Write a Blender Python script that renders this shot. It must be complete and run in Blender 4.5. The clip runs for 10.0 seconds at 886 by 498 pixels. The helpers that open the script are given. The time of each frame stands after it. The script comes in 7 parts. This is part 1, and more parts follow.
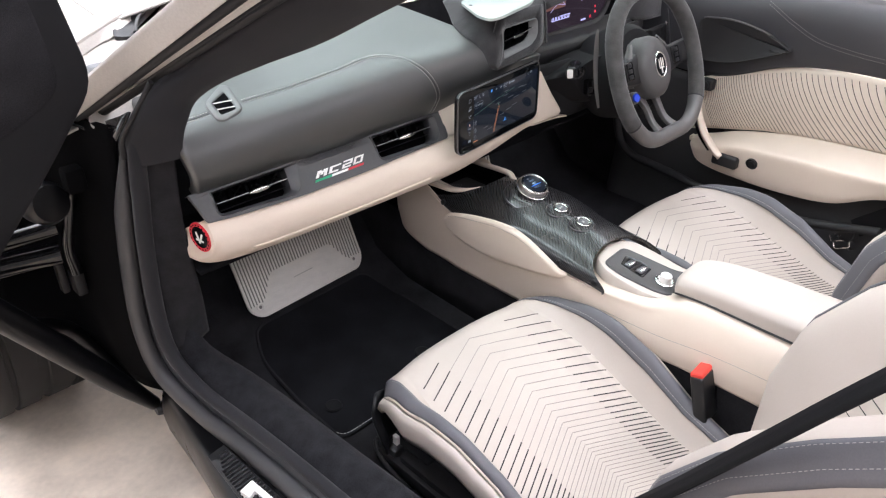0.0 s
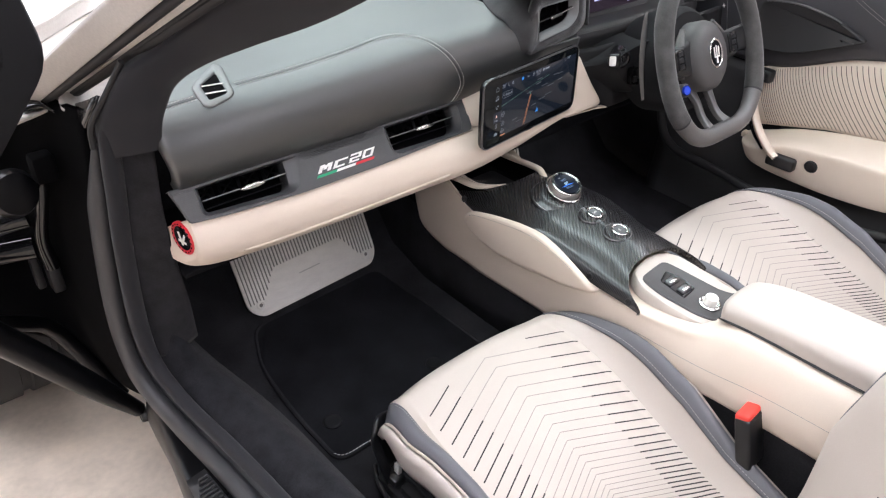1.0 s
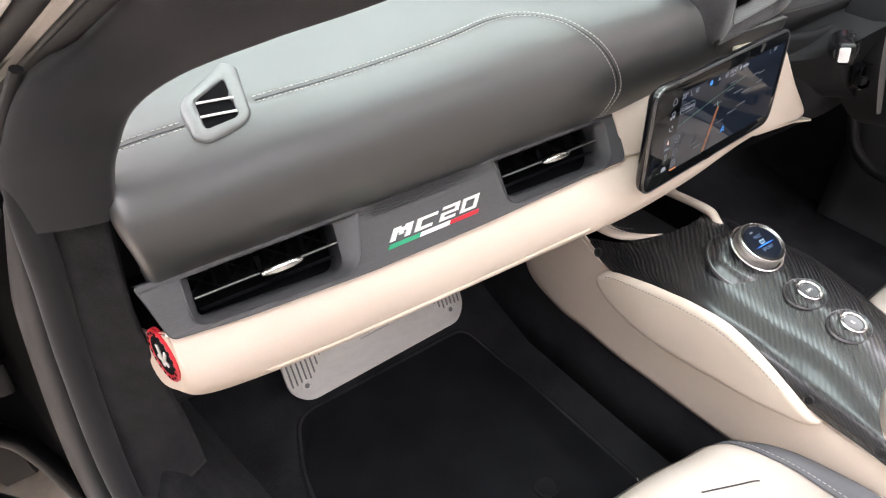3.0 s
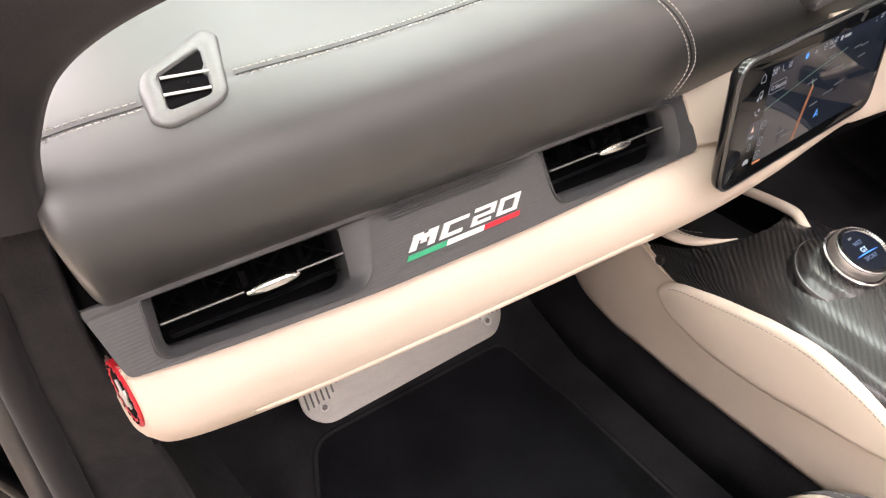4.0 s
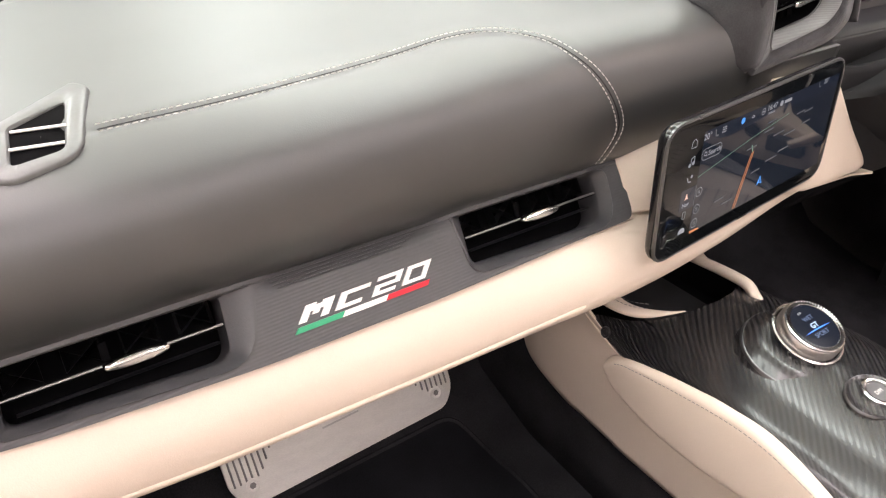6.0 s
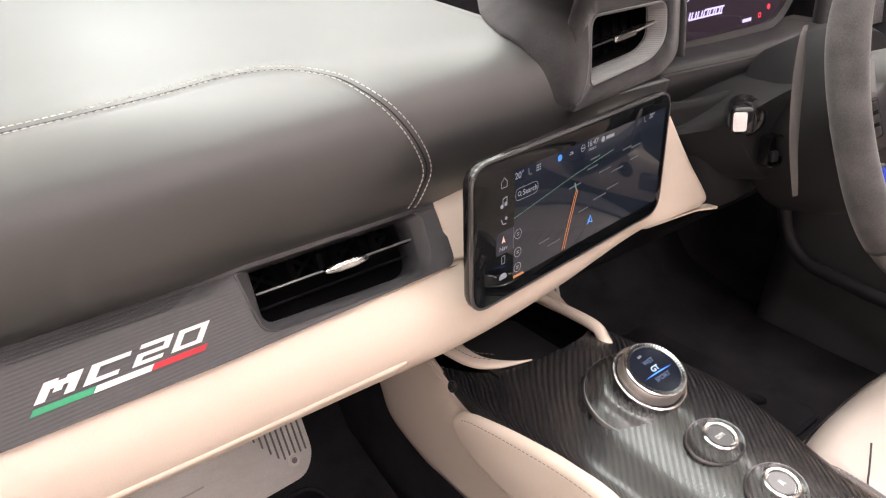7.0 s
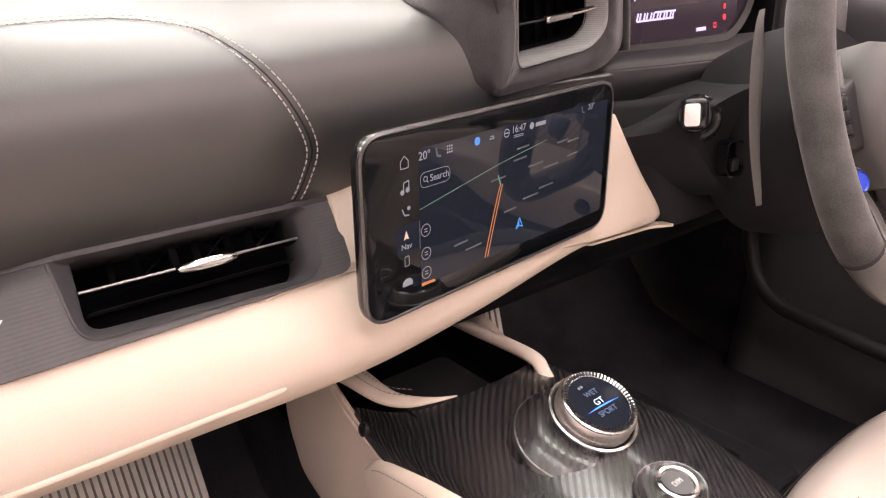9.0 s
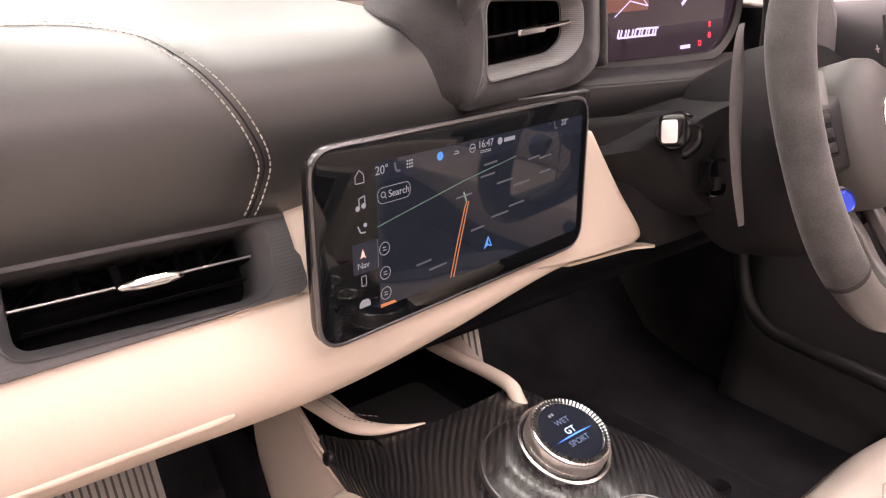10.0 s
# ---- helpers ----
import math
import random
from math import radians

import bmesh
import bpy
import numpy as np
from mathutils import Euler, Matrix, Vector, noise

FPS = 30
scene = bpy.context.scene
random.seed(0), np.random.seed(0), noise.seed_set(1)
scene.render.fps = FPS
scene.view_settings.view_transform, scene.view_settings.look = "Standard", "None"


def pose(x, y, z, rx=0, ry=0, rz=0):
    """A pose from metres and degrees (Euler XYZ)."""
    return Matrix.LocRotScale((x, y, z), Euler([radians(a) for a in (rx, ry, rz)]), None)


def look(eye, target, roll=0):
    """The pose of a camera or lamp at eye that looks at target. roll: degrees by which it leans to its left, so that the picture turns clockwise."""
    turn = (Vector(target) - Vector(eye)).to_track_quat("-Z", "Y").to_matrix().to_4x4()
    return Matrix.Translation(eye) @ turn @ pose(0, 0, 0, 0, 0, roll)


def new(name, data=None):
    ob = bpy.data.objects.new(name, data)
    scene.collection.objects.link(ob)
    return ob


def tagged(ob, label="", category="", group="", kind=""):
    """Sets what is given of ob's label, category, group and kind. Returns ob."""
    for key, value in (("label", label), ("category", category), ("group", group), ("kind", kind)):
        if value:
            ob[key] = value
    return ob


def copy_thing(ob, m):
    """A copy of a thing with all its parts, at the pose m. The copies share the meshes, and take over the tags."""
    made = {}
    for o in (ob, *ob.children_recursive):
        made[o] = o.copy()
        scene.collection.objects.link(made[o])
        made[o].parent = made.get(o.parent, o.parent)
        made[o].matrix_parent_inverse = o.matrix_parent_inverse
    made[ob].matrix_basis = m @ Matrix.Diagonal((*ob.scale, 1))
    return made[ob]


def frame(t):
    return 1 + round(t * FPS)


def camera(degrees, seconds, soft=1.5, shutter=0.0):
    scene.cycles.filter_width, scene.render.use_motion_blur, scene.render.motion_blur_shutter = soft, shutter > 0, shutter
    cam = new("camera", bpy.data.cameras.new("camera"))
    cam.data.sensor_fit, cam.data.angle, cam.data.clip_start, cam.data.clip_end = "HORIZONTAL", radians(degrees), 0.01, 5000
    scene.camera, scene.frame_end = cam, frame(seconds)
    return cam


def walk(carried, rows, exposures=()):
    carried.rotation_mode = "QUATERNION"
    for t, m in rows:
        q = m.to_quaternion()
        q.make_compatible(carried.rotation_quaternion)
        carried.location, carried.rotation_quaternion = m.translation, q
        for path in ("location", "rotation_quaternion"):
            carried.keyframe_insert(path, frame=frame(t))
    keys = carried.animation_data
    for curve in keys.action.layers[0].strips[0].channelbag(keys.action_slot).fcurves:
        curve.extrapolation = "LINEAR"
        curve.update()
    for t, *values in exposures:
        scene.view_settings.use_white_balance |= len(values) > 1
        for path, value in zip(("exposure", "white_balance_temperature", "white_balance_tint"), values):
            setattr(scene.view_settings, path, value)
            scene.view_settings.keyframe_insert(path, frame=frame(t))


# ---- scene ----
cam = camera(61.6, 10.0, soft=1.2)
PATH = [
    (0, (-1.088, 0.023, 1.155), (0.114, 1.236, 0.115), 0.5),
    (0.5, (-1.025, 0.066, 1.141), (0.134, 1.291, 0.067), 1.0),
    (1, (-0.965, 0.121, 1.125), (0.154, 1.359, 0.022), 1.5),
    (1.5, (-0.912, 0.23, 1.099), (0.168, 1.484, -0.025), 1.7),
    (2, (-0.853, 0.323, 1.063), (0.183, 1.598, -0.078), 1.4),
    (2.5, (-0.786, 0.415, 1.031), (0.205, 1.714, -0.121), 0.7),
    (2.7, (-0.764, 0.449, 1.018), (0.212, 1.756, -0.14), 0.4),
    (4, (-0.661, 0.582, 0.929), (0.192, 1.959, -0.244), -2.2),
    (4.5, (-0.651, 0.598, 0.92), (0.175, 1.996, -0.248), -2.6),
    (5, (-0.647, 0.603, 0.918), (0.17, 2.018, -0.236), -2.6),
    (5.2, (-0.645, 0.603, 0.917), (0.175, 2.022, -0.23), -2.4),
    (6.3, (-0.541, 0.564, 0.904), (0.419, 2.018, -0.078), -0.6),
    (6.5, (-0.515, 0.559, 0.902), (0.492, 1.996, -0.057), -0.5),
    (7, (-0.472, 0.554, 0.882), (0.619, 1.955, -0.036), -0.9),
    (7.5, (-0.442, 0.561, 0.858), (0.694, 1.948, -0.029), -1.0),
    (8, (-0.421, 0.571, 0.832), (0.742, 1.965, -0.007), -0.7),
    (8.5, (-0.398, 0.578, 0.806), (0.783, 1.986, 0.018), -0.3),
    (9, (-0.382, 0.579, 0.789), (0.809, 2.003, 0.045), 0.1),
    (9.5, (-0.363, 0.579, 0.782), (0.836, 2.015, 0.075), 0.4),
    (10, (-0.348, 0.578, 0.778), (0.853, 2.023, 0.093), 0.3),
]
# the clip's camera opens up a little on the way in and drifts warmer
EXPOSURES = [(0.0, -0.04, 6020, 12), (1.0, 0.03, 6020, 12), (2.5, 0.35, 6050, 10), (4.0, 0.59, 6850, 16), (5.0, 0.61, 6850, 16), (6.5, 0.45, 6850, 19), (7.5, 0.44, 7000, 22), (9.0, 0.50, 7250, 28), (10.0, 0.55, 7300, 29)]
walk(cam, [(t, look(eye, target, roll)) for t, eye, target, roll in PATH], EXPOSURES)

# ---- light ----
world = bpy.data.worlds.new("world")
scene.world = world
world.use_nodes = True
world.node_tree.nodes["Background"].inputs["Color"].default_value = (0.9, 0.95, 1.0, 1)
world.node_tree.nodes["Background"].inputs["Strength"].default_value = 0.35


# ---- materials ----
def mat(name, col, rough=0.5, metal=0.0, var=0.10, vscale=9.0, bump=0.0, bscale=500.0, spec=0.5, coat=0.0,
        sheen=0.0, fine=0.06, stretch=(1, 1, 1), rvar=0.08, voro=False):
    m = bpy.data.materials.new(name)
    m.use_nodes = True
    nt = m.node_tree
    b = nt.nodes["Principled BSDF"]
    b.inputs["Metallic"].default_value = metal
    b.inputs["Specular IOR Level"].default_value = spec
    b.inputs["Coat Weight"].default_value = coat
    b.inputs["Coat Roughness"].default_value = 0.08
    b.inputs["Sheen Weight"].default_value = sheen
    b.inputs["Sheen Roughness"].default_value = 0.45
    tc = nt.nodes.new("ShaderNodeTexCoord")
    mp = nt.nodes.new("ShaderNodeMapping")
    mp.inputs["Scale"].default_value = stretch
    nt.links.new(tc.outputs["Object"], mp.inputs["Vector"])
    big = nt.nodes.new("ShaderNodeTexNoise")
    big.inputs["Scale"].default_value = vscale
    big.inputs["Detail"].default_value = 5
    small = nt.nodes.new("ShaderNodeTexNoise")
    small.inputs["Scale"].default_value = bscale * 0.6
    small.inputs["Detail"].default_value = 3
    for n in (big, small):
        nt.links.new(mp.outputs["Vector"], n.inputs["Vector"])
    mixn = nt.nodes.new("ShaderNodeMath")
    mixn.operation = "MULTIPLY_ADD"
    nt.links.new(small.outputs["Fac"], mixn.inputs[0])
    mixn.inputs[1].default_value = fine / max(var, 1e-3)
    nt.links.new(big.outputs["Fac"], mixn.inputs[2])
    ramp = nt.nodes.new("ShaderNodeMapRange")
    k = fine / max(var, 1e-3)
    ramp.inputs["From Min"].default_value = 0.25 + 0.3 * k
    ramp.inputs["From Max"].default_value = 0.75 + 0.7 * k
    ramp.inputs["To Min"].default_value = 1 - var - fine
    ramp.inputs["To Max"].default_value = 1 + var + fine
    nt.links.new(mixn.outputs[0], ramp.inputs["Value"])
    vm = nt.nodes.new("ShaderNodeVectorMath")
    vm.operation = "SCALE"
    vm.inputs[0].default_value = col
    nt.links.new(ramp.outputs["Result"], vm.inputs["Scale"])
    nt.links.new(vm.outputs["Vector"], b.inputs["Base Color"])
    rr = nt.nodes.new("ShaderNodeMapRange")
    rr.inputs["To Min"].default_value = max(0.02, rough - rvar)
    rr.inputs["To Max"].default_value = min(1, rough + rvar)
    nt.links.new(big.outputs["Fac"], rr.inputs["Value"])
    nt.links.new(rr.outputs["Result"], b.inputs["Roughness"])
    if bump:
        bp = nt.nodes.new("ShaderNodeBump")
        bp.inputs["Strength"].default_value = bump
        bp.inputs["Distance"].default_value = 0.00012 if voro else 0.0005
        if voro:
            tex = nt.nodes.new("ShaderNodeTexVoronoi")
            tex.inputs["Scale"].default_value = bscale
            nt.links.new(mp.outputs["Vector"], tex.inputs["Vector"])
            nt.links.new(tex.outputs["Distance"], bp.inputs["Height"])
        else:
            tex = nt.nodes.new("ShaderNodeTexNoise")
            tex.inputs["Scale"].default_value = bscale
            tex.inputs["Detail"].default_value = 2
            nt.links.new(mp.outputs["Vector"], tex.inputs["Vector"])
            nt.links.new(tex.outputs["Fac"], bp.inputs["Height"])
        nt.links.new(bp.outputs["Normal"], b.inputs["Normal"])
    return m


def glow(name, col, strength, rough=0.3, spec=0.5):
    m = bpy.data.materials.new(name)
    m.use_nodes = True
    b = m.node_tree.nodes["Principled BSDF"]
    b.inputs["Base Color"].default_value = (0.01, 0.01, 0.01, 1)
    b.inputs["Specular IOR Level"].default_value = spec
    b.inputs["Roughness"].default_value = rough
    b.inputs["Emission Color"].default_value = (*col, 1)
    b.inputs["Emission Strength"].default_value = strength
    return m


def carbon_material(name, coord, tow=0.0019):
    """2x2 twill under a satin lacquer; coord names the texture coordinates, in metres."""
    m = mat(name, (0.03, 0.03, 0.032), rough=0.36, var=0.05, coat=0.40)
    nt = m.node_tree
    b = nt.nodes["Principled BSDF"]
    b.inputs["Coat Roughness"].default_value = 0.13
    tc = nt.nodes.new("ShaderNodeTexCoord")
    sp = nt.nodes.new("ShaderNodeSeparateXYZ")
    nt.links.new(tc.outputs[coord], sp.inputs[0])

    def op(kind, a, c=None):
        n = nt.nodes.new("ShaderNodeMath")
        n.operation = kind
        for i, v in enumerate((a, c)):
            if v is None:
                continue
            if isinstance(v, (int, float)):
                n.inputs[i].default_value = v
            else:
                nt.links.new(v, n.inputs[i])
        return n.outputs[0]
    u = op("DIVIDE", op("ADD", sp.outputs["X"], 1.0), tow)
    v = op("DIVIDE", op("ADD", sp.outputs["Y"], 1.0), tow)
    step = op("MODULO", op("ADD", op("SUBTRACT", op("FLOOR", u), op("FLOOR", v)), 4000.0), 4.0)
    warp = op("LESS_THAN", step, 1.5)
    # each tow is rounded across its width
    across = lambda q: op("SINE", op("MULTIPLY", op("FRACT", q), math.pi))
    height = nt.nodes.new("ShaderNodeMix")
    nt.links.new(warp, height.inputs["Factor"])
    nt.links.new(across(u), height.inputs["A"])
    nt.links.new(across(v), height.inputs["B"])
    bp = nt.nodes.new("ShaderNodeBump")
    bp.inputs["Strength"].default_value = 0.35
    bp.inputs["Distance"].default_value = 0.00018
    nt.links.new(height.outputs["Result"], bp.inputs["Height"])
    nt.links.new(bp.outputs["Normal"], b.inputs["Normal"])
    mx = nt.nodes.new("ShaderNodeMix")
    mx.data_type = "RGBA"
    mx.inputs["A"].default_value = (0.0070, 0.0070, 0.0076, 1)
    mx.inputs["B"].default_value = (0.021, 0.0207, 0.0215, 1)
    nt.links.new(warp, mx.inputs["Factor"])
    nt.links.new(mx.outputs["Result"], b.inputs["Base Color"])
    rr = nt.nodes.new("ShaderNodeMapRange")
    rr.inputs["To Min"].default_value, rr.inputs["To Max"].default_value = 0.34, 0.24
    nt.links.new(warp, rr.inputs["Value"])
    nt.links.new(rr.outputs["Result"], b.inputs["Roughness"])
    return m


def ribbed_material(name, col, period, axis="Z", rough=0.5, depth=0.0006, spec=0.5, metal=0.0):
    """Fine parallel ribs pressed into a moulded part."""
    m = mat(name, col, rough=rough, var=0.06, spec=spec, metal=metal)
    nt = m.node_tree
    b = nt.nodes["Principled BSDF"]
    tc = nt.nodes.new("ShaderNodeTexCoord")
    sp = nt.nodes.new("ShaderNodeSeparateXYZ")
    nt.links.new(tc.outputs["Object"], sp.inputs[0])
    mu = nt.nodes.new("ShaderNodeMath")
    mu.operation = "MULTIPLY"
    mu.inputs[1].default_value = 2 * math.pi / period
    nt.links.new(sp.outputs[axis], mu.inputs[0])
    si = nt.nodes.new("ShaderNodeMath")
    si.operation = "SINE"
    nt.links.new(mu.outputs[0], si.inputs[0])
    bp = nt.nodes.new("ShaderNodeBump")
    bp.inputs["Strength"].default_value = 0.7
    bp.inputs["Distance"].default_value = depth
    nt.links.new(si.outputs[0], bp.inputs["Height"])
    nt.links.new(bp.outputs["Normal"], b.inputs["Normal"])
    return m


CREAM = mat("cream_leather", (0.695, 0.592, 0.496), rough=0.52, var=0.035, vscale=6, bump=0.35, bscale=1100, fine=0.02, voro=True)
CREAM_SEAT = mat("cream_seat_leather", (0.530, 0.470, 0.420), rough=0.55, var=0.035, vscale=7, bump=0.35, bscale=1000, fine=0.02, voro=True)
PAD = mat("dark_dash_leather", (0.024, 0.0255, 0.025), rough=0.45, var=0.06, vscale=5, bump=0.25, bscale=1000, fine=0.04, spec=0.95, coat=0.92, voro=True)
PAD.node_tree.nodes["Principled BSDF"].inputs["Coat Roughness"].default_value = 0.42
SUEDE = mat("charcoal_suede", (0.070, 0.068, 0.067), rough=0.92, var=0.30, vscale=38, bump=0.6, bscale=1300, sheen=0.25, fine=0.20, spec=0.2)
HOODSUEDE = mat("dark_hood_suede", (0.039, 0.038, 0.0395), rough=0.92, var=0.30, vscale=38, bump=0.6, bscale=1300, sheen=0.3, fine=0.20, spec=0.2)
LINING = mat("charcoal_pillar_lining", (0.0150, 0.0150, 0.0178), rough=0.8, var=0.10, vscale=10, bump=0.4, bscale=1400, sheen=0.14, fine=0.08, spec=0.25)
KICK = mat("charcoal_kick_suede", (0.021, 0.0205, 0.0225), rough=1.0, var=0.30, vscale=40, bump=0.8, bscale=1100, fine=0.25, spec=0.08, sheen=0.08)
CLIP = mat("dull_black_clip", (0.008, 0.008, 0.009), rough=0.75, var=0.15, spec=0.12)
CARPET = mat("black_carpet", (0.0215, 0.0213, 0.0235), rough=1.0, var=0.35, vscale=16, bump=1.0, bscale=900, fine=0.30, spec=0.05)
CARPET_SIDE = mat("black_side_carpet", (0.0175, 0.0175, 0.0200), rough=1.0, var=0.35, vscale=45, bump=1.0, bscale=900, fine=0.30, spec=0.05, sheen=0.05)
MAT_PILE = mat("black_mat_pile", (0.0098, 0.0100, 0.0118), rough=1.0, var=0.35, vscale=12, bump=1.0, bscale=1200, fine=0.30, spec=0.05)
# near-zero black: puts the darkness of openings and shaded bays into the colour
SHADE_BLACK = mat("painted_shade_black", (0.0022, 0.0022, 0.0026), rough=0.9, var=0.1, spec=0.08)
BLACK = mat("black_plastic", (0.010, 0.010, 0.011), rough=0.42, var=0.10, vscale=20, bump=0.15, bscale=900)
SHROUD = mat("black_column_plastic", (0.0195, 0.0194, 0.0205), rough=0.62, var=0.10, vscale=15, bump=0.25, bscale=1200, voro=True, spec=0.10)
SOFTBLACK = mat("soft_black_plastic", (0.022, 0.0215, 0.022), rough=0.55, var=0.08, vscale=15, bump=0.25, bscale=1200, voro=True)
GLOSS = mat("gloss_black", (0.008, 0.008, 0.009), rough=0.10, var=0.05, rvar=0.03)
RUBBER = mat("grey_rubber_seal", (0.042, 0.0415, 0.0435), rough=0.5, var=0.12, vscale=18, bump=0.2, bscale=700)
BLACKRUBBER = mat("black_rubber", (0.012, 0.012, 0.013), rough=0.6, var=0.15, vscale=18)
TYRE = mat("tyre_rubber", (0.0075, 0.0072, 0.0075), rough=0.75, var=0.25, vscale=9, bump=0.3, bscale=300)
CHROME = mat("satin_chrome", (0.66, 0.65, 0.64), rough=0.20, metal=1.0, var=0.03, rvar=0.04)
ALU = mat("brushed_aluminium", (0.80, 0.77, 0.73), rough=0.45, metal=0.1, var=0.05, vscale=30, stretch=(1, 8, 1), rvar=0.06)
DARKMETAL = mat("dark_metal", (0.16, 0.16, 0.165), rough=0.30, metal=0.9, var=0.10)
LINEMETAL = mat("soft_metal_line", (0.34, 0.335, 0.33), rough=0.38, metal=0.9, var=0.05)
PIPING = mat("slate_grey_leather", (0.125, 0.125, 0.137), rough=0.55, var=0.06, bump=0.3, bscale=1000, voro=True)
THREAD = mat("pale_thread", (0.60, 0.59, 0.56), rough=0.8, var=0.1)
SEATTHREAD = mat("light_grey_thread", (0.42, 0.41, 0.40), rough=0.8, var=0.1)
GREYTHREAD = mat("grey_thread", (0.22, 0.21, 0.20), rough=0.8, var=0.1)
SLIT = mat("dark_slit", (0.035, 0.031, 0.033), rough=0.8, var=0.1)
FAINT = mat("pale_slit", (0.34, 0.31, 0.285), rough=0.8, var=0.05)
SPOKE = mat("satin_grey_spoke", (0.100, 0.095, 0.093), rough=0.36, var=0.06, spec=0.6)
PAINT = mat("cream_white_paint", (0.55, 0.52, 0.48), rough=0.42, var=0.02, spec=0.4, coat=0.3, rvar=0.04)
RED = mat("red_enamel", (0.55, 0.015, 0.03), rough=0.3, var=0.05)
REDPLASTIC = mat("red_plastic", (0.75, 0.05, 0.035), rough=0.4, var=0.05)
GREEN = mat("green_enamel", (0.02, 0.33, 0.16), rough=0.35, var=0.05)
WHITE = mat("white_enamel", (0.82, 0.80, 0.78), rough=0.35, var=0.03)


def tinted_glass(name, tint):
    m = bpy.data.materials.new(name)
    m.use_nodes = True
    nt = m.node_tree
    nt.nodes.remove(nt.nodes["Principled BSDF"])
    tr = nt.nodes.new("ShaderNodeBsdfTransparent")
    tr.inputs["Color"].default_value = (*tint, 1)
    gl = nt.nodes.new("ShaderNodeBsdfGlossy")
    gl.inputs["Roughness"].default_value = 0.02
    fr = nt.nodes.new("ShaderNodeFresnel")
    fr.inputs["IOR"].default_value = 1.3
    mx = nt.nodes.new("ShaderNodeMixShader")
    nt.links.new(fr.outputs[0], mx.inputs[0])
    nt.links.new(tr.outputs[0], mx.inputs[1])
    nt.links.new(gl.outputs[0], mx.inputs[2])
    nt.links.new(mx.outputs[0], nt.nodes["Material Output"].inputs["Surface"])
    return m


WINDSCREEN = tinted_glass("green_tinted_glass", (0.78, 0.92, 0.86))
BLUE = mat("blue_button", (0.03, 0.07, 0.55), rough=0.25, var=0.05, coat=0.3)
CARBON_SKIN = carbon_material("carbon_fibre_cover", "UV")
TRIM = ribbed_material("ribbed_charcoal_trim", (0.068, 0.068, 0.071), 0.0021, "Z", rough=0.45, depth=0.00007)
TRIM_SMOOTH = mat("smooth_charcoal_trim", (0.060, 0.060, 0.063), rough=0.36, var=0.05, vscale=20, bump=0.15, bscale=900)
DOORPAD = mat("dark_door_leather", (0.045, 0.045, 0.049), rough=0.45, var=0.06, vscale=5, bump=0.3, bscale=1000, fine=0.04, voro=True)
WELL = mat("black_underbody", (0.0035, 0.0035, 0.0042), rough=0.30, var=0.2, vscale=20, spec=0.22)
DOORLINING = mat("charcoal_door_panel", (0.0095, 0.0095, 0.0108), rough=0.75, var=0.12, vscale=12, bump=0.4, bscale=1200, fine=0.08, spec=0.2)
VENTRIB = ribbed_material("ribbed_grey_vent_frame", (0.17, 0.17, 0.172), 0.0016, "Z", rough=0.42, depth=0.00012)
TREAD = mat("black_tread_plate", (0.02, 0.02, 0.021), rough=0.38, var=0.08)
CONCRETE = mat("beige_concrete", (0.70, 0.605, 0.505), rough=0.62, var=0.36, vscale=5.0, bump=0.3, bscale=120, fine=0.06)
WALLPAINT = mat("white_wall_paint", (0.82, 0.81, 0.79), rough=0.85, var=0.03, vscale=1.5)
GREYWALL = mat("grey_wall_paint", (0.44, 0.435, 0.43), rough=0.85, var=0.04, vscale=1.5)
PLATEGREY = mat("pale_grey_cover", (0.55, 0.60, 0.57), rough=0.25, var=0.04)


# ---- building helpers ----
def thing(name, base, label, category, group="", kind=""):
    e = new(name)
    e.empty_display_size = 0.05
    e.location = base
    tagged(e, label, category, group, kind)
    return e


def world_of(ob):
    return ob.matrix_basis.copy() if ob.parent is None else world_of(ob.parent) @ ob.matrix_parent_inverse @ ob.matrix_basis


def part(name, bm, material, parent=None, label="", smooth=True, solid=0.0, offset=-1.0, bevel=0.0, facing=Vector((-0.6, 0.45, 0.95))):
    """Links a bmesh, given in world metres, as one mesh object."""
    bmesh.ops.remove_doubles(bm, verts=bm.verts, dist=1e-6)
    bmesh.ops.recalc_face_normals(bm, faces=bm.faces)
    if solid:
        # open skins face the cabin; their thickness goes behind them
        side = sum((fc.normal.dot(facing - fc.calc_center_median()) * fc.calc_area() for fc in bm.faces), 0.0)
        if side < 0:
            bmesh.ops.reverse_faces(bm, faces=bm.faces)
    me = bpy.data.meshes.new(name)
    for fc in bm.faces:
        fc.smooth = smooth
    bm.to_mesh(me)
    bm.free()
    me.materials.append(material)
    if smooth:
        me.set_sharp_from_angle(angle=radians(38))
    ob = new(name, me)
    if parent is not None:
        ob.parent = parent
        ob.matrix_parent_inverse = world_of(parent).inverted()
    if solid:
        md = ob.modifiers.new("thickness", "SOLIDIFY")
        md.thickness, md.offset = solid, -1.0
    if bevel:
        md = ob.modifiers.new("bevel", "BEVEL")
        md.width, md.segments, md.limit_method = bevel, 2, "ANGLE"
    if label:
        tagged(ob, label)
    return ob


def single(name, bm, material, label, category, kind="", group="", **kw):
    return tagged(part(name, bm, material, None, **kw), label, category, group, kind)


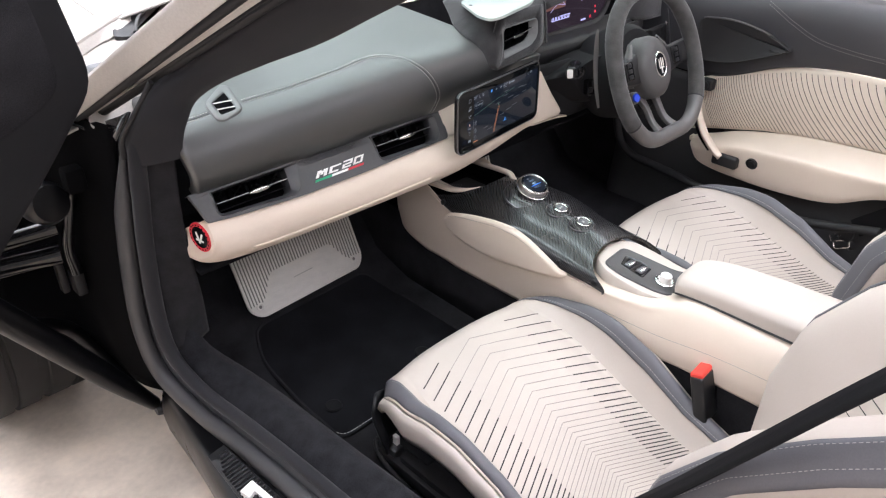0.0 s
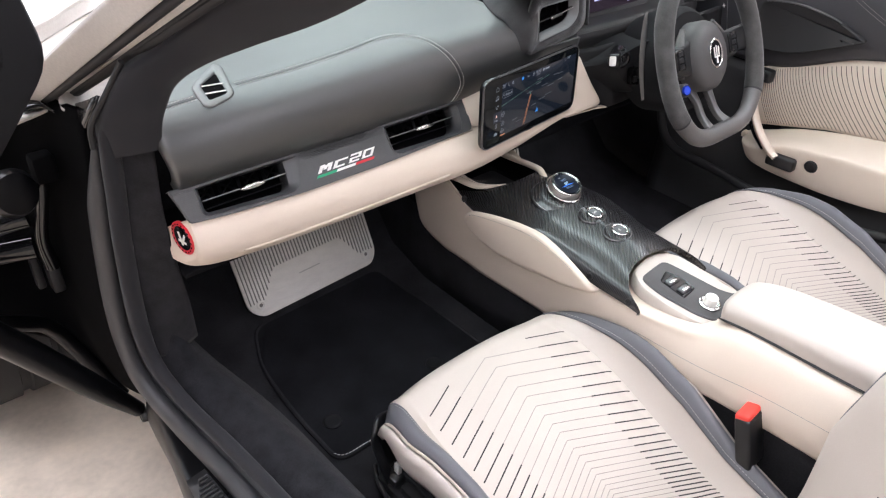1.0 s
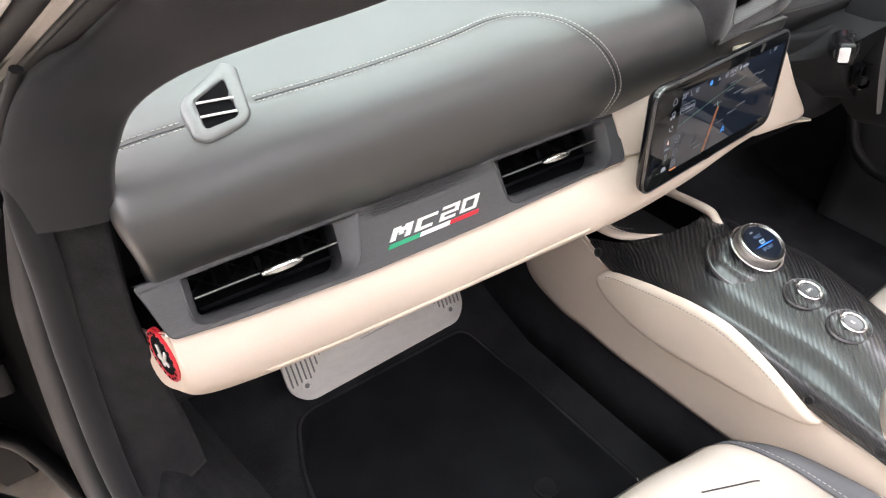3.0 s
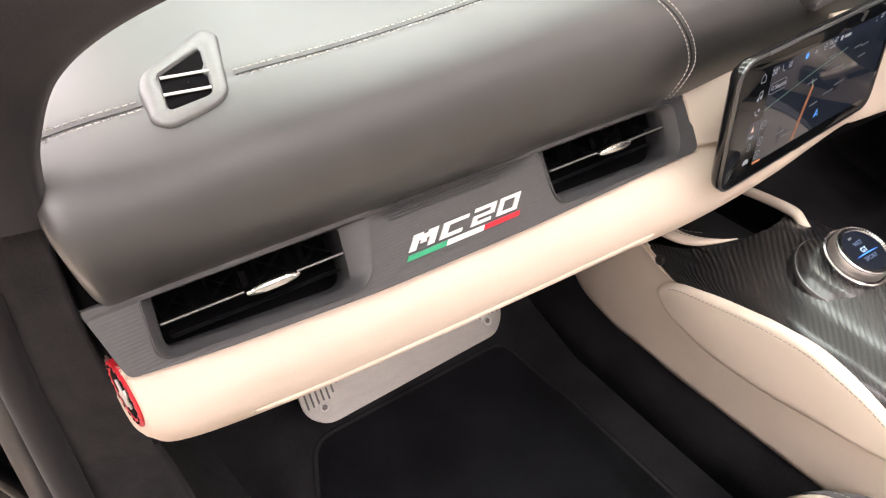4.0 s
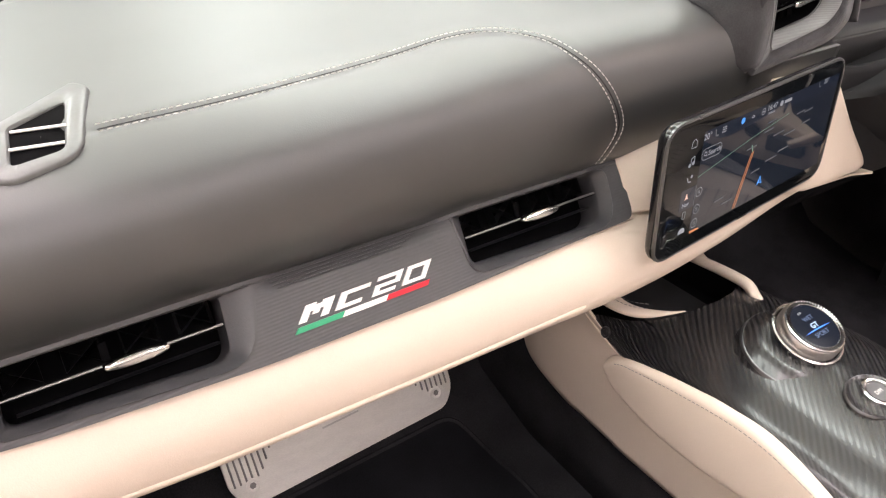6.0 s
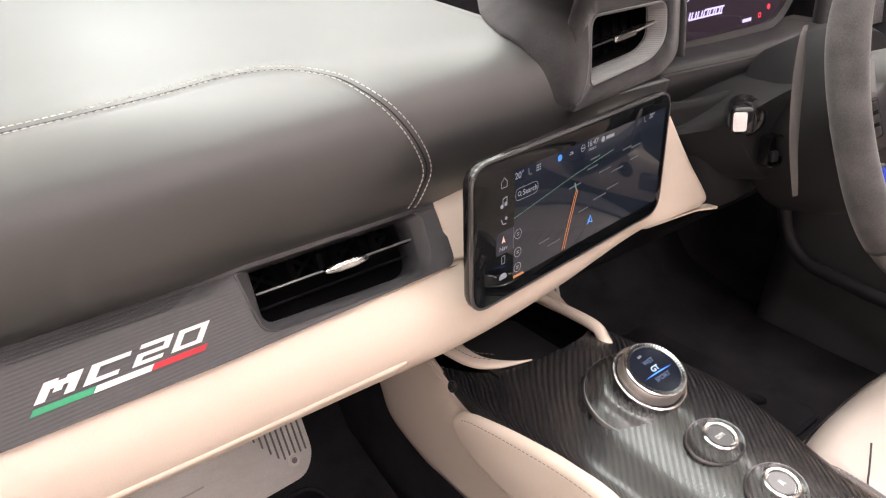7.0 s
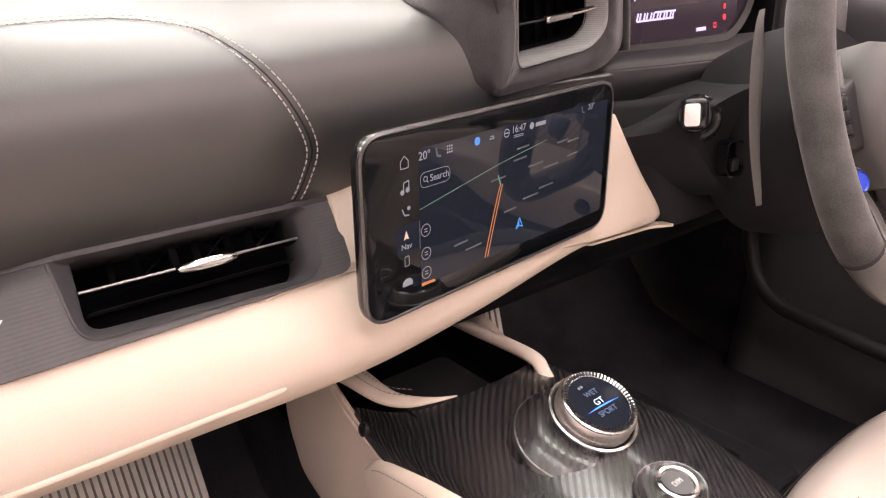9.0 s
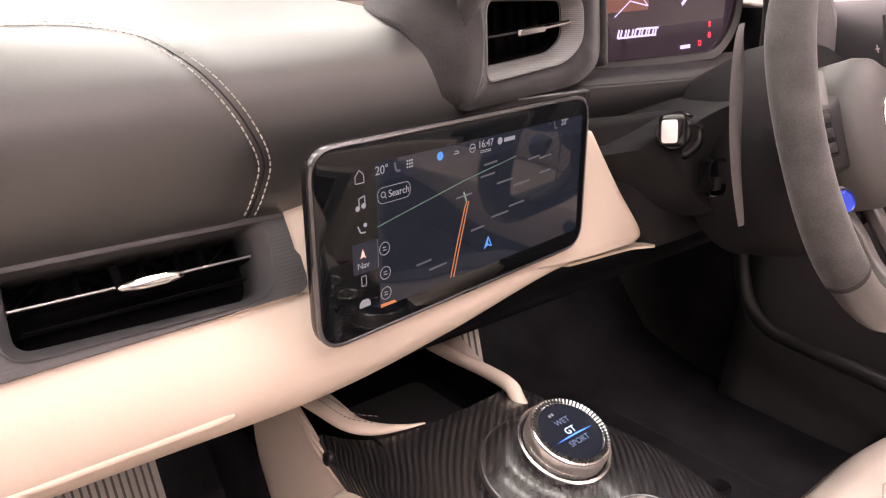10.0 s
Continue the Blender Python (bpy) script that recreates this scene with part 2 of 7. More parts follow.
def spline(pts, n):
    """n points, evenly by index, on the smooth curve through pts (any dimension)."""
    p = np.array(pts, float)
    k = len(p) - 1
    q = np.concatenate([[2 * p[0] - p[1]], p, [2 * p[-1] - p[-2]]])
    out = []
    for t in np.linspace(0, k, n):
        i = min(int(t), k - 1)
        u = t - i
        a, b, c, d = q[i], q[i + 1], q[i + 2], q[i + 3]
        out.append(0.5 * (2 * b + (c - a) * u + (2 * a - 5 * b + 4 * c - d) * u * u + (3 * b - a - 3 * c + d) * u ** 3))
    return np.array(out)


def smoothstep(a, b, x):
    t = min(1, max(0, (x - a) / (b - a)))
    return t * t * (3 - 2 * t)


def sheet(rows, close_u=False, close_v=False, cap=False, bm=None):
    """Faces over a grid of points rows[u][v]."""
    bm = bm or bmesh.new()
    g = [[bm.verts.new(Vector(p)) for p in r] for r in rows]
    nu, nv = len(g), len(g[0])
    for i in range(nu if close_u else nu - 1):
        for j in range(nv if close_v else nv - 1):
            q = (g[i][j], g[(i + 1) % nu][j], g[(i + 1) % nu][(j + 1) % nv], g[i][(j + 1) % nv])
            bm.faces.new(q)
    if cap:
        bm.faces.new(g[0][::-1])
        bm.faces.new(g[-1])
    return bm


def loft(keys, nu, nv, close_v=False, cap=False):
    """A smooth skin through key sections, each a list of the same number of points."""
    secs = []
    for s in keys:
        secs.append(spline(list(s) + [s[0]], nv + 1)[:-1] if close_v else spline(s, nv))
    arr = np.array(secs)
    rows = spline(arr.reshape(len(arr), -1), nu).reshape(nu, nv, 3)
    return sheet(rows, close_v=close_v, cap=cap)


def tube(path, r, n=12, steps=0, flat=1.0, side=None, cap=True, bm=None):
    """A round or flattened bar along path; r one radius or one for each point."""
    p = np.array(path, float)
    rad = np.array([r] * len(p) if np.isscalar(r) else r, float)
    if steps:
        rad = spline(rad[:, None], steps)[:, 0]
        p = spline(p, steps)
    tan = np.gradient(p, axis=0)
    tan /= np.linalg.norm(tan, axis=1)[:, None]
    ref = np.array(side, float) if side is not None else np.array([0, 0, 1.0])
    if abs(np.dot(ref, tan[0])) > 0.95 and side is None:
        ref = np.array([1.0, 0, 0])
    rows = []
    a = np.cross(tan[0], ref)
    a /= np.linalg.norm(a)
    for i in range(len(p)):
        a = a - np.dot(a, tan[i]) * tan[i]
        a /= np.linalg.norm(a)
        b = np.cross(tan[i], a)
        rows.append([p[i] + rad[i] * (math.cos(t) * a + flat * math.sin(t) * b) for t in np.linspace(0, 2 * math.pi, n, endpoint=False)])
    return sheet(rows, close_v=True, cap=cap, bm=bm)


def basis(o, x, y):
    """A matrix with origin o, first axis x, second axis near y."""
    x = Vector(x).normalized()
    z = x.cross(Vector(y)).normalized()
    y = z.cross(x)
    return Matrix((( x.x, y.x, z.x, o[0]), (x.y, y.y, z.y, o[1]), (x.z, y.z, z.z, o[2]), (0, 0, 0, 1)))


def round_poly(pts, r, n=5):
    """The outline pts with corners rounded by r (one radius or one for each)."""
    out = []
    k = len(pts)
    for i in range(k):
        p, a, b = Vector(pts[i]), Vector(pts[i - 1]), Vector(pts[(i + 1) % k])
        rr = r if np.isscalar(r) else r[i]
        da, db = (a - p), (b - p)
        d = min(rr, da.length * 0.45, db.length * 0.45)
        s, e = p + da.normalized() * d, p + db.normalized() * d
        for t in [q / (n - 1) for q in range(n)]:
            out.append((1 - t) ** 2 * s + 2 * t * (1 - t) * p + t * t * e)
    return out


def rrect(w, h, r, n=5):
    return round_poly([(-w / 2, -h / 2), (w / 2, -h / 2), (w / 2, h / 2), (-w / 2, h / 2)], r, n)


def inset(poly, d):
    """The outline drawn in by d."""
    k = len(poly)
    area = sum(poly[i].x * poly[(i + 1) % k].y - poly[(i + 1) % k].x * poly[i].y for i in range(k))
    sg = 1 if area > 0 else -1
    out = []
    for i in range(k):
        t = (poly[(i + 1) % k] - poly[i - 1])
        if t.length < 1e-9:
            t = Vector((1, 0))
        t.normalize()
        out.append(poly[i] + Vector((-t.y, t.x)) * d * sg)
    return out


def rings(levels, m, cap=True):
    """Skins between outlines at heights: levels of (outline, z), in the frame m."""
    rows = [[m @ Vector((p[0], p[1], z)) for p in poly] for poly, z in levels]
    bm = sheet(rows, close_v=True)
    if cap:
        bm.verts.ensure_lookup_table()
        k = len(levels[0][0])
        bm.faces.new([bm.verts[i] for i in range(k)][::-1])
        n = len(bm.verts)
        bm.faces.new([bm.verts[i] for i in range(n - k, n)])
    return bm


def plate(poly, t, m, edge=0.001):
    """A flat piece with softened edges; its back in the plane of m."""
    e = min(edge, t * 0.45)
    return rings([(poly, 0), (poly, t - e), (inset(poly, e * 0.3), t - e * 0.3), (inset(poly, e), t)], m)


def lathe(profile, m, n=32, cap=True):
    rows = [[m @ Vector((r * math.cos(t), r * math.sin(t), z)) for t in np.linspace(0, 2 * math.pi, n, endpoint=False)] for r, z in profile]
    return sheet(rows, close_v=True, cap=cap)


def box(c, s, bevel=0.0, m=None, seg=2):
    bm = bmesh.new()
    bmesh.ops.create_cube(bm, size=1)
    for v in bm.verts:
        v.co = Vector((v.co.x * s[0] + c[0], v.co.y * s[1] + c[1], v.co.z * s[2] + c[2]))
    if bevel:
        bmesh.ops.bevel(bm, geom=bm.edges[:], offset=bevel, segments=seg, affect="EDGES", profile=0.5)
    if m is not None:
        bmesh.ops.transform(bm, matrix=m, verts=bm.verts)
    return bm


def join(*bms):
    out = bmesh.new()
    for b in bms:
        me = bpy.data.meshes.new("tmp")
        b.to_mesh(me)
        b.free()
        out.from_mesh(me)
        bpy.data.meshes.remove(me)
    return out


def words(text, size, m, material, parent, name="lettering", depth=0.0002, shear=0.0, label=""):
    c = bpy.data.curves.new("font", "FONT")
    c.body, c.size, c.extrude, c.shear = text, size, depth, shear
    c.align_x, c.align_y = "CENTER", "CENTER"
    o = bpy.data.objects.new("font", c)
    scene.collection.objects.link(o)
    me = bpy.data.meshes.new_from_object(o.evaluated_get(bpy.context.evaluated_depsgraph_get()))
    bpy.data.objects.remove(o)
    bpy.data.curves.remove(c)
    bm = bmesh.new()
    bm.from_mesh(me)
    bpy.data.meshes.remove(me)
    bmesh.ops.transform(bm, matrix=m, verts=bm.verts)
    return part(name, bm, material, parent, label, smooth=False)


def stitches(path, normals, length, gap, width, height):
    """Short raised threads along a path of points with surface normals."""
    p = np.array(path, float)
    nn = np.array(normals, float)
    seg = np.linalg.norm(np.diff(p, axis=0), axis=1)
    cum = np.concatenate([[0], np.cumsum(seg)])
    at = lambda s: np.array([np.interp(s, cum, p[:, k]) for k in range(3)])
    nat = lambda s: np.array([np.interp(s, cum, nn[:, k]) for k in range(3)])
    verts, faces = [], []
    s = 0.0
    while s + length < cum[-1]:
        a, b, n = at(s), at(s + length), nat(s)
        t = (b - a) / np.linalg.norm(b - a)
        w = np.cross(n, t) * width / 2
        o = len(verts)
        verts += [a - w, a + w, b + w, b - w, a + t * length * 0.2 + n * height, b - t * length * 0.2 + n * height]
        faces += [(o, o + 1, o + 4), (o + 1, o + 2, o + 5, o + 4), (o + 2, o + 3, o + 5), (o + 3, o, o + 4, o + 5)]
        s += length + gap
    bm = bmesh.new()
    vs = [bm.verts.new(v) for v in verts]
    for q in faces:
        bm.faces.new([vs[i] for i in q])
    return bm


def ribbon(path, normals, widths, lift, bm=None):
    """A narrow flat strip along a path."""
    p, n = np.array(path, float), np.array(normals, float)
    t = np.gradient(p, axis=0)
    t /= np.linalg.norm(t, axis=1)[:, None]
    w = np.cross(n, t) * (np.array(widths, float) / 2)[:, None] if not np.isscalar(widths) else np.cross(n, t) * widths / 2
    return sheet([[a + b * lift - c, a + b * (lift + 0.0003), a + b * lift + c] for a, b, c in zip(p, n, w)], bm=bm)


# ---- showroom ----
def slab(name, c, s, material, label, category):
    return single(name, box(c, s), material, label, category, kind="structure", smooth=False)


slab("floor", (0, 1, -0.05), (12.2, 14.2, 0.1), CONCRETE, "pale beige polished concrete showroom floor", "floor")
# unseen walls, kept grey to hold down fill light and side reflections
slab("wall_west", (-6.05, 1, 2), (0.1, 14, 4), GREYWALL, "unseen plain grey wall, toned to temper the light", "wall")
slab("wall_east", (6.05, 1, 2), (0.1, 14, 4), GREYWALL, "unseen plain grey wall, toned to temper the light", "wall")
slab("wall_south", (0, -6.05, 2), (12.2, 0.1, 4), GREYWALL, "unseen plain grey wall, toned to temper the light", "wall")
slab("wall_north", (0, 8.05, 2), (12.2, 0.1, 4), WALLPAINT, "plain white showroom wall", "wall")
slab("ceiling", (0, 1, 4.05), (12.2, 14.2, 0.1), WALLPAINT, "plain white showroom ceiling", "ceiling")

PANEL_GLOW = glow("panel_diffuser", (1.0, 0.965, 0.99), 11.8)


def ceiling_light(x, y):
    e = thing("ceiling_light", (x, y, 3.94), "long white strip light set in the white ceiling", "ceiling light", group="ceiling strip lights")
    part("frame", rings([(rrect(0.66, 2.24, 0.02), 0), (rrect(0.66, 2.24, 0.02), -0.03), (rrect(0.61, 2.19, 0.02), -0.03), (rrect(0.61, 2.19, 0.02), 0.0)],
                        Matrix.Translation((x, y, 3.995)), cap=False), WALLPAINT, e, smooth=False)
    part("diffuser", box((x, y, 3.975), (0.60, 2.18, 0.01)), PANEL_GLOW, e, smooth=False)
    return e


lamp = ceiling_light(-3.6, -3.0)
for ix in range(4):
    for iy in range(5):
        if ix or iy:
            copy_thing(lamp, Matrix.Translation((-3.6 + 2.4 * ix, -3.0 + 2.4 * iy, 3.94)))


# unseen glowing panels ahead of the car, added to brighten the pad's reflections
FRONT_GLOW = glow("added_front_glow", (0.95, 0.98, 1.0), 2.4)


def front_glow_panel(x):
    w = thing("window", (x, 7.97, 0.3), "unseen tall glowing panel added in the white wall for reflections", "window", group="showroom windows", kind="structure")
    part("panel_frame", rings([(rrect(2.3, 3.8, 0.02), 0.0), (rrect(2.3, 3.8, 0.02), 0.06), (rrect(2.18, 3.68, 0.02), 0.06), (rrect(2.18, 3.68, 0.02), 0.0)], Matrix(((1, 0, 0, x), (0, 0, -1, 7.995), (0, 1, 0, 1.95), (0, 0, 0, 1))), cap=False), DARKMETAL, w, smooth=False)
    part("pane", box((x, 7.975, 1.95), (2.17, 0.01, 3.67)), FRONT_GLOW, w, "glowing sheet added for light", smooth=False)
    return w


win = front_glow_panel(-4.8)
for k in range(1, 5):
    copy_thing(win, Matrix.Translation((-4.8 + 2.4 * k, 7.97, 0.3)))


# ---- dashboard ----
PROFILE = [(1.006, 0.628), (0.989, 0.645), (0.977, 0.672), (0.976, 0.700), (0.988, 0.726), (1.012, 0.743), (1.05, 0.752), (1.12, 0.759), (1.25, 0.772), (1.50, 0.79)]


def dash_skew(x):
    return 0.045 * (x + 0.40), -0.026 * (x + 0.40)


def pad_curve():
    """The pad's cross-section, drawn through its points and then faired."""
    n = len(PROFILE) - 1
    ss = np.linspace(-0.1, 1.1, 721)
    p = np.array(PROFILE)
    ext = np.vstack([2 * p[0] - p[1], p, 2 * p[-1] - p[-2]])
    out = []
    for s in ss:
        t = min(max(s, 0), 1) * n
        i = min(int(t), n - 1)
        u = t - i
        a, b, c, d = ext[i], ext[i + 1], ext[i + 2], ext[i + 3]
        q = 0.5 * (2 * b + (c - a) * u + (2 * a - 5 * b + 4 * c - d) * u * u + (3 * b - a - 3 * c + d) * u ** 3)
        out.append(q + ((p[1] - p[0]) * s * n if s < 0 else (p[-1] - p[-2]) * (s - 1) * n if s > 1 else 0))
    out = np.array(out)
    k = np.exp(-0.5 * (np.arange(-45, 46) / 15.0) ** 2)
    k /= k.sum()
    fair = np.stack([np.convolve(out[:, j], k, mode="same") for j in (0, 1)], 1)
    return ss[50:-50], fair[50:-50]


PAD_S, PAD_CURVE = pad_curve()


def pad_at(x, s):
    """A point of the upper pad: x across the car, s from its lower edge (0) to the windscreen (1)."""
    y, z = np.interp(s, PAD_S, PAD_CURVE[:, 0]), np.interp(s, PAD_S, PAD_CURVE[:, 1])
    dy, dz = dash_skew(x)
    k = 1 - smoothstep(0.15, 0.6, s)
    return np.array([x, y + dy * k, z + dz * k])


def pad_normal(x, s):
    a = pad_at(x, max(0, s - 0.01))
    b = pad_at(x, min(1, s + 0.01))
    t = (b - a) / np.linalg.norm(b - a)
    n = np.cross([1, 0, 0], t)
    return n / np.linalg.norm(n)


dash = thing("dashboard", (-0.1, 1.1, 0.5), "two-tone dashboard with dark leather top and cream lower half", "dashboard", kind="structure")

# upper pad with rounded left end
SEAM_KEYS = spline([(-0.666, 0.565), (-0.625, 0.582), (-0.595, 0.588), (-0.535, 0.611), (-0.45, 0.621), (-0.34, 0.652), (-0.27, 0.681), (-0.23, 0.669), (-0.205, 0.611), (-0.190, 0.52), (-0.175, 0.43), (-0.160, 0.336), (-0.150, 0.248), (-0.152, 0.17), (-0.156, 0.08)], 200)
rows = []
for x, drop in [(-0.668, 0.016), (-0.667, 0.006), (-0.664, 0.0015)] + [(v, 0) for v in np.linspace(-0.66, 0.16, 120)]:
    r = []
    # beside the instrument hood only the lower roll goes on
    # it ends where the windscreen meets it
    glass = 1.285 + 0.12 * smoothstep(-0.62, -0.30, x)
    end = float(np.interp(glass, PAD_CURVE[300:, 0], PAD_S[300:]))
    far = end if x < -0.012 else (0.325 if x > 0.018 else end + (0.325 - end) * (x + 0.012) / 0.03)
    for s in np.linspace(0, far, 90):
        p = pad_at(x, s) - pad_normal(x, s) * drop
        # the end is drawn in towards its foot
        p[0] += 0.012 * smoothstep(0.42, 0.0, s) * smoothstep(-0.60, -0.668, x)
        # a shallow groove where the two hides are sewn together
        d2 = np.min((SEAM_KEYS[:, 0] - x) ** 2 + ((SEAM_KEYS[:, 1] - s) * 0.45) ** 2) ** 0.5
        p = p - pad_normal(x, s) * 0.0013 * math.exp(-(d2 / 0.006) ** 2)
        r.append(p)
    rows.append(r)
top_pad = part("top_pad", sheet(rows), PAD, dash, "dark grey grained leather top pad", solid=0.012, offset=1.0)

keys = SEAM_KEYS


def offset_seam(d, cut):
    out, nrm = [], []
    for i, (x, s) in enumerate(keys):
        if cut[0] < x < cut[1] and s > 0.4:
            continue
        a, b = keys[max(0, i - 1)], keys[min(len(keys) - 1, i + 1)]
        pa, pb = pad_at(*a), pad_at(*b)
        t = (pb - pa) / np.linalg.norm(pb - pa)
        n = pad_normal(x, s)
        out.append(pad_at(x, s) + np.cross(n, t) * d + n * 0.0002)
        nrm.append(n)
    return out, nrm


for lo, hi in ((-0.70, -0.592), (-0.537, 0.1)):
    for d in (0.0038, -0.0038):
        pts, nr = [], []
        path, nrm = offset_seam(d, (9, 9))
        for p, n in zip(path, nrm):
            if lo < p[0] < hi:
                pts.append(p)
                nr.append(n)
        part("stitching", stitches(pts, nr, 0.0034, 0.0014, 0.0009, 0.0007), THREAD, dash, "pale contrast stitching")
    path, nrm = offset_seam(0, (9, 9))
    sel = [(p, n) for p, n in zip(path, nrm) if lo < p[0] < hi]
    part("seam_fold", ribbon([p for p, n in sel], [n for p, n in sel], 0.0013, -0.0010), BLACKRUBBER, dash, "dark folded seam")

# windscreen demister vent set in the pad; outlines in x and s, s scaled to metres
def on_pad(x, q, lift):
    return pad_at(x, q / 0.4) + pad_normal(x, q / 0.4) * lift


vent_out = round_poly([(-0.5945, 0.264), (-0.529, 0.304), (-0.5205, 0.296), (-0.5445, 0.211), (-0.587, 0.196), (-0.598, 0.206)], [0.018, 0.009, 0.011, 0.016, 0.014, 0.014], 7)
vent_in = round_poly([(-0.5785, 0.2615), (-0.541, 0.2825), (-0.5525, 0.2225), (-0.584, 0.2160)], [0.003, 0.004, 0.006, 0.005], 10)
VCEN = Vector((-0.5625, 0.2475))
vent_out = [VCEN + (p - VCEN) * 0.885 for p in vent_out]
vent_in = [VCEN + (p - VCEN) * 0.90 for p in vent_in]
vent_in = [vent_in[(i * len(vent_in)) // len(vent_out)] for i in range(len(vent_out))]


def towards(k):
    """The outline k of the way from the outer to the inner edge, matched by direction from the middle."""
    c = Vector((-0.5625, 0.2465))
    ang = lambda p: math.atan2(p.y - c.y, p.x - c.x)
    inner = sorted(vent_in, key=ang)
    out = []
    for p in vent_out:
        q = min(inner, key=lambda w: abs(math.atan2(math.sin(ang(w) - ang(p)), math.cos(ang(w) - ang(p)))))
        out.append(p.lerp(q, k))
    return out


rowsv = []
for kk, lift in ((-0.04, -0.002), (0.0, 0.0012), (0.06, 0.0026), (0.16, 0.0032), (0.55, 0.0032), (0.88, 0.0028), (0.98, 0.0016), (1.02, -0.004)):
    rowsv.append([on_pad(p.x, p.y, lift) for p in towards(kk)])
demist = part("demister_vent", sheet(rowsv, close_v=True), mat("grey_vent_surround", (0.135, 0.14, 0.137), rough=0.38, var=0.05, spec=1.0), dash, "grey demister vent surround")
cin = Vector((-0.5625, 0.2465))
# no opening here: a flat near-black sheet paints the depth
part("duct", sheet([[on_pad(*(cin + (p - cin) * sc), 0.0008) for p in towards(1.0)] for sc in (0.99, 0.5, 0.02)], close_v=True), SHADE_BLACK, demist, "near-black sheet painted as the duct shade")
for (xa, qa), (xb, qb) in (((-0.5765, 0.2570), (-0.5475, 0.2530)), ((-0.5800, 0.2372), (-0.5520, 0.2332))):
    part("slat", tube([on_pad(xa, qa, 0.0016), on_pad(xb, qb, 0.0016)], 0.0015, n=8, flat=0.6), ALU, demist, "pale slat")

# ribbed trim strip with two vents
def trim_point(x, s, lift=0.0):
    """s metres down the face of the trim from its upper edge, lift towards the cabin."""
    f = (x + 0.659) / 0.53
    top = np.array([x, 0.984 + 0.023 * f, 0.645 - 0.012 * f])
    bot = np.array([x, 0.957 + 0.020 * f, 0.603 - 0.017 * f])
    d = (bot - top) / np.linalg.norm(bot - top)
    n = np.cross([1, 0.045, -0.025], d)
    n /= np.linalg.norm(n)
    if n[1] > 0:
        n = -n
    ledge = 0.15 + 0.85 * smoothstep(-0.475, -0.445, x) * smoothstep(-0.300, -0.345, x)
    return top + d * s + n * (lift - 0.009 * ledge * max(0.0, (0.015 - s) / 0.015) ** 1.3)


def trim_width(x):
    return float(np.interp(x, [-0.659, -0.60, -0.48, -0.34, -0.20, -0.13], [0.046, 0.052, 0.0585, 0.0595, 0.0565, 0.0555]))



V1 = round_poly([(-0.6255, 0.0045), (-0.4915, 0.0055), (-0.4955, 0.0475), (-0.6280, 0.0395)], [0.002, 0.003, 0.012, 0.008], 6)
V1_OUT = round_poly([(-0.6345, 0.0038), (-0.4690, 0.0040), (-0.4830, 0.0545), (-0.6370, 0.0445)], [0.003, 0.004, 0.022, 0.012], 6)
V2 = round_poly([(-0.2965, 0.0055), (-0.1535, 0.0060), (-0.1570, 0.0500), (-0.2990, 0.0455)], [0.002, 0.008, 0.016, 0.010], 6)
V2_OUT = round_poly([(-0.3110, 0.0040), (-0.1450, 0.0042), (-0.1500, 0.0550), (-0.3060, 0.0530)], [0.003, 0.010, 0.024, 0.014], 6)
TRIM_OUT = round_poly([(-0.667, -0.002), (-0.126, -0.002), (-0.1285, trim_width(-0.128)), (-0.20, trim_width(-0.20)), (-0.34, trim_width(-0.34)), (-0.48, trim_width(-0.48)), (-0.60, trim_width(-0.60)), (-0.655, trim_width(-0.655))], [0.003, 0.006, 0.01, 0.02, 0.02, 0.02, 0.02, 0.005], 5)


def trim_face():
    bm = bmesh.new()
    edges = []
    for poly in (TRIM_OUT, V1_OUT, V2_OUT):
        # refine the outline so that the sheet can follow its bow
        pts = []
        for i, p in enumerate(poly):
            q = poly[(i + 1) % len(poly)]
            n = max(1, int((q - p).length / 0.02))
            pts += [p.lerp(q, j / n) for j in range(n)]
        vs = [bm.verts.new((p.x, p.y, 0)) for p in pts]
        edges += [bm.edges.new((vs[i], vs[(i + 1) % len(vs)])) for i in range(len(vs))]
    bmesh.ops.triangle_fill(bm, use_beauty=True, edges=edges)
    # cut along a fine lattice, so that the face can bend back towards its upper edge
    for co, no in [((0, 0.002 * k, 0), (0, 1, 0)) for k in range(1, 9)] + [((-0.66 + 0.01 * k, 0, 0), (1, 0, 0)) for k in range(54)]:
        bmesh.ops.bisect_plane(bm, geom=bm.verts[:] + bm.edges[:] + bm.faces[:], plane_co=co, plane_no=no)
    for v in bm.verts:
        v.co = Vector(trim_point(v.co.x, v.co.y))
    return bm


trim = part("trim_strip", trim_face(), TRIM, dash, "charcoal trim strip with fine horizontal ribs", smooth=False, solid=0.006, offset=-1.0)
part("trim_ledge", sheet([[trim_point(x, s, l) for s, l in ((-0.002, -0.016), (-0.003, -0.001), (-0.0015, 0.0012), (0.003, 0.0014), (0.0042, 0.0008), (0.0046, -0.001))] for x in np.linspace(-0.666, -0.127, 80)]), TRIM, dash, "ribbed upper ledge")
for k in range(6):
    sk = 0.0005 + 0.0024 * k
    part("rib", tube([trim_point(x, sk, 0.0006) for x in np.linspace(-0.466 + 0.002 * k, -0.326 - 0.006 * k, 40)], [0.0002] + [0.0008] * 38 + [0.0002], n=8), TRIM_SMOOTH, trim)


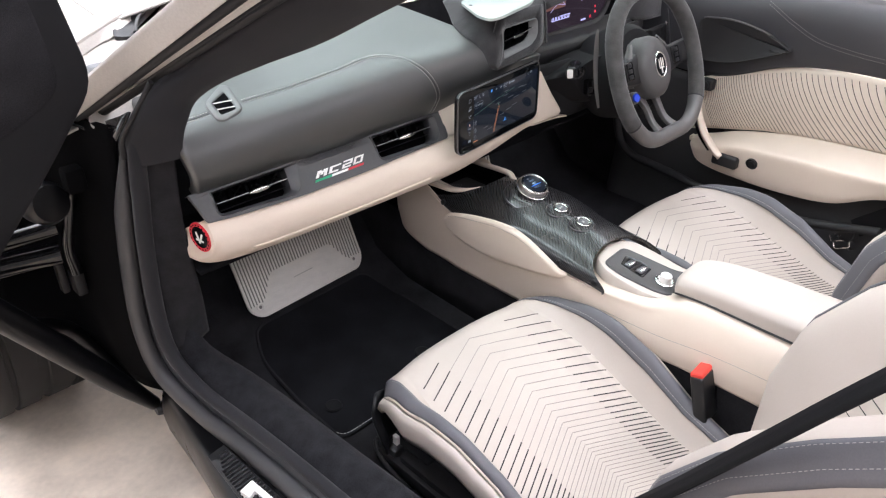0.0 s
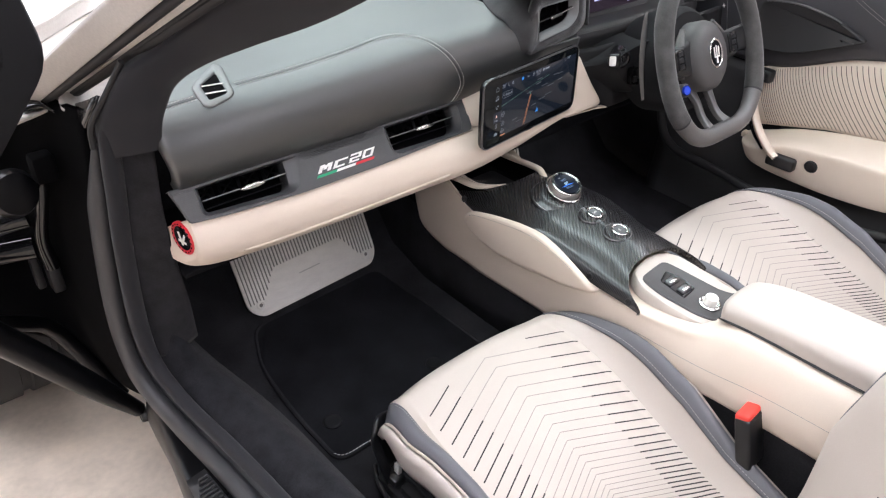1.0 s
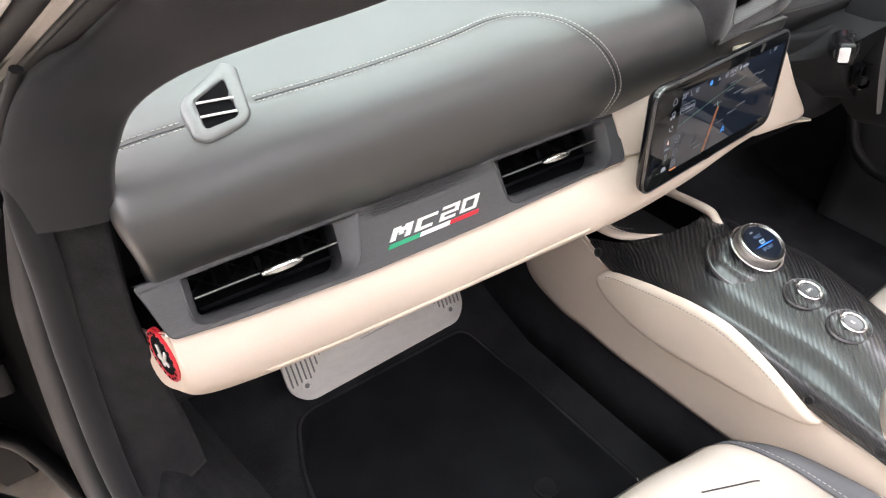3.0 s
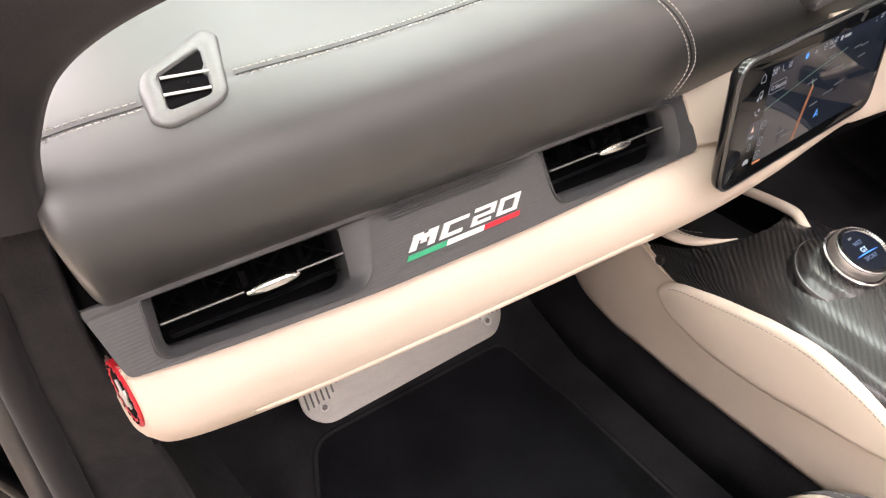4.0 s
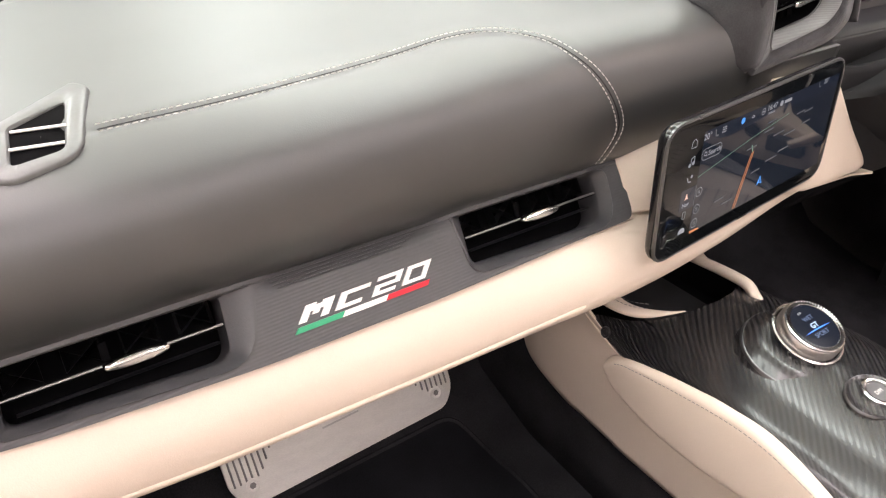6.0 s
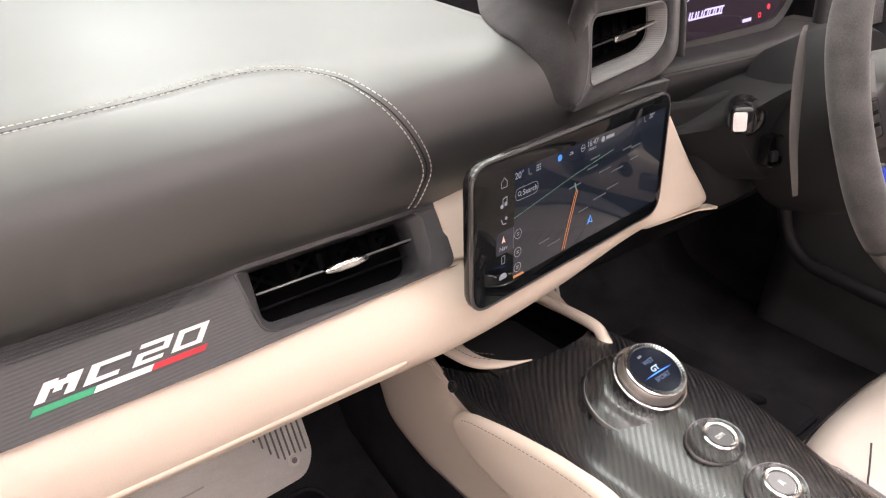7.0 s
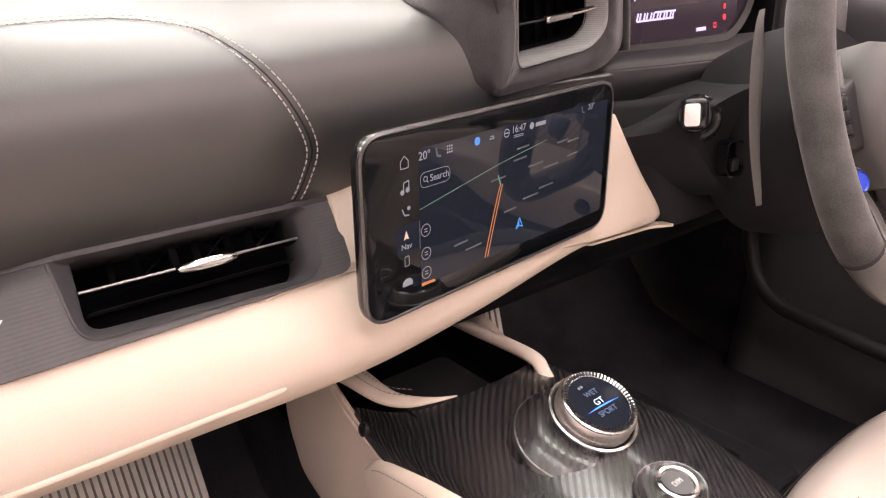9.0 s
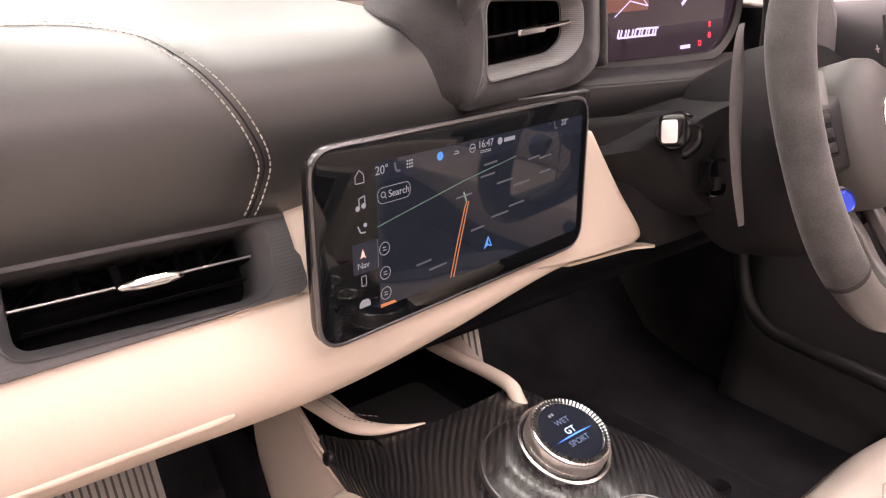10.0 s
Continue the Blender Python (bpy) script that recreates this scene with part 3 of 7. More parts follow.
TAB = [Vector((0.0195 * math.copysign(abs(math.cos(a)) ** 0.75, math.cos(a)), 0.0035 * math.copysign(abs(math.sin(a)) ** 0.9, math.sin(a)))) for a in np.linspace(0, 2 * math.pi, 32, endpoint=False)]


def face_vent(hole, rim, tab_x):
    fr = []
    # a rounded lip, a bevel sloping inwards, then the throat
    for k, lift in ((-0.03, -0.003), (0.0, 0.0010), (0.10, 0.0014), (0.25, 0.0002), (0.90, -0.0085), (1.0, -0.0100), (1.01, -0.018), (1.01, -0.036)):
        fr.append([trim_point(*b.lerp(a, k), lift) for a, b in zip(hole, rim)])
    v = part("air_vent", sheet(fr, close_v=True), TRIM_SMOOTH, dash, "rounded charcoal air vent")
    # near-zero black on duct, blade and link paints the throat's shade
    part("duct", sheet([[trim_point(p.x, p.y, l) for p in inset(hole, d)] for d, l in ((-0.001, -0.012), (-0.001, -0.034), (0.006, -0.0345), (0.016, -0.035))] + [[trim_point(p.x * 0.15 + 0.85 * sum(w.x for w in hole) / len(hole), sum(w.y for w in hole) / len(hole), -0.035) for p in hole]], close_v=True), SHADE_BLACK, v, "duct painted in near-zero shade")
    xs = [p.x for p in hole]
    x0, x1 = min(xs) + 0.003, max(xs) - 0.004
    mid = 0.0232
    part("blade", tube([trim_point(x0, mid + 0.0008, -0.018), trim_point(x1, mid + 0.0008, -0.018)], 0.010, n=10, flat=0.13, side=(0, 0.5, 0.85)), SHADE_BLACK, v)
    part("blade", tube([trim_point(x0 + 0.004, mid + 0.0115, -0.024), trim_point(x1 - 0.002, mid + 0.0115, -0.024)], 0.008, n=10, flat=0.12, side=(0, 0.5, 0.85)), BLACK, v)
    part("chrome_line", tube([trim_point(x0 - 0.002, mid, -0.0085), trim_point(tab_x - 0.018, mid, -0.0085)], 0.0009, n=6), LINEMETAL, v, "thin metal line")
    part("chrome_line", tube([trim_point(tab_x + 0.021, mid, -0.0085), trim_point(x1 + 0.001, mid, -0.0085)], 0.0009, n=6), LINEMETAL, v, "thin metal line")
    tabm = basis(trim_point(tab_x + 0.002, mid + 0.0016, -0.0060), Vector(trim_point(tab_x + 0.01, mid)) - Vector(trim_point(tab_x - 0.01, mid)), (0, 0.4, 0.9))
    part("adjuster", rings([(TAB, -0.004), (TAB, 0.001), ([p * 0.9 for p in TAB], 0.0020), ([Vector((p.x * 0.75, p.y * 0.5)) for p in TAB], 0.0027)], tabm), CHROME, v, "bright metal adjuster tab")
    for q in np.linspace(x0 + 0.012, x1 - 0.012, 4):
        part("vane", sheet([[trim_point(q + dx, s, l) for l in (-0.033, -0.021)] for dx in (-0.011, 0.011) for s in (0.006, 0.021)], close_u=True), BLACK, v, smooth=False)
    part("vane_link", box((0, 0, 0), (0.005, 0.012, 0.004), 0.001, basis(trim_point(tab_x - 0.014, 0.0150, -0.016), (1, 0, 0), (0, 0.4, 0.9))), SHADE_BLACK, v)
    return v


face_vent(V1, V1_OUT, -0.552)
face_vent(V2, V2_OUT, -0.224)

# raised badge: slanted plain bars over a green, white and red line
def slanted(x0, x1, s0, s1, lean=0.42, lift=0.0016, hole=0.0):
    """A slanted bar on the trim face between x0 and x1, s0 (upper) and s1 (lower)."""
    c = []
    for x, s in ((x0, s1), (x1, s1), (x1, s0), (x0, s0)):
        c.append((x + (s1 - s) * lean, s))
    bm = bmesh.new()
    low = [bm.verts.new(trim_point(x, s, -0.0005)) for x, s in c]
    up = [bm.verts.new(trim_point(x, s, lift)) for x, s in c]
    for i in range(4):
        bm.faces.new((low[i], low[(i + 1) % 4], up[(i + 1) % 4], up[i]))
    bm.faces.new(up)
    bm.faces.new(low[::-1])
    return bm


badge_bars = []
for x0, x1, s0, s1 in (
        (-0.4500, -0.4440, 0.0, 1.0), (-0.4440, -0.4415, 0.0, 0.45), (-0.4415, -0.4390, 0.15, 0.68), (-0.4390, -0.4365, 0.15, 0.68), (-0.4365, -0.4335, 0.0, 0.45), (-0.4335, -0.4275, 0.0, 1.0),
        (-0.4225, -0.4165, 0.0, 1.0), (-0.4165, -0.3985, 0.0, 0.24), (-0.4165, -0.4020, 0.76, 1.0),
        (-0.3930, -0.3720, -0.12, 0.12), (-0.3765, -0.3720, 0.12, 0.36), (-0.3930, -0.3720, 0.36, 0.58), (-0.3930, -0.3885, 0.58, 0.78), (-0.3930, -0.3740, 0.78, 1.0),
        (-0.3680, -0.3635, -0.12, 1.0), (-0.3635, -0.3520, -0.12, 0.12), (-0.3635, -0.3520, 0.78, 1.0), (-0.3520, -0.3475, -0.12, 1.0)):
    h = 0.0105
    t0, t1 = 0.0298 + h * s0, 0.0298 + h * s1
    k = 0.85
    # the slant is taken from the base line
    badge_bars.append(slanted(x0 + (0.0298 + h - t1) * k, x1 + (0.0298 + h - t1) * k, t0, t1, lean=k))
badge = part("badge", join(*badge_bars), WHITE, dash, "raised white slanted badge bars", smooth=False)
for x0, x1, mt, nm in ((-0.4540, -0.4185, GREEN, "green"), (-0.4182, -0.3830, WHITE, "white"), (-0.3827, -0.3470, RED, "red")):
    part("badge_line", slanted(x0, x1, 0.0425, 0.0462, lean=0.85, lift=0.0012), mt, dash, nm + " enamel line", smooth=False)

# cream lower half
LOW = [
    # x, then (y, z) down the face
    (-0.654, [(0.966, 0.606), (0.959, 0.597), (0.955, 0.575), (0.960, 0.553), (0.980, 0.533), (1.020, 0.516), (1.10, 0.505)]),
    (-0.640, [(0.966, 0.605), (0.958, 0.596), (0.952, 0.572), (0.956, 0.545), (0.977, 0.521), (1.022, 0.504), (1.10, 0.496)]),
    (-0.600, [(0.968, 0.603), (0.959, 0.594), (0.951, 0.570), (0.955, 0.538), (0.977, 0.511), (1.022, 0.497), (1.10, 0.490)]),
    (-0.520, [(0.971, 0.600), (0.962, 0.591), (0.952, 0.567), (0.955, 0.532), (0.977, 0.505), (1.022, 0.492), (1.10, 0.486)]),
    (-0.400, [(0.976, 0.596), (0.967, 0.587), (0.956, 0.563), (0.957, 0.528), (0.978, 0.501), (1.020, 0.490), (1.10, 0.486)]),
    (-0.250, [(0.982, 0.591), (0.973, 0.582), (0.960, 0.559), (0.959, 0.526), (0.978, 0.500), (1.015, 0.491), (1.10, 0.490)]),
    (-0.125, [(0.990, 0.589), (0.977, 0.579), (0.960, 0.557), (0.957, 0.528), (0.975, 0.503), (1.010, 0.497), (1.10, 0.500)]),
    (-0.020, [(0.982, 0.600), (0.970, 0.578), (0.960, 0.557), (0.958, 0.539), (0.972, 0.521), (1.010, 0.513), (1.10, 0.512)]),
    (0.100, [(0.996, 0.600), (0.984, 0.580), (0.974, 0.562), (0.970, 0.550), (0.977, 0.540), (1.010, 0.535), (1.08, 0.532)]),
    (0.180, [(0.988, 0.590), (0.981, 0.576), (0.972, 0.562), (0.968, 0.553), (0.975, 0.546), (1.000, 0.541), (1.05, 0.538)]),
    (0.203, [(0.975, 0.562), (0.971, 0.560), (0.966, 0.557), (0.963, 0.553), (0.968, 0.550), (0.985, 0.547), (1.02, 0.545)]),
]


def end_shear(x, y):
    """The left end is cut off slantwise, facing a little to the rear."""
    return x - 0.17 * (min(y, 1.012) - 0.955) * smoothstep(-0.52, -0.654, x)


for lx, lr in LOW:
    if lx < -0.10:
        # the cream starts just behind the lower edge of the trim strip
        _, by, bz = trim_point(lx, trim_width(lx))
        lr[0], lr[1] = (by + 0.0075, bz + 0.0005), (by + 0.004, bz - 0.002)
    up = float(np.interp(lx, [-0.66, -0.60, -0.40, -0.25, -0.125, 0.0], [0.003, 0.006, 0.007, 0.005, 0.003, 0.0]))
    for i in (3, 4, 5, 6):
        lr[i] = (lr[i][0], lr[i][1] + up * (0.4 if i == 3 else 1.0))

lower = loft([[(end_shear(x, y), y, z) for y, z in r] for x, r in LOW], 120, 40)
part("lower_panel", lower, CREAM, dash, "cream leather lower dashboard", solid=0.006, facing=Vector((0, -6, 0.8)))
# end cap of the cream half, facing the door opening
cap_r = spline([(y, z) for y, z in LOW[0][1]], 40)
capb = sheet([[(end_shear(-0.654, y) - 0.0022 * math.sin(math.pi * min(1, f * 2.2) / 2), cy + (y - cy) * (1 - f), cz + (z - cz) * (1 - f)) for y, z in cap_r] for f in (0, 0.03, 0.08, 0.2, 0.5, 0.97) for cy, cz in ((1.05, 0.555),)])
for v in capb.verts:
    v.co.x = min(v.co.x, end_shear(-0.654, v.co.y) - 0.0)
part("end_cap", capb, CREAM, dash, "cream end cap", solid=0.003, facing=Vector((-4, -1, 0.6)))
# glovebox lid line along the underside
LID = [(-0.590, 0.9590, 0.5395), (-0.583, 0.9572, 0.5382), (-0.53, 0.9568, 0.5345), (-0.435, 0.9582, 0.5305), (-0.335, 0.9605, 0.5273), (-0.25, 0.9612, 0.5266), (-0.202, 0.9602, 0.5272), (-0.196, 0.9615, 0.5285)]
part("lid_edge", tube(LID, [0.0010, 0.0032, 0.0034, 0.0034, 0.0034, 0.0034, 0.0032, 0.0010], n=12, steps=60), CREAM, dash, "cream glovebox lid edge")

# cream surround behind the screen
SUR = [
    (-0.130, [(1.012, 0.640), (1.000, 0.625), (0.990, 0.605), (0.982, 0.588)]),
    (-0.080, [(1.006, 0.648), (0.990, 0.630), (0.980, 0.608), (0.974, 0.586)]),
    (0.020, [(1.006, 0.662), (0.990, 0.640), (0.980, 0.615), (0.972, 0.586)]),
    (0.110, [(0.998, 0.672), (0.982, 0.652), (0.974, 0.620), (0.968, 0.580)]),
]
part("screen_surround", loft([[(x, y, z) for y, z in r] for x, r in SUR], 60, 24), CREAM, dash, "cream leather screen surround", solid=0.006, offset=1.0)
part("surround_wing", loft([
    [(0.055, 0.988, 0.674), (0.105, 0.984, 0.671), (0.147, 0.978, 0.657)],
    [(0.060, 0.978, 0.615), (0.120, 0.973, 0.610), (0.176, 0.968, 0.605)],
    [(0.062, 0.970, 0.570), (0.130, 0.965, 0.565), (0.202, 0.959, 0.563)],
    [(0.064, 0.970, 0.552), (0.130, 0.964, 0.550), (0.198, 0.960, 0.551)],
], 30, 24), CREAM, dash, "cream leather wing beside the screen", solid=0.006, facing=Vector((0, -6, 0.8)))
# thin cream underside wing right of the screen
LIP = round_poly([(0.125, 0.975), (0.205, 0.968), (0.229, 0.957), (0.222, 0.985), (0.10, 1.02)], [0.004, 0.006, 0.003, 0.012, 0.012])
part("wing_lip", rings([(LIP, 0.5400), (LIP, 0.5425)], Matrix.Identity(4)), CREAM, dash, "cream lower lip")
# underside behind the cream half; near-black pile colour puts its shade in
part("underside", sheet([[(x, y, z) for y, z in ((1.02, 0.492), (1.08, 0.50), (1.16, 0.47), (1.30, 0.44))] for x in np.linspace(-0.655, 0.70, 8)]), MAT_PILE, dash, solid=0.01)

# round red emblem on the end of the dashboard
EC = Vector((end_shear(-0.654, 0.987) - 0.0002, 0.987, 0.5720))
em = basis(EC, Vector((0.16, -0.987, 0)), (0, 0, 1))
if (em.to_3x3() @ Vector((0, 0, 1))).x > 0:
    em = basis(EC, Vector((-0.16, 0.987, 0)), (0, 0, 1))
em = em @ Matrix.Scale(0.90, 4)
emblem = part("emblem", lathe([(0.0275, -0.003), (0.0275, 0.0012), (0.0265, 0.002), (0.0215, 0.002), (0.0205, 0.0012), (0.001, 0.0012)], em, 40), RED, dash, "round red and black emblem")
part("emblem_face", lathe([(0.0203, 0.0013), (0.0200, 0.0018), (0.001, 0.0018)], em, 36), GLOSS, emblem, "black emblem face")
part("emblem_bar", join(box((-0.004, 0.0, 0.0022), (0.004, 0.022, 0.0008), 0, em @ pose(0, 0, 0, 0, 0, 20)), box((0.004, 0.0, 0.0022), (0.004, 0.022, 0.0008), 0, em @ pose(0, 0, 0, 0, 0, -25)), box((0, -0.006, 0.0022), (0.02, 0.0035, 0.0008), 0, em)), ALU, emblem, "silver bars", smooth=False)
part("emblem_mark", join(*[box((0.0236, 0, 0.0023), (0.0022, 0.0032, 0.0006), 0, em @ pose(0, 0, 0, 0, 0, a)) for a in range(0, 360, 20)]), GLOSS, emblem, smooth=False)

# ---- central screen ----
SX = Vector((0.27, 0.027, 0.004)).normalized()
SM = basis((-0.0135, 0.9465, 0.6275), SX, (0, 0.0, 1))
if (SM.to_3x3() @ Vector((0, 0, 1))).y > 0:
    SM = basis((-0.0135, 0.9465, 0.6275), -SX, (0, 0, 1))
display = thing("central_touchscreen", (-0.0135, 0.9465, 0.57), "wide black touchscreen showing a dark navigation map", "touchscreen")
SO = rrect(0.272, 0.126, 0.02, 8)
part("housing", rings([(inset(SO, 0.008), -0.016), (inset(SO, 0.0015), -0.011), (SO, -0.008), (SO, -0.0035), (inset(SO, 0.0008), -0.0022)], SM), GLOSS, display, "gloss black housing")
part("bezel_rim", rings([(inset(SO, 0.0008), -0.0036), (inset(SO, -0.0006), -0.003), (inset(SO, -0.0004), -0.0012), (inset(SO, 0.0012), -0.0004), (inset(SO, 0.0022), -0.0010)], SM, cap=False), DARKMETAL, display, "thin metal rim")
GLASS_DARK = mat("screen_glass", (0.004, 0.005, 0.006), rough=0.035, var=0.02, rvar=0.01, spec=0.28)
part("glass", plate(inset(SO, 0.002), 0.0016, SM @ Matrix.Translation((0, 0, -0.0022)), 0.0006), GLASS_DARK, display, "glossy dark glass")
UI_DARK = glow("map_blue", (0.008, 0.018, 0.038), 0.35, 0.035, 0.28)
UI_BAR = glow("map_bar", (0.014, 0.024, 0.048), 0.4, 0.035, 0.28)
UI_WHITE = glow("icon_white", (0.80, 0.88, 1.0), 0.24)
UI_GREY = glow("map_grey", (0.42, 0.47, 0.55), 0.13)
UI_BLUE = glow("icon_blue", (0.05, 0.35, 1.0), 0.7)
UI_ORANGE = glow("route_orange", (1.0, 0.35, 0.12), 0.45)
UI_GREEN = glow("route_green", (0.25, 0.55, 0.40), 0.45)


def ui(name, shape, material, label="", parent=None):
    return part(name, shape, material, parent or display, label, smooth=False)


def flat(poly, z=-0.0003, m=SM):
    bm = bmesh.new()
    bm.faces.new([bm.verts.new(m @ Vector((p[0], p[1], z))) for p in poly])
    return bm


def bar(x0, y0, x1, y1, w, z=-0.0003, m=SM):
    d = Vector((x1 - x0, y1 - y0)).normalized()
    n = Vector((-d.y, d.x)) * w / 2
    return flat([(x0 + n.x, y0 + n.y), (x0 - n.x, y0 - n.y), (x1 - n.x, y1 - n.y), (x1 + n.x, y1 + n.y)], z, m)


def ring2(cx, cy, r, w, z=-0.0003, n=24, m=SM):
    return sheet([[m @ Vector((cx + q * math.cos(t), cy + q * math.sin(t), z)) for t in np.linspace(0, 2 * math.pi, n, endpoint=False)] for q in (r - w / 2, r + w / 2)], close_v=True)


def outline(poly, w, z=-0.0003, m=SM):
    return sheet([[m @ Vector((p[0], p[1], z)) for p in q] for q in (inset(poly, w), poly)], close_v=True)


def shifted(poly, x, y):
    return [Vector((p[0] + x, p[1] + y)) for p in poly]


def polyline(pts, w, z=-0.0003, m=SM):
    return join(*[bar(*a, *b, w, z, m) for a, b in zip(pts, pts[1:])])


ui("map_area", flat(shifted(rrect(0.214, 0.094, 0.002), 0.019, -0.0005), -0.00052), UI_DARK, "dark blue map")
ui("status_bar", flat(shifted(rrect(0.214, 0.013, 0.001), 0.019, 0.0415), -0.00046), UI_BAR)
ui("menu_tile", flat(shifted(rrect(0.020, 0.020, 0.001), -0.0985, -0.0095), -0.00046), UI_BAR)
MX = -0.1005
ui("home_icon", outline(round_poly([(MX - 0.0036, 0.0375), (MX + 0.0036, 0.0375), (MX + 0.0036, 0.0425), (MX, 0.0462), (MX - 0.0036, 0.0425)], 0.0006, 3), 0.0006), UI_WHITE)
ui("music_icon", join(ring2(MX - 0.0024, 0.0225, 0.0009, 0.0018, n=10), ring2(MX + 0.0022, 0.0235, 0.0009, 0.0018, n=10), polyline([(MX - 0.0012, 0.0225), (MX - 0.0012, 0.0285), (MX + 0.0033, 0.0295), (MX + 0.0033, 0.0235)], 0.0008)), UI_WHITE)
ui("seat_icon", join(polyline([(MX - 0.003, 0.0115), (MX - 0.001, 0.007), (MX + 0.003, 0.0065)], 0.001), ring2(MX + 0.0028, 0.0112, 0.0008, 0.0014, n=10)), UI_WHITE)
ui("pointer_icon", flat([(MX - 0.0022, -0.0098), (MX, -0.0088), (MX + 0.0022, -0.0098), (MX, -0.0035)]), glow("pointer_pink", (1.0, 0.62, 0.5), 0.8))
words("Nav", 0.0058, SM @ Matrix.Translation((MX, -0.0145, -0.0003)), UI_WHITE, display, "caption", 0.00005)
ui("phone_icon", outline(shifted(rrect(0.0042, 0.0072, 0.0008, 3), MX, -0.0248), 0.0005), UI_WHITE)
ui("car_icon", flat(round_poly([(MX - 0.0045, -0.0425), (MX + 0.0045, -0.0425), (MX + 0.0045, -0.0395), (MX + 0.0022, -0.0372), (MX - 0.0022, -0.0372), (MX - 0.0045, -0.0395)], 0.0008, 3)), UI_WHITE)
words("20°", 0.0078, SM @ Matrix.Translation((-0.083, 0.0425, -0.0003)), UI_WHITE, display, "temperature", 0.00005)
ui("seat_icon", join(polyline([(-0.0725, 0.0455), (-0.0715, 0.040), (-0.068, 0.0395)], 0.0016)), UI_GREY)
ui("grid_icon", join(*[flat(shifted(rrect(0.0013, 0.0013, 0.0003, 2), -0.060 + 0.002 * (i - 1), 0.0425 + 0.002 * (j - 1))) for i in range(3) for j in range(3)]), UI_WHITE)
ui("blue_icon", ring2(-0.033, 0.0425, 0.0016, 0.0026), UI_BLUE)
ui("car_icon", polyline([(-0.0205, 0.0415), (-0.0155, 0.0415), (-0.0165, 0.0432), (-0.0195, 0.0432)], 0.0007), UI_WHITE)
ui("globe_icon", join(ring2(-0.002, 0.0425, 0.0028, 0.0006), bar(-0.0042, 0.0425, 0.0002, 0.0425, 0.0008)), UI_WHITE)
words("16:47", 0.0072, SM @ Matrix.Translation((0.0115, 0.0435, -0.0003)), UI_WHITE, display, "clock_display", 0.00005)
ui("underline", join(bar(0.006, 0.0392, 0.017, 0.0392, 0.0005), bar(0.006, 0.0380, 0.017, 0.0380, 0.0005)), UI_WHITE)
ui("station_mark", join(ring2(0.0265, 0.0430, 0.0013, 0.0026), bar(0.031, 0.0430, 0.043, 0.0430, 0.0030)), UI_WHITE)
ui("seat_icon", polyline([(0.0895, 0.0475), (0.0905, 0.0425), (0.0935, 0.0425)], 0.0010), UI_GREY)
words("20°", 0.0065, SM @ Matrix.Translation((0.1025, 0.0455, -0.0003)), UI_WHITE, display, "temperature", 0.00005)
ui("search_box", join(outline(shifted(rrect(0.0275, 0.0105, 0.005, 5), -0.0735, 0.0265), 0.0004), ring2(-0.0825, 0.0270, 0.0017, 0.0006), bar(-0.0812, 0.0256, -0.0800, 0.0242, 0.0007)), UI_WHITE)
words("Search", 0.0066, SM @ Matrix.Translation((-0.0695, 0.0265, -0.0003)), UI_WHITE, display, "caption", 0.00005)
for cy in (-0.008, -0.0245, -0.0385):
    ui("round_button", join(ring2(-0.083, cy, 0.0042, 0.0005), bar(-0.0845, cy + 0.0008, -0.0815, cy + 0.0008, 0.0006), bar(-0.0845, cy - 0.0010, -0.0815, cy - 0.0010, 0.0006)), UI_WHITE)
ui("menu_tab", bar(-0.0885, 0.0, -0.0885, -0.0195, 0.0007), UI_GREY)
ui("orange_tab", flat([(-0.0878, -0.0475), (-0.074, -0.0475), (-0.076, -0.0455), (-0.0878, -0.0450)]), UI_ORANGE)
ui("route_line", join(polyline([(-0.0235, -0.0460), (-0.0165, -0.021), (-0.0095, 0.0015), (-0.0075, 0.0060)], 0.0010), polyline([(-0.0205, -0.0460), (-0.0135, -0.021), (-0.0070, 0.0010), (-0.0055, 0.0060)], 0.0010)), UI_ORANGE, "orange route")
ui("side_road", join(polyline([(-0.0075, 0.0060), (-0.0105, 0.0135)], 0.0012), polyline([(-0.0885, 0.0075), (-0.0105, 0.0215), (0.045, 0.0290)], 0.0004)), UI_GREEN, "pale green road")
ui("arrow_icon", join(polyline([(0.0115, -0.0335), (0.0155, -0.0255), (0.0195, -0.0335), (0.0155, -0.0315), (0.0115, -0.0335)], 0.0009), flat([(0.0120, -0.0332), (0.0155, -0.0318), (0.0155, -0.0262)], -0.00035)), UI_BLUE, "blue arrow")
for x, y, w in ((-0.010, 0.0105, 0.016), (0.017, 0.0285, 0.014), (0.014, 0.0205, 0.015), (0.033, 0.0125, 0.018), (0.052, 0.0075, 0.019), (0.047, -0.0075, 0.018), (0.028, -0.0115, 0.019), (0.004, -0.0165, 0.014), (-0.049, -0.0275, 0.014), (-0.036, -0.0340, 0.017), (0.066, 0.0240, 0.014), (0.080, 0.0225, 0.015), (0.080, 0.0110, 0.014)):
    ui("road_name", bar(x - w / 2, y, x + w / 2, y + 0.0006, 0.0014), UI_GREY)

# ---- instrument hood with its own vent ----
hood = thing("instrument_hood", (0.1, 1.05, 0.70), "charcoal suede instrument hood with a side air vent", "instrument hood", kind="structure")
HV = round_poly([(0.033, 0.708), (0.128, 0.716), (0.152, 0.730), (0.152, 0.762), (0.036, 0.763)], [0.006, 0.012, 0.012, 0.01, 0.01], 6)
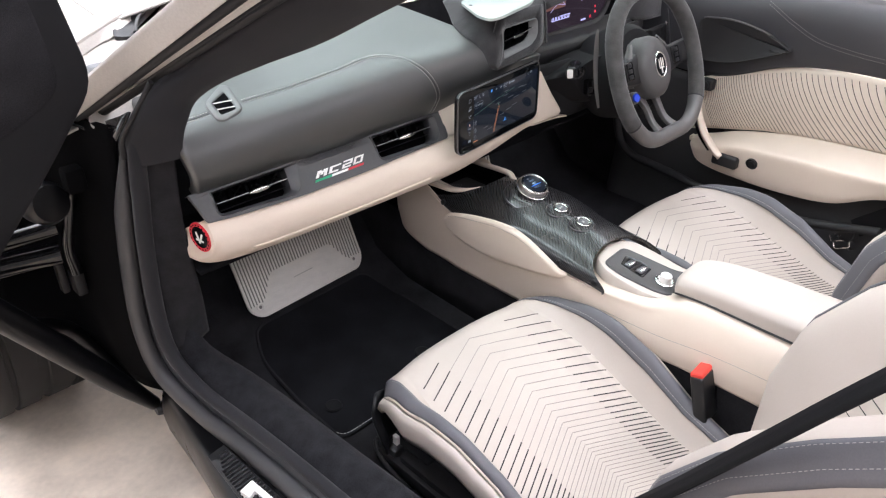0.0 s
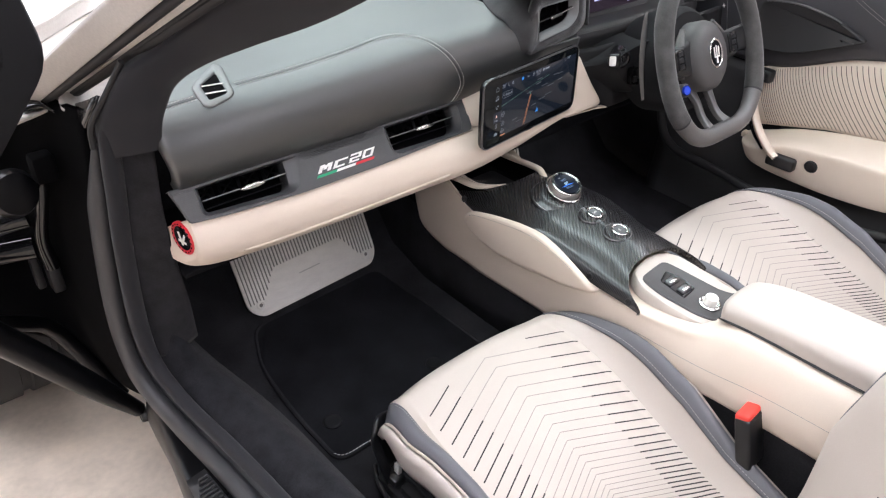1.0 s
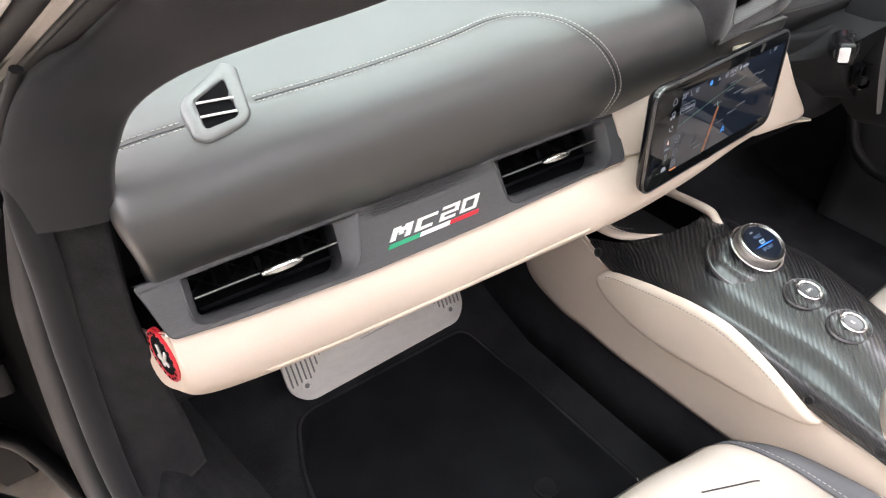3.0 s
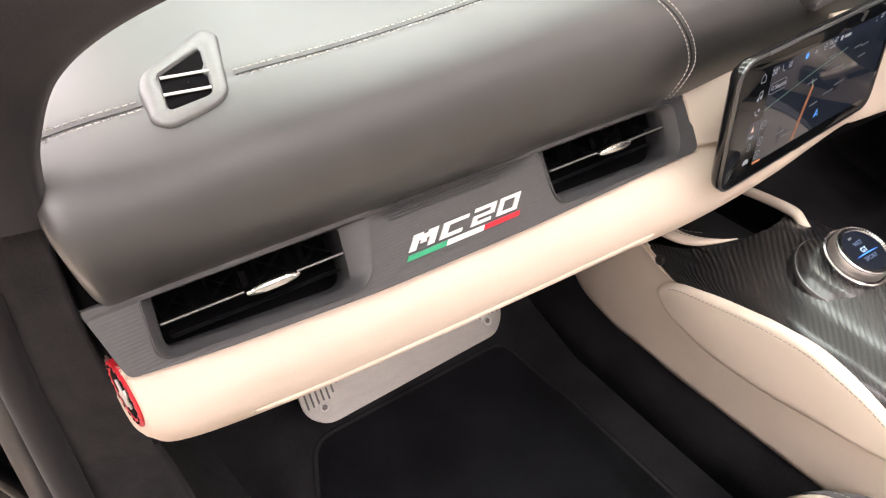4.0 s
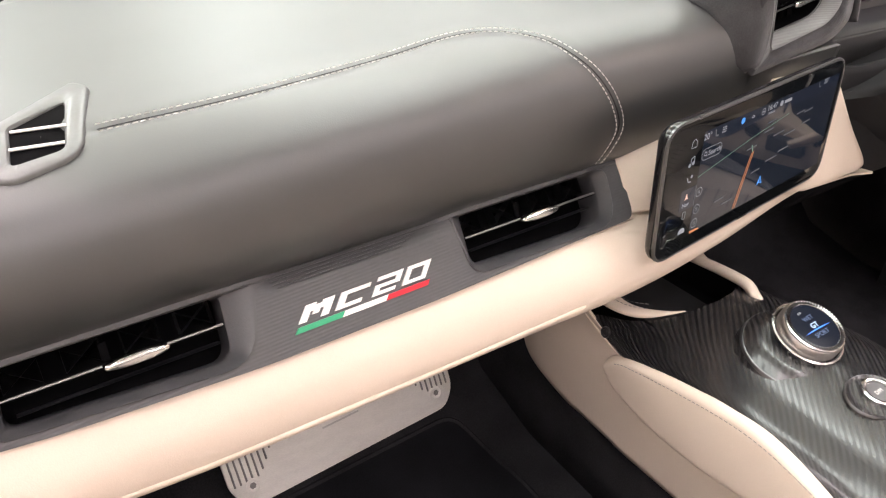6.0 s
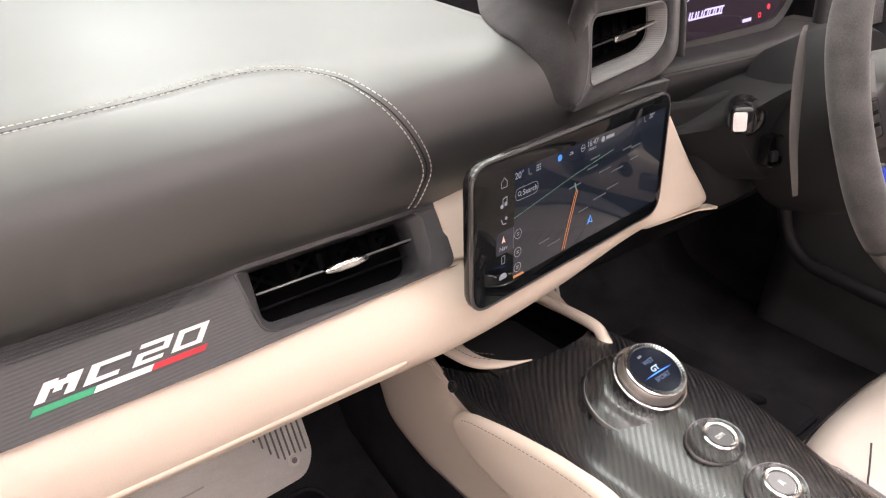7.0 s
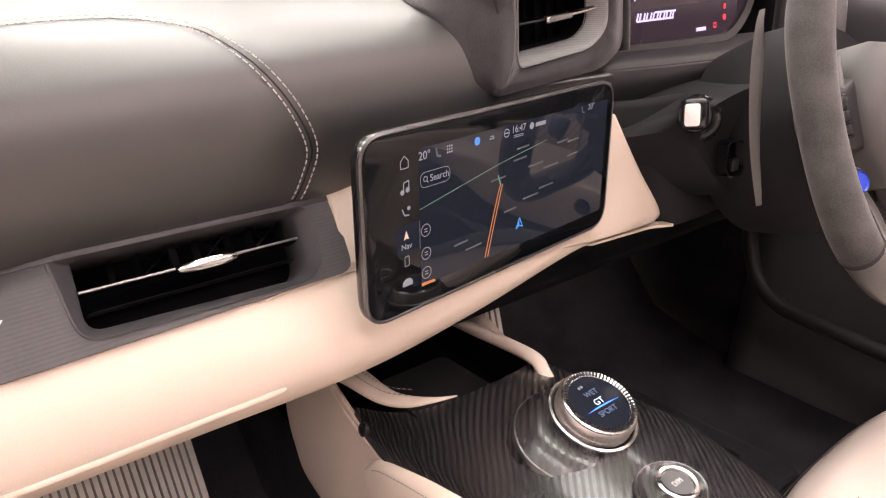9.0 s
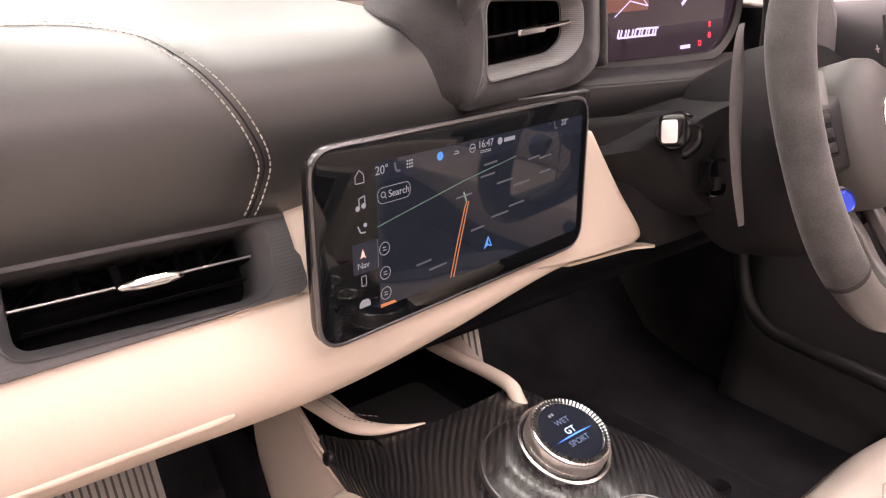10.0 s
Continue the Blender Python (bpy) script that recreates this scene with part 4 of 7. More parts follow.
HO = round_poly([(0.006, 0.687), (0.148, 0.694), (0.179, 0.710), (0.180, 0.789), (0.030, 0.789), (0.012, 0.760)], [0.006, 0.016, 0.016, 0.012, 0.012, 0.01], 6)


def hood_face(p, lift=0.0):
    # the face leans back towards its upper edge
    return (p[0], 0.990 + 0.10 * (p[0] - 0.08) + 0.12 * max(0, p[1] - 0.71) - lift, p[1])


def hood_front():
    bm = bmesh.new()
    edges = []
    for poly in (HO, inset(HV, -0.003)):
        vs = [bm.verts.new((p.x, p.y, 0)) for p in poly]
        edges += [bm.edges.new((vs[i], vs[(i + 1) % len(vs)])) for i in range(len(vs))]
    bmesh.ops.triangle_fill(bm, use_beauty=True, edges=edges)
    for v in bm.verts:
        v.co = Vector(hood_face(v.co))
    return bm


part("face", hood_front(), HOODSUEDE, hood, solid=0.01)
CHEEK_A = [(0.004, 0.991, 0.688), (-0.013, 0.990, 0.700), (-0.020, 0.994, 0.722), (-0.027, 1.012, 0.744), (-0.027, 1.040, 0.752), (-0.005, 1.090, 0.757), (0.040, 1.150, 0.763), (0.09, 1.22, 0.77)]
CHEEK_B = [(0.010, 0.984, 0.691), (0.004, 0.980, 0.706), (0.006, 0.983, 0.730), (0.003, 0.996, 0.753), (0.006, 1.030, 0.768), (0.025, 1.085, 0.776), (0.065, 1.150, 0.780), (0.11, 1.22, 0.78)]
CHEEK_C = [(0.018, 0.9835, 0.694), (0.026, 0.984, 0.712), (0.030, 0.987, 0.738), (0.030, 0.993, 0.764), (0.038, 1.015, 0.780), (0.060, 1.080, 0.787), (0.095, 1.150, 0.790), (0.14, 1.22, 0.785)]
part("cheek", loft([CHEEK_A, CHEEK_B, CHEEK_C], 20, 40), HOODSUEDE, hood, "charcoal suede cheek", solid=0.004)
SHELL = [
    [(0.016, 0.9920, 0.762), (0.05, 0.998, 0.781), (0.12, 1.004, 0.786), (0.178, 1.010, 0.786), (0.182, 1.012, 0.77)],
    [(0.030, 1.010, 0.778), (0.06, 1.025, 0.787), (0.14, 1.03, 0.789), (0.30, 1.035, 0.812), (0.54, 1.04, 0.805)],
    [(0.060, 1.08, 0.786), (0.10, 1.09, 0.789), (0.18, 1.09, 0.790), (0.32, 1.09, 0.822), (0.56, 1.09, 0.815)],
    [(0.14, 1.22, 0.79), (0.17, 1.22, 0.795), (0.22, 1.22, 0.80), (0.34, 1.22, 0.805), (0.58, 1.22, 0.80)],
]
part("shell", loft(SHELL, 30, 40), HOODSUEDE, hood, "charcoal suede cowl", solid=0.006)
part("end_wall", loft([[(0.178, 0.995, 0.708), (0.181, 1.002, 0.750), (0.180, 1.010, 0.790)], [(0.186, 1.030, 0.700), (0.190, 1.035, 0.750), (0.190, 1.035, 0.800)], [(0.192, 1.065, 0.695), (0.195, 1.065, 0.750), (0.195, 1.065, 0.805)]], 14, 14), HOODSUEDE, hood, "suede side of the hood", solid=0.004)
part("right_block", loft([[(0.520, 1.030, 0.690), (0.525, 1.035, 0.745), (0.530, 1.045, 0.80)], [(0.60, 1.015, 0.680), (0.60, 1.02, 0.735), (0.60, 1.035, 0.785)], [(0.70, 1.02, 0.675), (0.70, 1.03, 0.725), (0.70, 1.05, 0.770)]], 14, 14), HOODSUEDE, hood, "charcoal suede end of the dashboard", solid=0.01)
part("right_top", loft([[(0.530, 1.045, 0.80), (0.54, 1.2, 0.80)], [(0.60, 1.035, 0.785), (0.60, 1.2, 0.785)], [(0.70, 1.05, 0.770), (0.70, 1.2, 0.775)]], 10, 10), PAD, hood, solid=0.01)
part("shelf", loft([[(0.14, 1.006, 0.690), (0.14, 1.02, 0.697), (0.14, 1.08, 0.697)], [(0.36, 1.005, 0.684), (0.36, 1.02, 0.692), (0.36, 1.08, 0.694)], [(0.55, 1.02, 0.684), (0.55, 1.03, 0.692), (0.55, 1.08, 0.694)]], 16, 12), SOFTBLACK, hood, "black shelf below the display", solid=0.006)
part("shelf_front", loft([[(0.135, 1.006, 0.690), (0.13, 1.004, 0.675), (0.13, 1.012, 0.655)], [(0.36, 1.005, 0.684), (0.36, 1.003, 0.672), (0.36, 1.012, 0.650)], [(0.60, 1.02, 0.684), (0.60, 1.018, 0.67), (0.60, 1.02, 0.65)]], 16, 12), SOFTBLACK, hood, "black panel edge", solid=0.006)
fr = []


def throat(p, k):
    """The vent's outline drawn in from its right end and its lower edge by the share k."""
    fx, fz = (p.x - 0.033) / 0.119, (0.763 - p.y) / 0.055
    return (p.x - 0.013 * k * max(0, fx) ** 2, p.y + 0.006 * k * max(0, fz) ** 2)


for d, lift, k in ((-0.0035, -0.001, 0), (-0.0025, 0.0012, 0), (-0.001, 0.0008, 0), (0.0, -0.001, 0.08), (0.0, -0.011, 1.0), (0.001, -0.013, 1.0)):
    fr.append([hood_face(throat(p, k), lift) for p in inset(HV, d)])
hv = part("air_vent", sheet(fr, close_v=True), VENTRIB, hood, "grey ribbed vent frame")
# shade inside the hood duct is painted with near-zero black
part("duct", sheet([[hood_face(throat(p, 1.0), l) for p in inset(HV, d)] for d, l in ((0.0006, -0.0115), (0.0, -0.039), (0.01, -0.039), (0.02, -0.039))] + [[hood_face((p.x * 0.2 + 0.075, 0.737), -0.039) for p in HV]], close_v=True), SHADE_BLACK, hv, "duct painted in near-zero shade")
part("blade", tube([hood_face((0.037, 0.7365), -0.014), hood_face((0.149, 0.744), -0.014)], 0.008, n=10, flat=0.16, side=(0, 0.3, 0.95)), GLOSS, hv)
part("chrome_line", tube([hood_face((0.037, 0.7365), -0.006), hood_face((0.074, 0.739), -0.006)], 0.0008, n=6), BLACK, hv)
part("chrome_line", tube([hood_face((0.106, 0.7405), -0.006), hood_face((0.145, 0.744), -0.006)], 0.0010, n=6), CHROME, hv)
part("adjuster", rings([(rrect(0.034, 0.0056, 0.0028, 5), -0.004), (rrect(0.034, 0.0056, 0.0028, 5), 0.001), (rrect(0.031, 0.0036, 0.0018, 5), 0.0026)], basis(hood_face((0.0905, 0.7395), -0.0045), (1, 0.1, 0.07), (0, 0.1, 1))), CHROME, hv, "bright metal adjuster tab")
for q in np.linspace(0.045, 0.14, 7):
    part("vane", tube([hood_face((q, 0.7135 + 0.02 * (q - 0.04)), -0.030), hood_face((q, 0.758), -0.030)], 0.0011, n=6, flat=4.0, side=(1, 0, 0)), SHADE_BLACK, hv)
# pale cover lying on top of the hood
cover = round_poly([(-0.018, 1.012), (-0.019, 0.977), (0.010, 0.977), (0.145, 1.012), (0.205, 1.05), (0.21, 1.12), (0.040, 1.12)], [0.02, 0.012, 0.012, 0.03, 0.03, 0.02, 0.02], 6)
part("top_cover", rings([(cover, 0.790), (cover, 0.795), (inset(cover, 0.003), 0.797)], Matrix.Identity(4)), PLATEGREY, hood, "pale grey cover plate")
# the hole's darkness is painted as a black disc laid on the cover
part("hole_disc", lathe([(0.004, 0), (0.004, 0.0006), (0.0001, 0.0006)], Matrix.Translation((0.025, 1.074, 0.797)), 12), BLACK, hood)

# ---- instrument cluster ----
cluster = thing("instrument_cluster", (0.36, 1.07, 0.69), "digital instrument display glowing faintly under the hood", "instrument display")
CM = basis((0.36, 1.066, 0.752), (1, 0, 0), (0, 0.12, 1))
CO = round_poly([(-0.165, -0.052), (0.095, -0.052), (0.135, -0.015), (0.135, 0.055), (-0.165, 0.055)], [0.006, 0.03, 0.03, 0.01, 0.01], 6)
part("housing", rings([(inset(CO, -0.012), -0.03), (inset(CO, -0.012), 0.004), (inset(CO, -0.008), 0.009), (inset(CO, -0.001), 0.005), (CO, 0.0)], CM), SOFTBLACK, cluster, "black display housing")
part("display", flat(CO, 0.0008, CM), glow("cluster_dark", (0.030, 0.018, 0.028), 0.8, 0.04), cluster, "dark display", smooth=False)
CL_PURPLE = glow("cluster_purple", (0.62, 0.58, 1.0), 1.1)
CL_RED = glow("cluster_red", (1.0, 0.05, 0.08), 1.2)
CL_ROSE = glow("cluster_rose", (0.32, 0.13, 0.10), 0.5)
part("sky_image", flat([(-0.16, -0.008), (-0.03, -0.004), (-0.02, 0.05), (-0.16, 0.05)], 0.0012, CM), CL_ROSE, cluster, "rose sky image", smooth=False)
part("title_bars", join(*[bar(-0.081 + 0.0115 * i + dx, -0.0305, -0.0780 + 0.0115 * i + dx, -0.0225, 0.0026, 0.0018, CM) for i in range(6) for dx in (0.0, 0.0045)], bar(-0.081, -0.0305, -0.016, -0.0290, 0.002, 0.0018, CM), bar(-0.050, -0.0225, -0.012, -0.0220, 0.002, 0.0018, CM)), CL_PURPLE, cluster, "purple slanted bars", smooth=False)
part("outline_image", polyline([(-0.085, -0.010), (-0.06, 0.005), (-0.03, 0.0), (-0.055, 0.02), (-0.02, 0.03)], 0.0012, 0.0018, CM), CL_PURPLE, cluster, "pale line drawing", smooth=False)
part("small_image", polyline([(0.03, 0.0), (0.05, 0.015), (0.07, 0.01)], 0.004, 0.0018, CM), CL_PURPLE, cluster, "pale line drawing", smooth=False)
part("warning_light", join(flat(shifted(rrect(0.004, 0.006, 0.001), 0.085, -0.0215), 0.0018, CM), ring2(0.085, -0.0335, 0.0017, 0.0034, 0.0018, m=CM), outline(shifted(rrect(0.006, 0.006, 0.001), 0.0655, -0.0415), 0.0014, 0.0018, CM)), CL_RED, cluster, "red warning lights", smooth=False)
part("status_text", bar(0.028, -0.0445, 0.047, -0.0440, 0.004, 0.0018, CM), CL_PURPLE, cluster, "small pale bar", smooth=False)


# ---- steering column and wheel ----
column = thing("steering_column", (0.36, 0.95, 0.6), "black plastic steering column shroud with stalks and paddles", "steering column", kind="structure")
AX = Vector((0, -math.cos(radians(22)), math.sin(radians(22))))
UP = Vector((0, math.sin(radians(22)), math.cos(radians(22))))
WC = Vector((0.364, 0.828, 0.657))
COLM = basis(WC, (1, 0, 0), UP)
part("collar", lathe([(0.060, -0.16), (0.096, -0.15), (0.104, -0.10), (0.101, -0.06), (0.088, -0.045), (0.02, -0.04)], COLM, 40), SHROUD, column, "black collar behind the wheel")
part("shroud", loft([
    [(0.205, 0.945, 0.642), (0.235, 0.925, 0.668), (0.30, 0.915, 0.682), (0.38, 0.91, 0.690), (0.46, 0.915, 0.70), (0.50, 0.93, 0.65), (0.45, 0.93, 0.585), (0.36, 0.925, 0.56), (0.27, 0.93, 0.575)],
    [(0.150, 0.990, 0.632), (0.190, 0.985, 0.648), (0.28, 0.98, 0.668), (0.38, 0.98, 0.675), (0.48, 0.98, 0.69), (0.56, 0.99, 0.64), (0.50, 0.99, 0.56), (0.36, 0.985, 0.545), (0.22, 0.99, 0.57)],
    [(0.100, 1.050, 0.630), (0.150, 1.045, 0.642), (0.26, 1.04, 0.660), (0.38, 1.04, 0.666), (0.52, 1.04, 0.68), (0.62, 1.05, 0.63), (0.55, 1.05, 0.54), (0.36, 1.045, 0.53), (0.18, 1.05, 0.56)],
], 24, 54, close_v=True, cap=True), SHROUD, column, "soft black column shroud")
part("lower_panel", loft([
    [(0.140, 0.996, 0.662), (0.172, 0.986, 0.610), (0.203, 0.976, 0.562), (0.215, 0.978, 0.535)],
    [(0.215, 0.975, 0.665), (0.225, 0.966, 0.61), (0.245, 0.962, 0.56), (0.26, 0.965, 0.535)],
    [(0.40, 0.985, 0.660), (0.40, 0.975, 0.60), (0.40, 0.972, 0.55), (0.40, 0.985, 0.525)],
    [(0.68, 1.00, 0.660), (0.68, 0.99, 0.60), (0.68, 0.99, 0.55), (0.68, 1.00, 0.525)],
], 40, 24), SHROUD, column, "black lower steering panel", solid=0.01)
part("panel_gap", ribbon([(0.160, 0.986, 0.640), (0.19, 0.974, 0.642), (0.215, 0.968, 0.646)], [(0, -1, 0)] * 3, 0.0014, 0.003), BLACKRUBBER, column)
stalk = part("stalk", tube([(0.232, 0.950, 0.650), (0.205, 0.936, 0.655), (0.180, 0.920, 0.661), (0.166, 0.912, 0.664)], [0.019, 0.016, 0.0145, 0.013], n=20, steps=16), GLOSS, column, "black indicator stalk")
SKM = basis((0.154, 0.904, 0.6675), (0.62, -0.75, 0.075), (0, 0.1, 1)) @ Matrix.Scale(0.80, 4)
TIP = rrect(0.025, 0.031, 0.006, 5)
part("stalk_tip", rings([(inset(TIP, 0.003), -0.026), (TIP, -0.018), (TIP, -0.004), (inset(TIP, 0.0012), -0.0012), (inset(TIP, 0.003), 0.0)], SKM), GLOSS, stalk, "gloss black stalk tip")
part("stalk_button", plate(rrect(0.0150, 0.0225, 0.003, 4), 0.0016, SKM @ Matrix.Translation((-0.0035, 0.0, -0.0004)), 0.0006), WHITE, stalk, "white button face")
part("stalk_collar", lathe([(0.021, -0.006), (0.021, 0.000), (0.018, 0.003), (0.015, 0.002)], basis((0.226, 0.944, 0.648), (0.62, -0.75, 0.075), (0, 0.1, 1)), 28), GLOSS, stalk, "black ring round the stalk foot")
SLOT = basis((0.252, 0.918, 0.612), (1, -0.2, 0), (0.05, 0.1, 1))
part("stalk_slot", rings([(rrect(0.022, 0.034, 0.007), -0.012), (rrect(0.022, 0.034, 0.007), 0.001), (rrect(0.0195, 0.0315, 0.006), 0.0016), (rrect(0.0185, 0.0305, 0.006), -0.006)], SLOT), GLOSS, column, "black slot below the stalk")
part("slot_latch", box((0.001, -0.006, -0.002), (0.010, 0.012, 0.006), 0.002, SLOT, 2), BLACK, column, "black latch in the slot")


def paddle(sx):
    keys = []
    for f, w, bow in ((0.0, 0.001, 0.0), (0.06, 0.003, 0.003), (0.22, 0.005, 0.006), (0.45, 0.005, 0.009), (0.70, 0.004, 0.008), (0.92, 0.003, 0.002), (1.0, 0.001, 0.0)):
        c = Vector((sx * (0.136 + 0.005 * f + bow), 0.073 - 0.027 * f, 0.088 - 0.161 * f)) + WC
        u = Vector((sx * 0.75, 0.66, 0))
        v = Vector((sx * -0.5, -0.55, 0.3)).normalized()
        keys.append([c - u * w, c + v * 0.0025, c + u * w, c - v * 0.0025])
    return loft(keys, 40, 16, close_v=True, cap=True)


PADDLE = mat("satin_grey_paddle", (0.13, 0.127, 0.125), rough=0.36, metal=0.55, var=0.05)
part("paddle", paddle(-1), PADDLE, column, "long satin grey shift paddle")
rp = part("paddle", paddle(1), PADDLE, column, "long satin grey shift paddle")
part("plus_mark", join(box((0, 0, 0), (0.008, 0.0015, 0.001), 0, basis(WC - AX * 0.048 + UP * 0.078 + Vector((0.140, 0, 0)), (1, 0, 0), UP)), box((0, 0, 0), (0.0015, 0.008, 0.001), 0, basis(WC - AX * 0.048 + UP * 0.078 + Vector((0.140, 0, 0)), (1, 0, 0), UP))), WHITE, rp, smooth=False)

wheel = thing("steering_wheel", tuple(WC), "flat-bottomed steering wheel in charcoal suede with spokes", "steering wheel")


def rim_radius(t):
    """Upright sides, and a flat bottom."""
    c, q = math.cos(t), math.sin(t)
    r = (abs(c / 0.152) ** 2.3 + abs(q / 0.164) ** 2.3) ** (-1 / 2.3)
    return min(r, 0.150 / -q) if q < -0.8 else r


def rim(t0, t1, extra=0.0, n=60):
    rows = []
    for t in np.linspace(t0, t1, n):
        r = np.mean([rim_radius(t + d) for d in np.linspace(-0.18, 0.18, 9)])
        # thumb swellings at the upper quarters
        a = 0.0160 + extra + 0.0022 * math.exp(-((abs(math.cos(t)) - 0.85) / 0.16) ** 2)
        b = 0.0185 + extra
        row = []
        for q in np.linspace(0, 2 * math.pi, 18, endpoint=False):
            rr = r + b * math.cos(q)
            row.append(COLM @ Vector((rr * math.cos(t), rr * math.sin(t), a * math.sin(q))))
        rows.append(row)
    return rows


D = radians
part("rim", sheet(rim(D(-38), D(218), 0, 90), close_v=True, cap=True), SUEDE, wheel, "charcoal suede rim")
part("lower_rim", sheet(rim(D(218), D(322), -0.0008, 40), close_v=True, cap=True), SPOKE, wheel, "satin grey lower rim")
for a in (-38, 218):
    part("rim_seam", sheet(rim(D(a) - 0.012, D(a) + 0.012, 0.0002, 4), close_v=True), BLACKRUBBER, wheel)
HUBM = COLM @ Matrix.Translation((0, 0, -0.030))
hub = [Vector((0.060 * math.cos(a), 0.068 * math.sin(a) - 0.001)) for a in np.linspace(0, 2 * math.pi, 56, endpoint=False)]
part("airbag_cover", rings([(hub, -0.03), (hub, 0.014), (inset(hub, 0.0035), 0.0245), (inset(hub, 0.013), 0.0325), (inset(hub, 0.030), 0.0360)], HUBM), mat("grey_hub_leather", (0.072, 0.069, 0.069), rough=0.48, var=0.05, bump=0.25, bscale=1100, voro=True), wheel, "dark grey domed hub cover")
EMB = HUBM @ Matrix.Translation((0.002, 0.002, 0.0358)) @ Matrix.Scale(1.18, 4)
hubmark = part("emblem", lathe([(0.0215, -0.003), (0.0218, 0.0012), (0.0205, 0.0022), (0.0188, 0.0012), (0.0001, 0.0010)], EMB @ Matrix.Diagonal((0.82, 1.1, 1, 1)), 36), CHROME, wheel, "oval chrome emblem")
part("emblem_face", lathe([(0.0186, 0.0013), (0.0001, 0.0015)], EMB @ Matrix.Diagonal((0.82, 1.1, 1, 1)), 30), GLOSS, hubmark, "black emblem face")
part("emblem_bars", join(*[box((dx, 0.003, 0.0022), (0.0022, 0.018 - abs(dx) * 0.6, 0.001), 0, EMB) for dx in (-0.006, 0, 0.006)], box((0, -0.006, 0.0022), (0.014, 0.0024, 0.001), 0, EMB), box((0, -0.011, 0.0022), (0.003, 0.011, 0.001), 0, EMB)), ALU, hubmark, "upright chrome bars", smooth=False)


def spoke(keys, name, material, label=""):
    rows = []
    for (x, y, w, z, h, a) in keys:
        ca, sa = math.cos(D(a)), math.sin(D(a))
        row = []
        for u, v in ((-1, 0.4), (-0.75, 1), (0.75, 1), (1, 0.4), (1, -0.5), (0, -1), (-1, -0.5)):
            row.append(HUBM @ Vector((x + ca * u * w, y + sa * u * w, z + v * h)))
        rows.append(row)
    return part(name, loft(rows, 16, 28, close_v=True, cap=True), material, wheel, label)


for sx in (-1, 1):
    spoke([(sx * 0.040, 0.006, 0.034, 0.006, 0.012, 90), (sx * 0.085, 0.004, 0.027, 0.008, 0.011, 90), (sx * 0.125, 0.008, 0.024, 0.006, 0.010, 90), (sx * 0.150, 0.010, 0.026, 0.026, 0.009, 90)], "spoke", BLACK, "black spoke with switches")
    spoke([(sx * 0.030, -0.052, 0.012, -0.016, 0.008, 0), (sx * 0.024, -0.085, 0.0085, -0.004, 0.007, 8 * sx), (sx * 0.025, -0.118, 0.0085, 0.006, 0.007, 10 * sx), (sx * 0.030, -0.146, 0.014, 0.030, 0.008, 10 * sx)], "lower_spoke", SPOKE, "slim lower spoke")
    pod = part("switch_pod", box((sx * 0.092, 0.008, 0.0195), (0.030, 0.040, 0.006), 0.003, HUBM, 3), GLOSS, wheel, "gloss black switch pod")
    for k in range(3):
        part("switch", box((sx * 0.092, 0.020 - 0.012 * k, 0.0232), (0.014, 0.008, 0.002), 0.0008, HUBM), BLACK, pod)
part("start_button", lathe([(0.0090, -0.012), (0.0095, 0.000), (0.0083, 0.0022), (0.0075, 0.001), (0.0001, 0.0012)], COLM @ Matrix.Translation((-0.090, -0.049, -0.006)) @ pose(0, 0, 0, 0, -12, 0), 24), BLUE, wheel, "blue start button")
part("drive_button", lathe([(0.0125, -0.012), (0.0130, 0.004), (0.0112, 0.0075), (0.0098, 0.006), (0.0001, 0.0062)], HUBM @ Matrix.Translation((0.035, -0.044, 0.012)), 24), CHROME, wheel, "chrome round button")
part("button_housing", lathe([(0.0128, -0.014), (0.0132, -0.003), (0.0112, 0.0005), (0.0100, -0.002)], COLM @ Matrix.Translation((-0.090, -0.049, -0.007)) @ pose(0, 0, 0, 0, -12, 0), 28), SPOKE, wheel, "grey button housing")
for sx in (-1, 1):
    part("spoke_frame", tube([HUBM @ Vector((sx * 0.052, 0.060, 0.006)), HUBM @ Vector((sx * 0.074, 0.030, 0.010)), HUBM @ Vector((sx * 0.078, 0.0, 0.010)), HUBM @ Vector((sx * 0.074, -0.030, 0.004))], [0.005, 0.009, 0.009, 0.006], n=12, steps=20, flat=0.6), SPOKE, wheel, "satin grey frame beside the hub")


# ---- centre console ----
console = thing("centre_console", (0, 0.75, 0.16), "cream leather centre console with a carbon fibre top cover", "console", kind="structure")


def mirror(half):
    """A full cross-section from its left half (x, z), bottom to centre."""
    return half + [(-x, z) for x, z in half[-2::-1]]


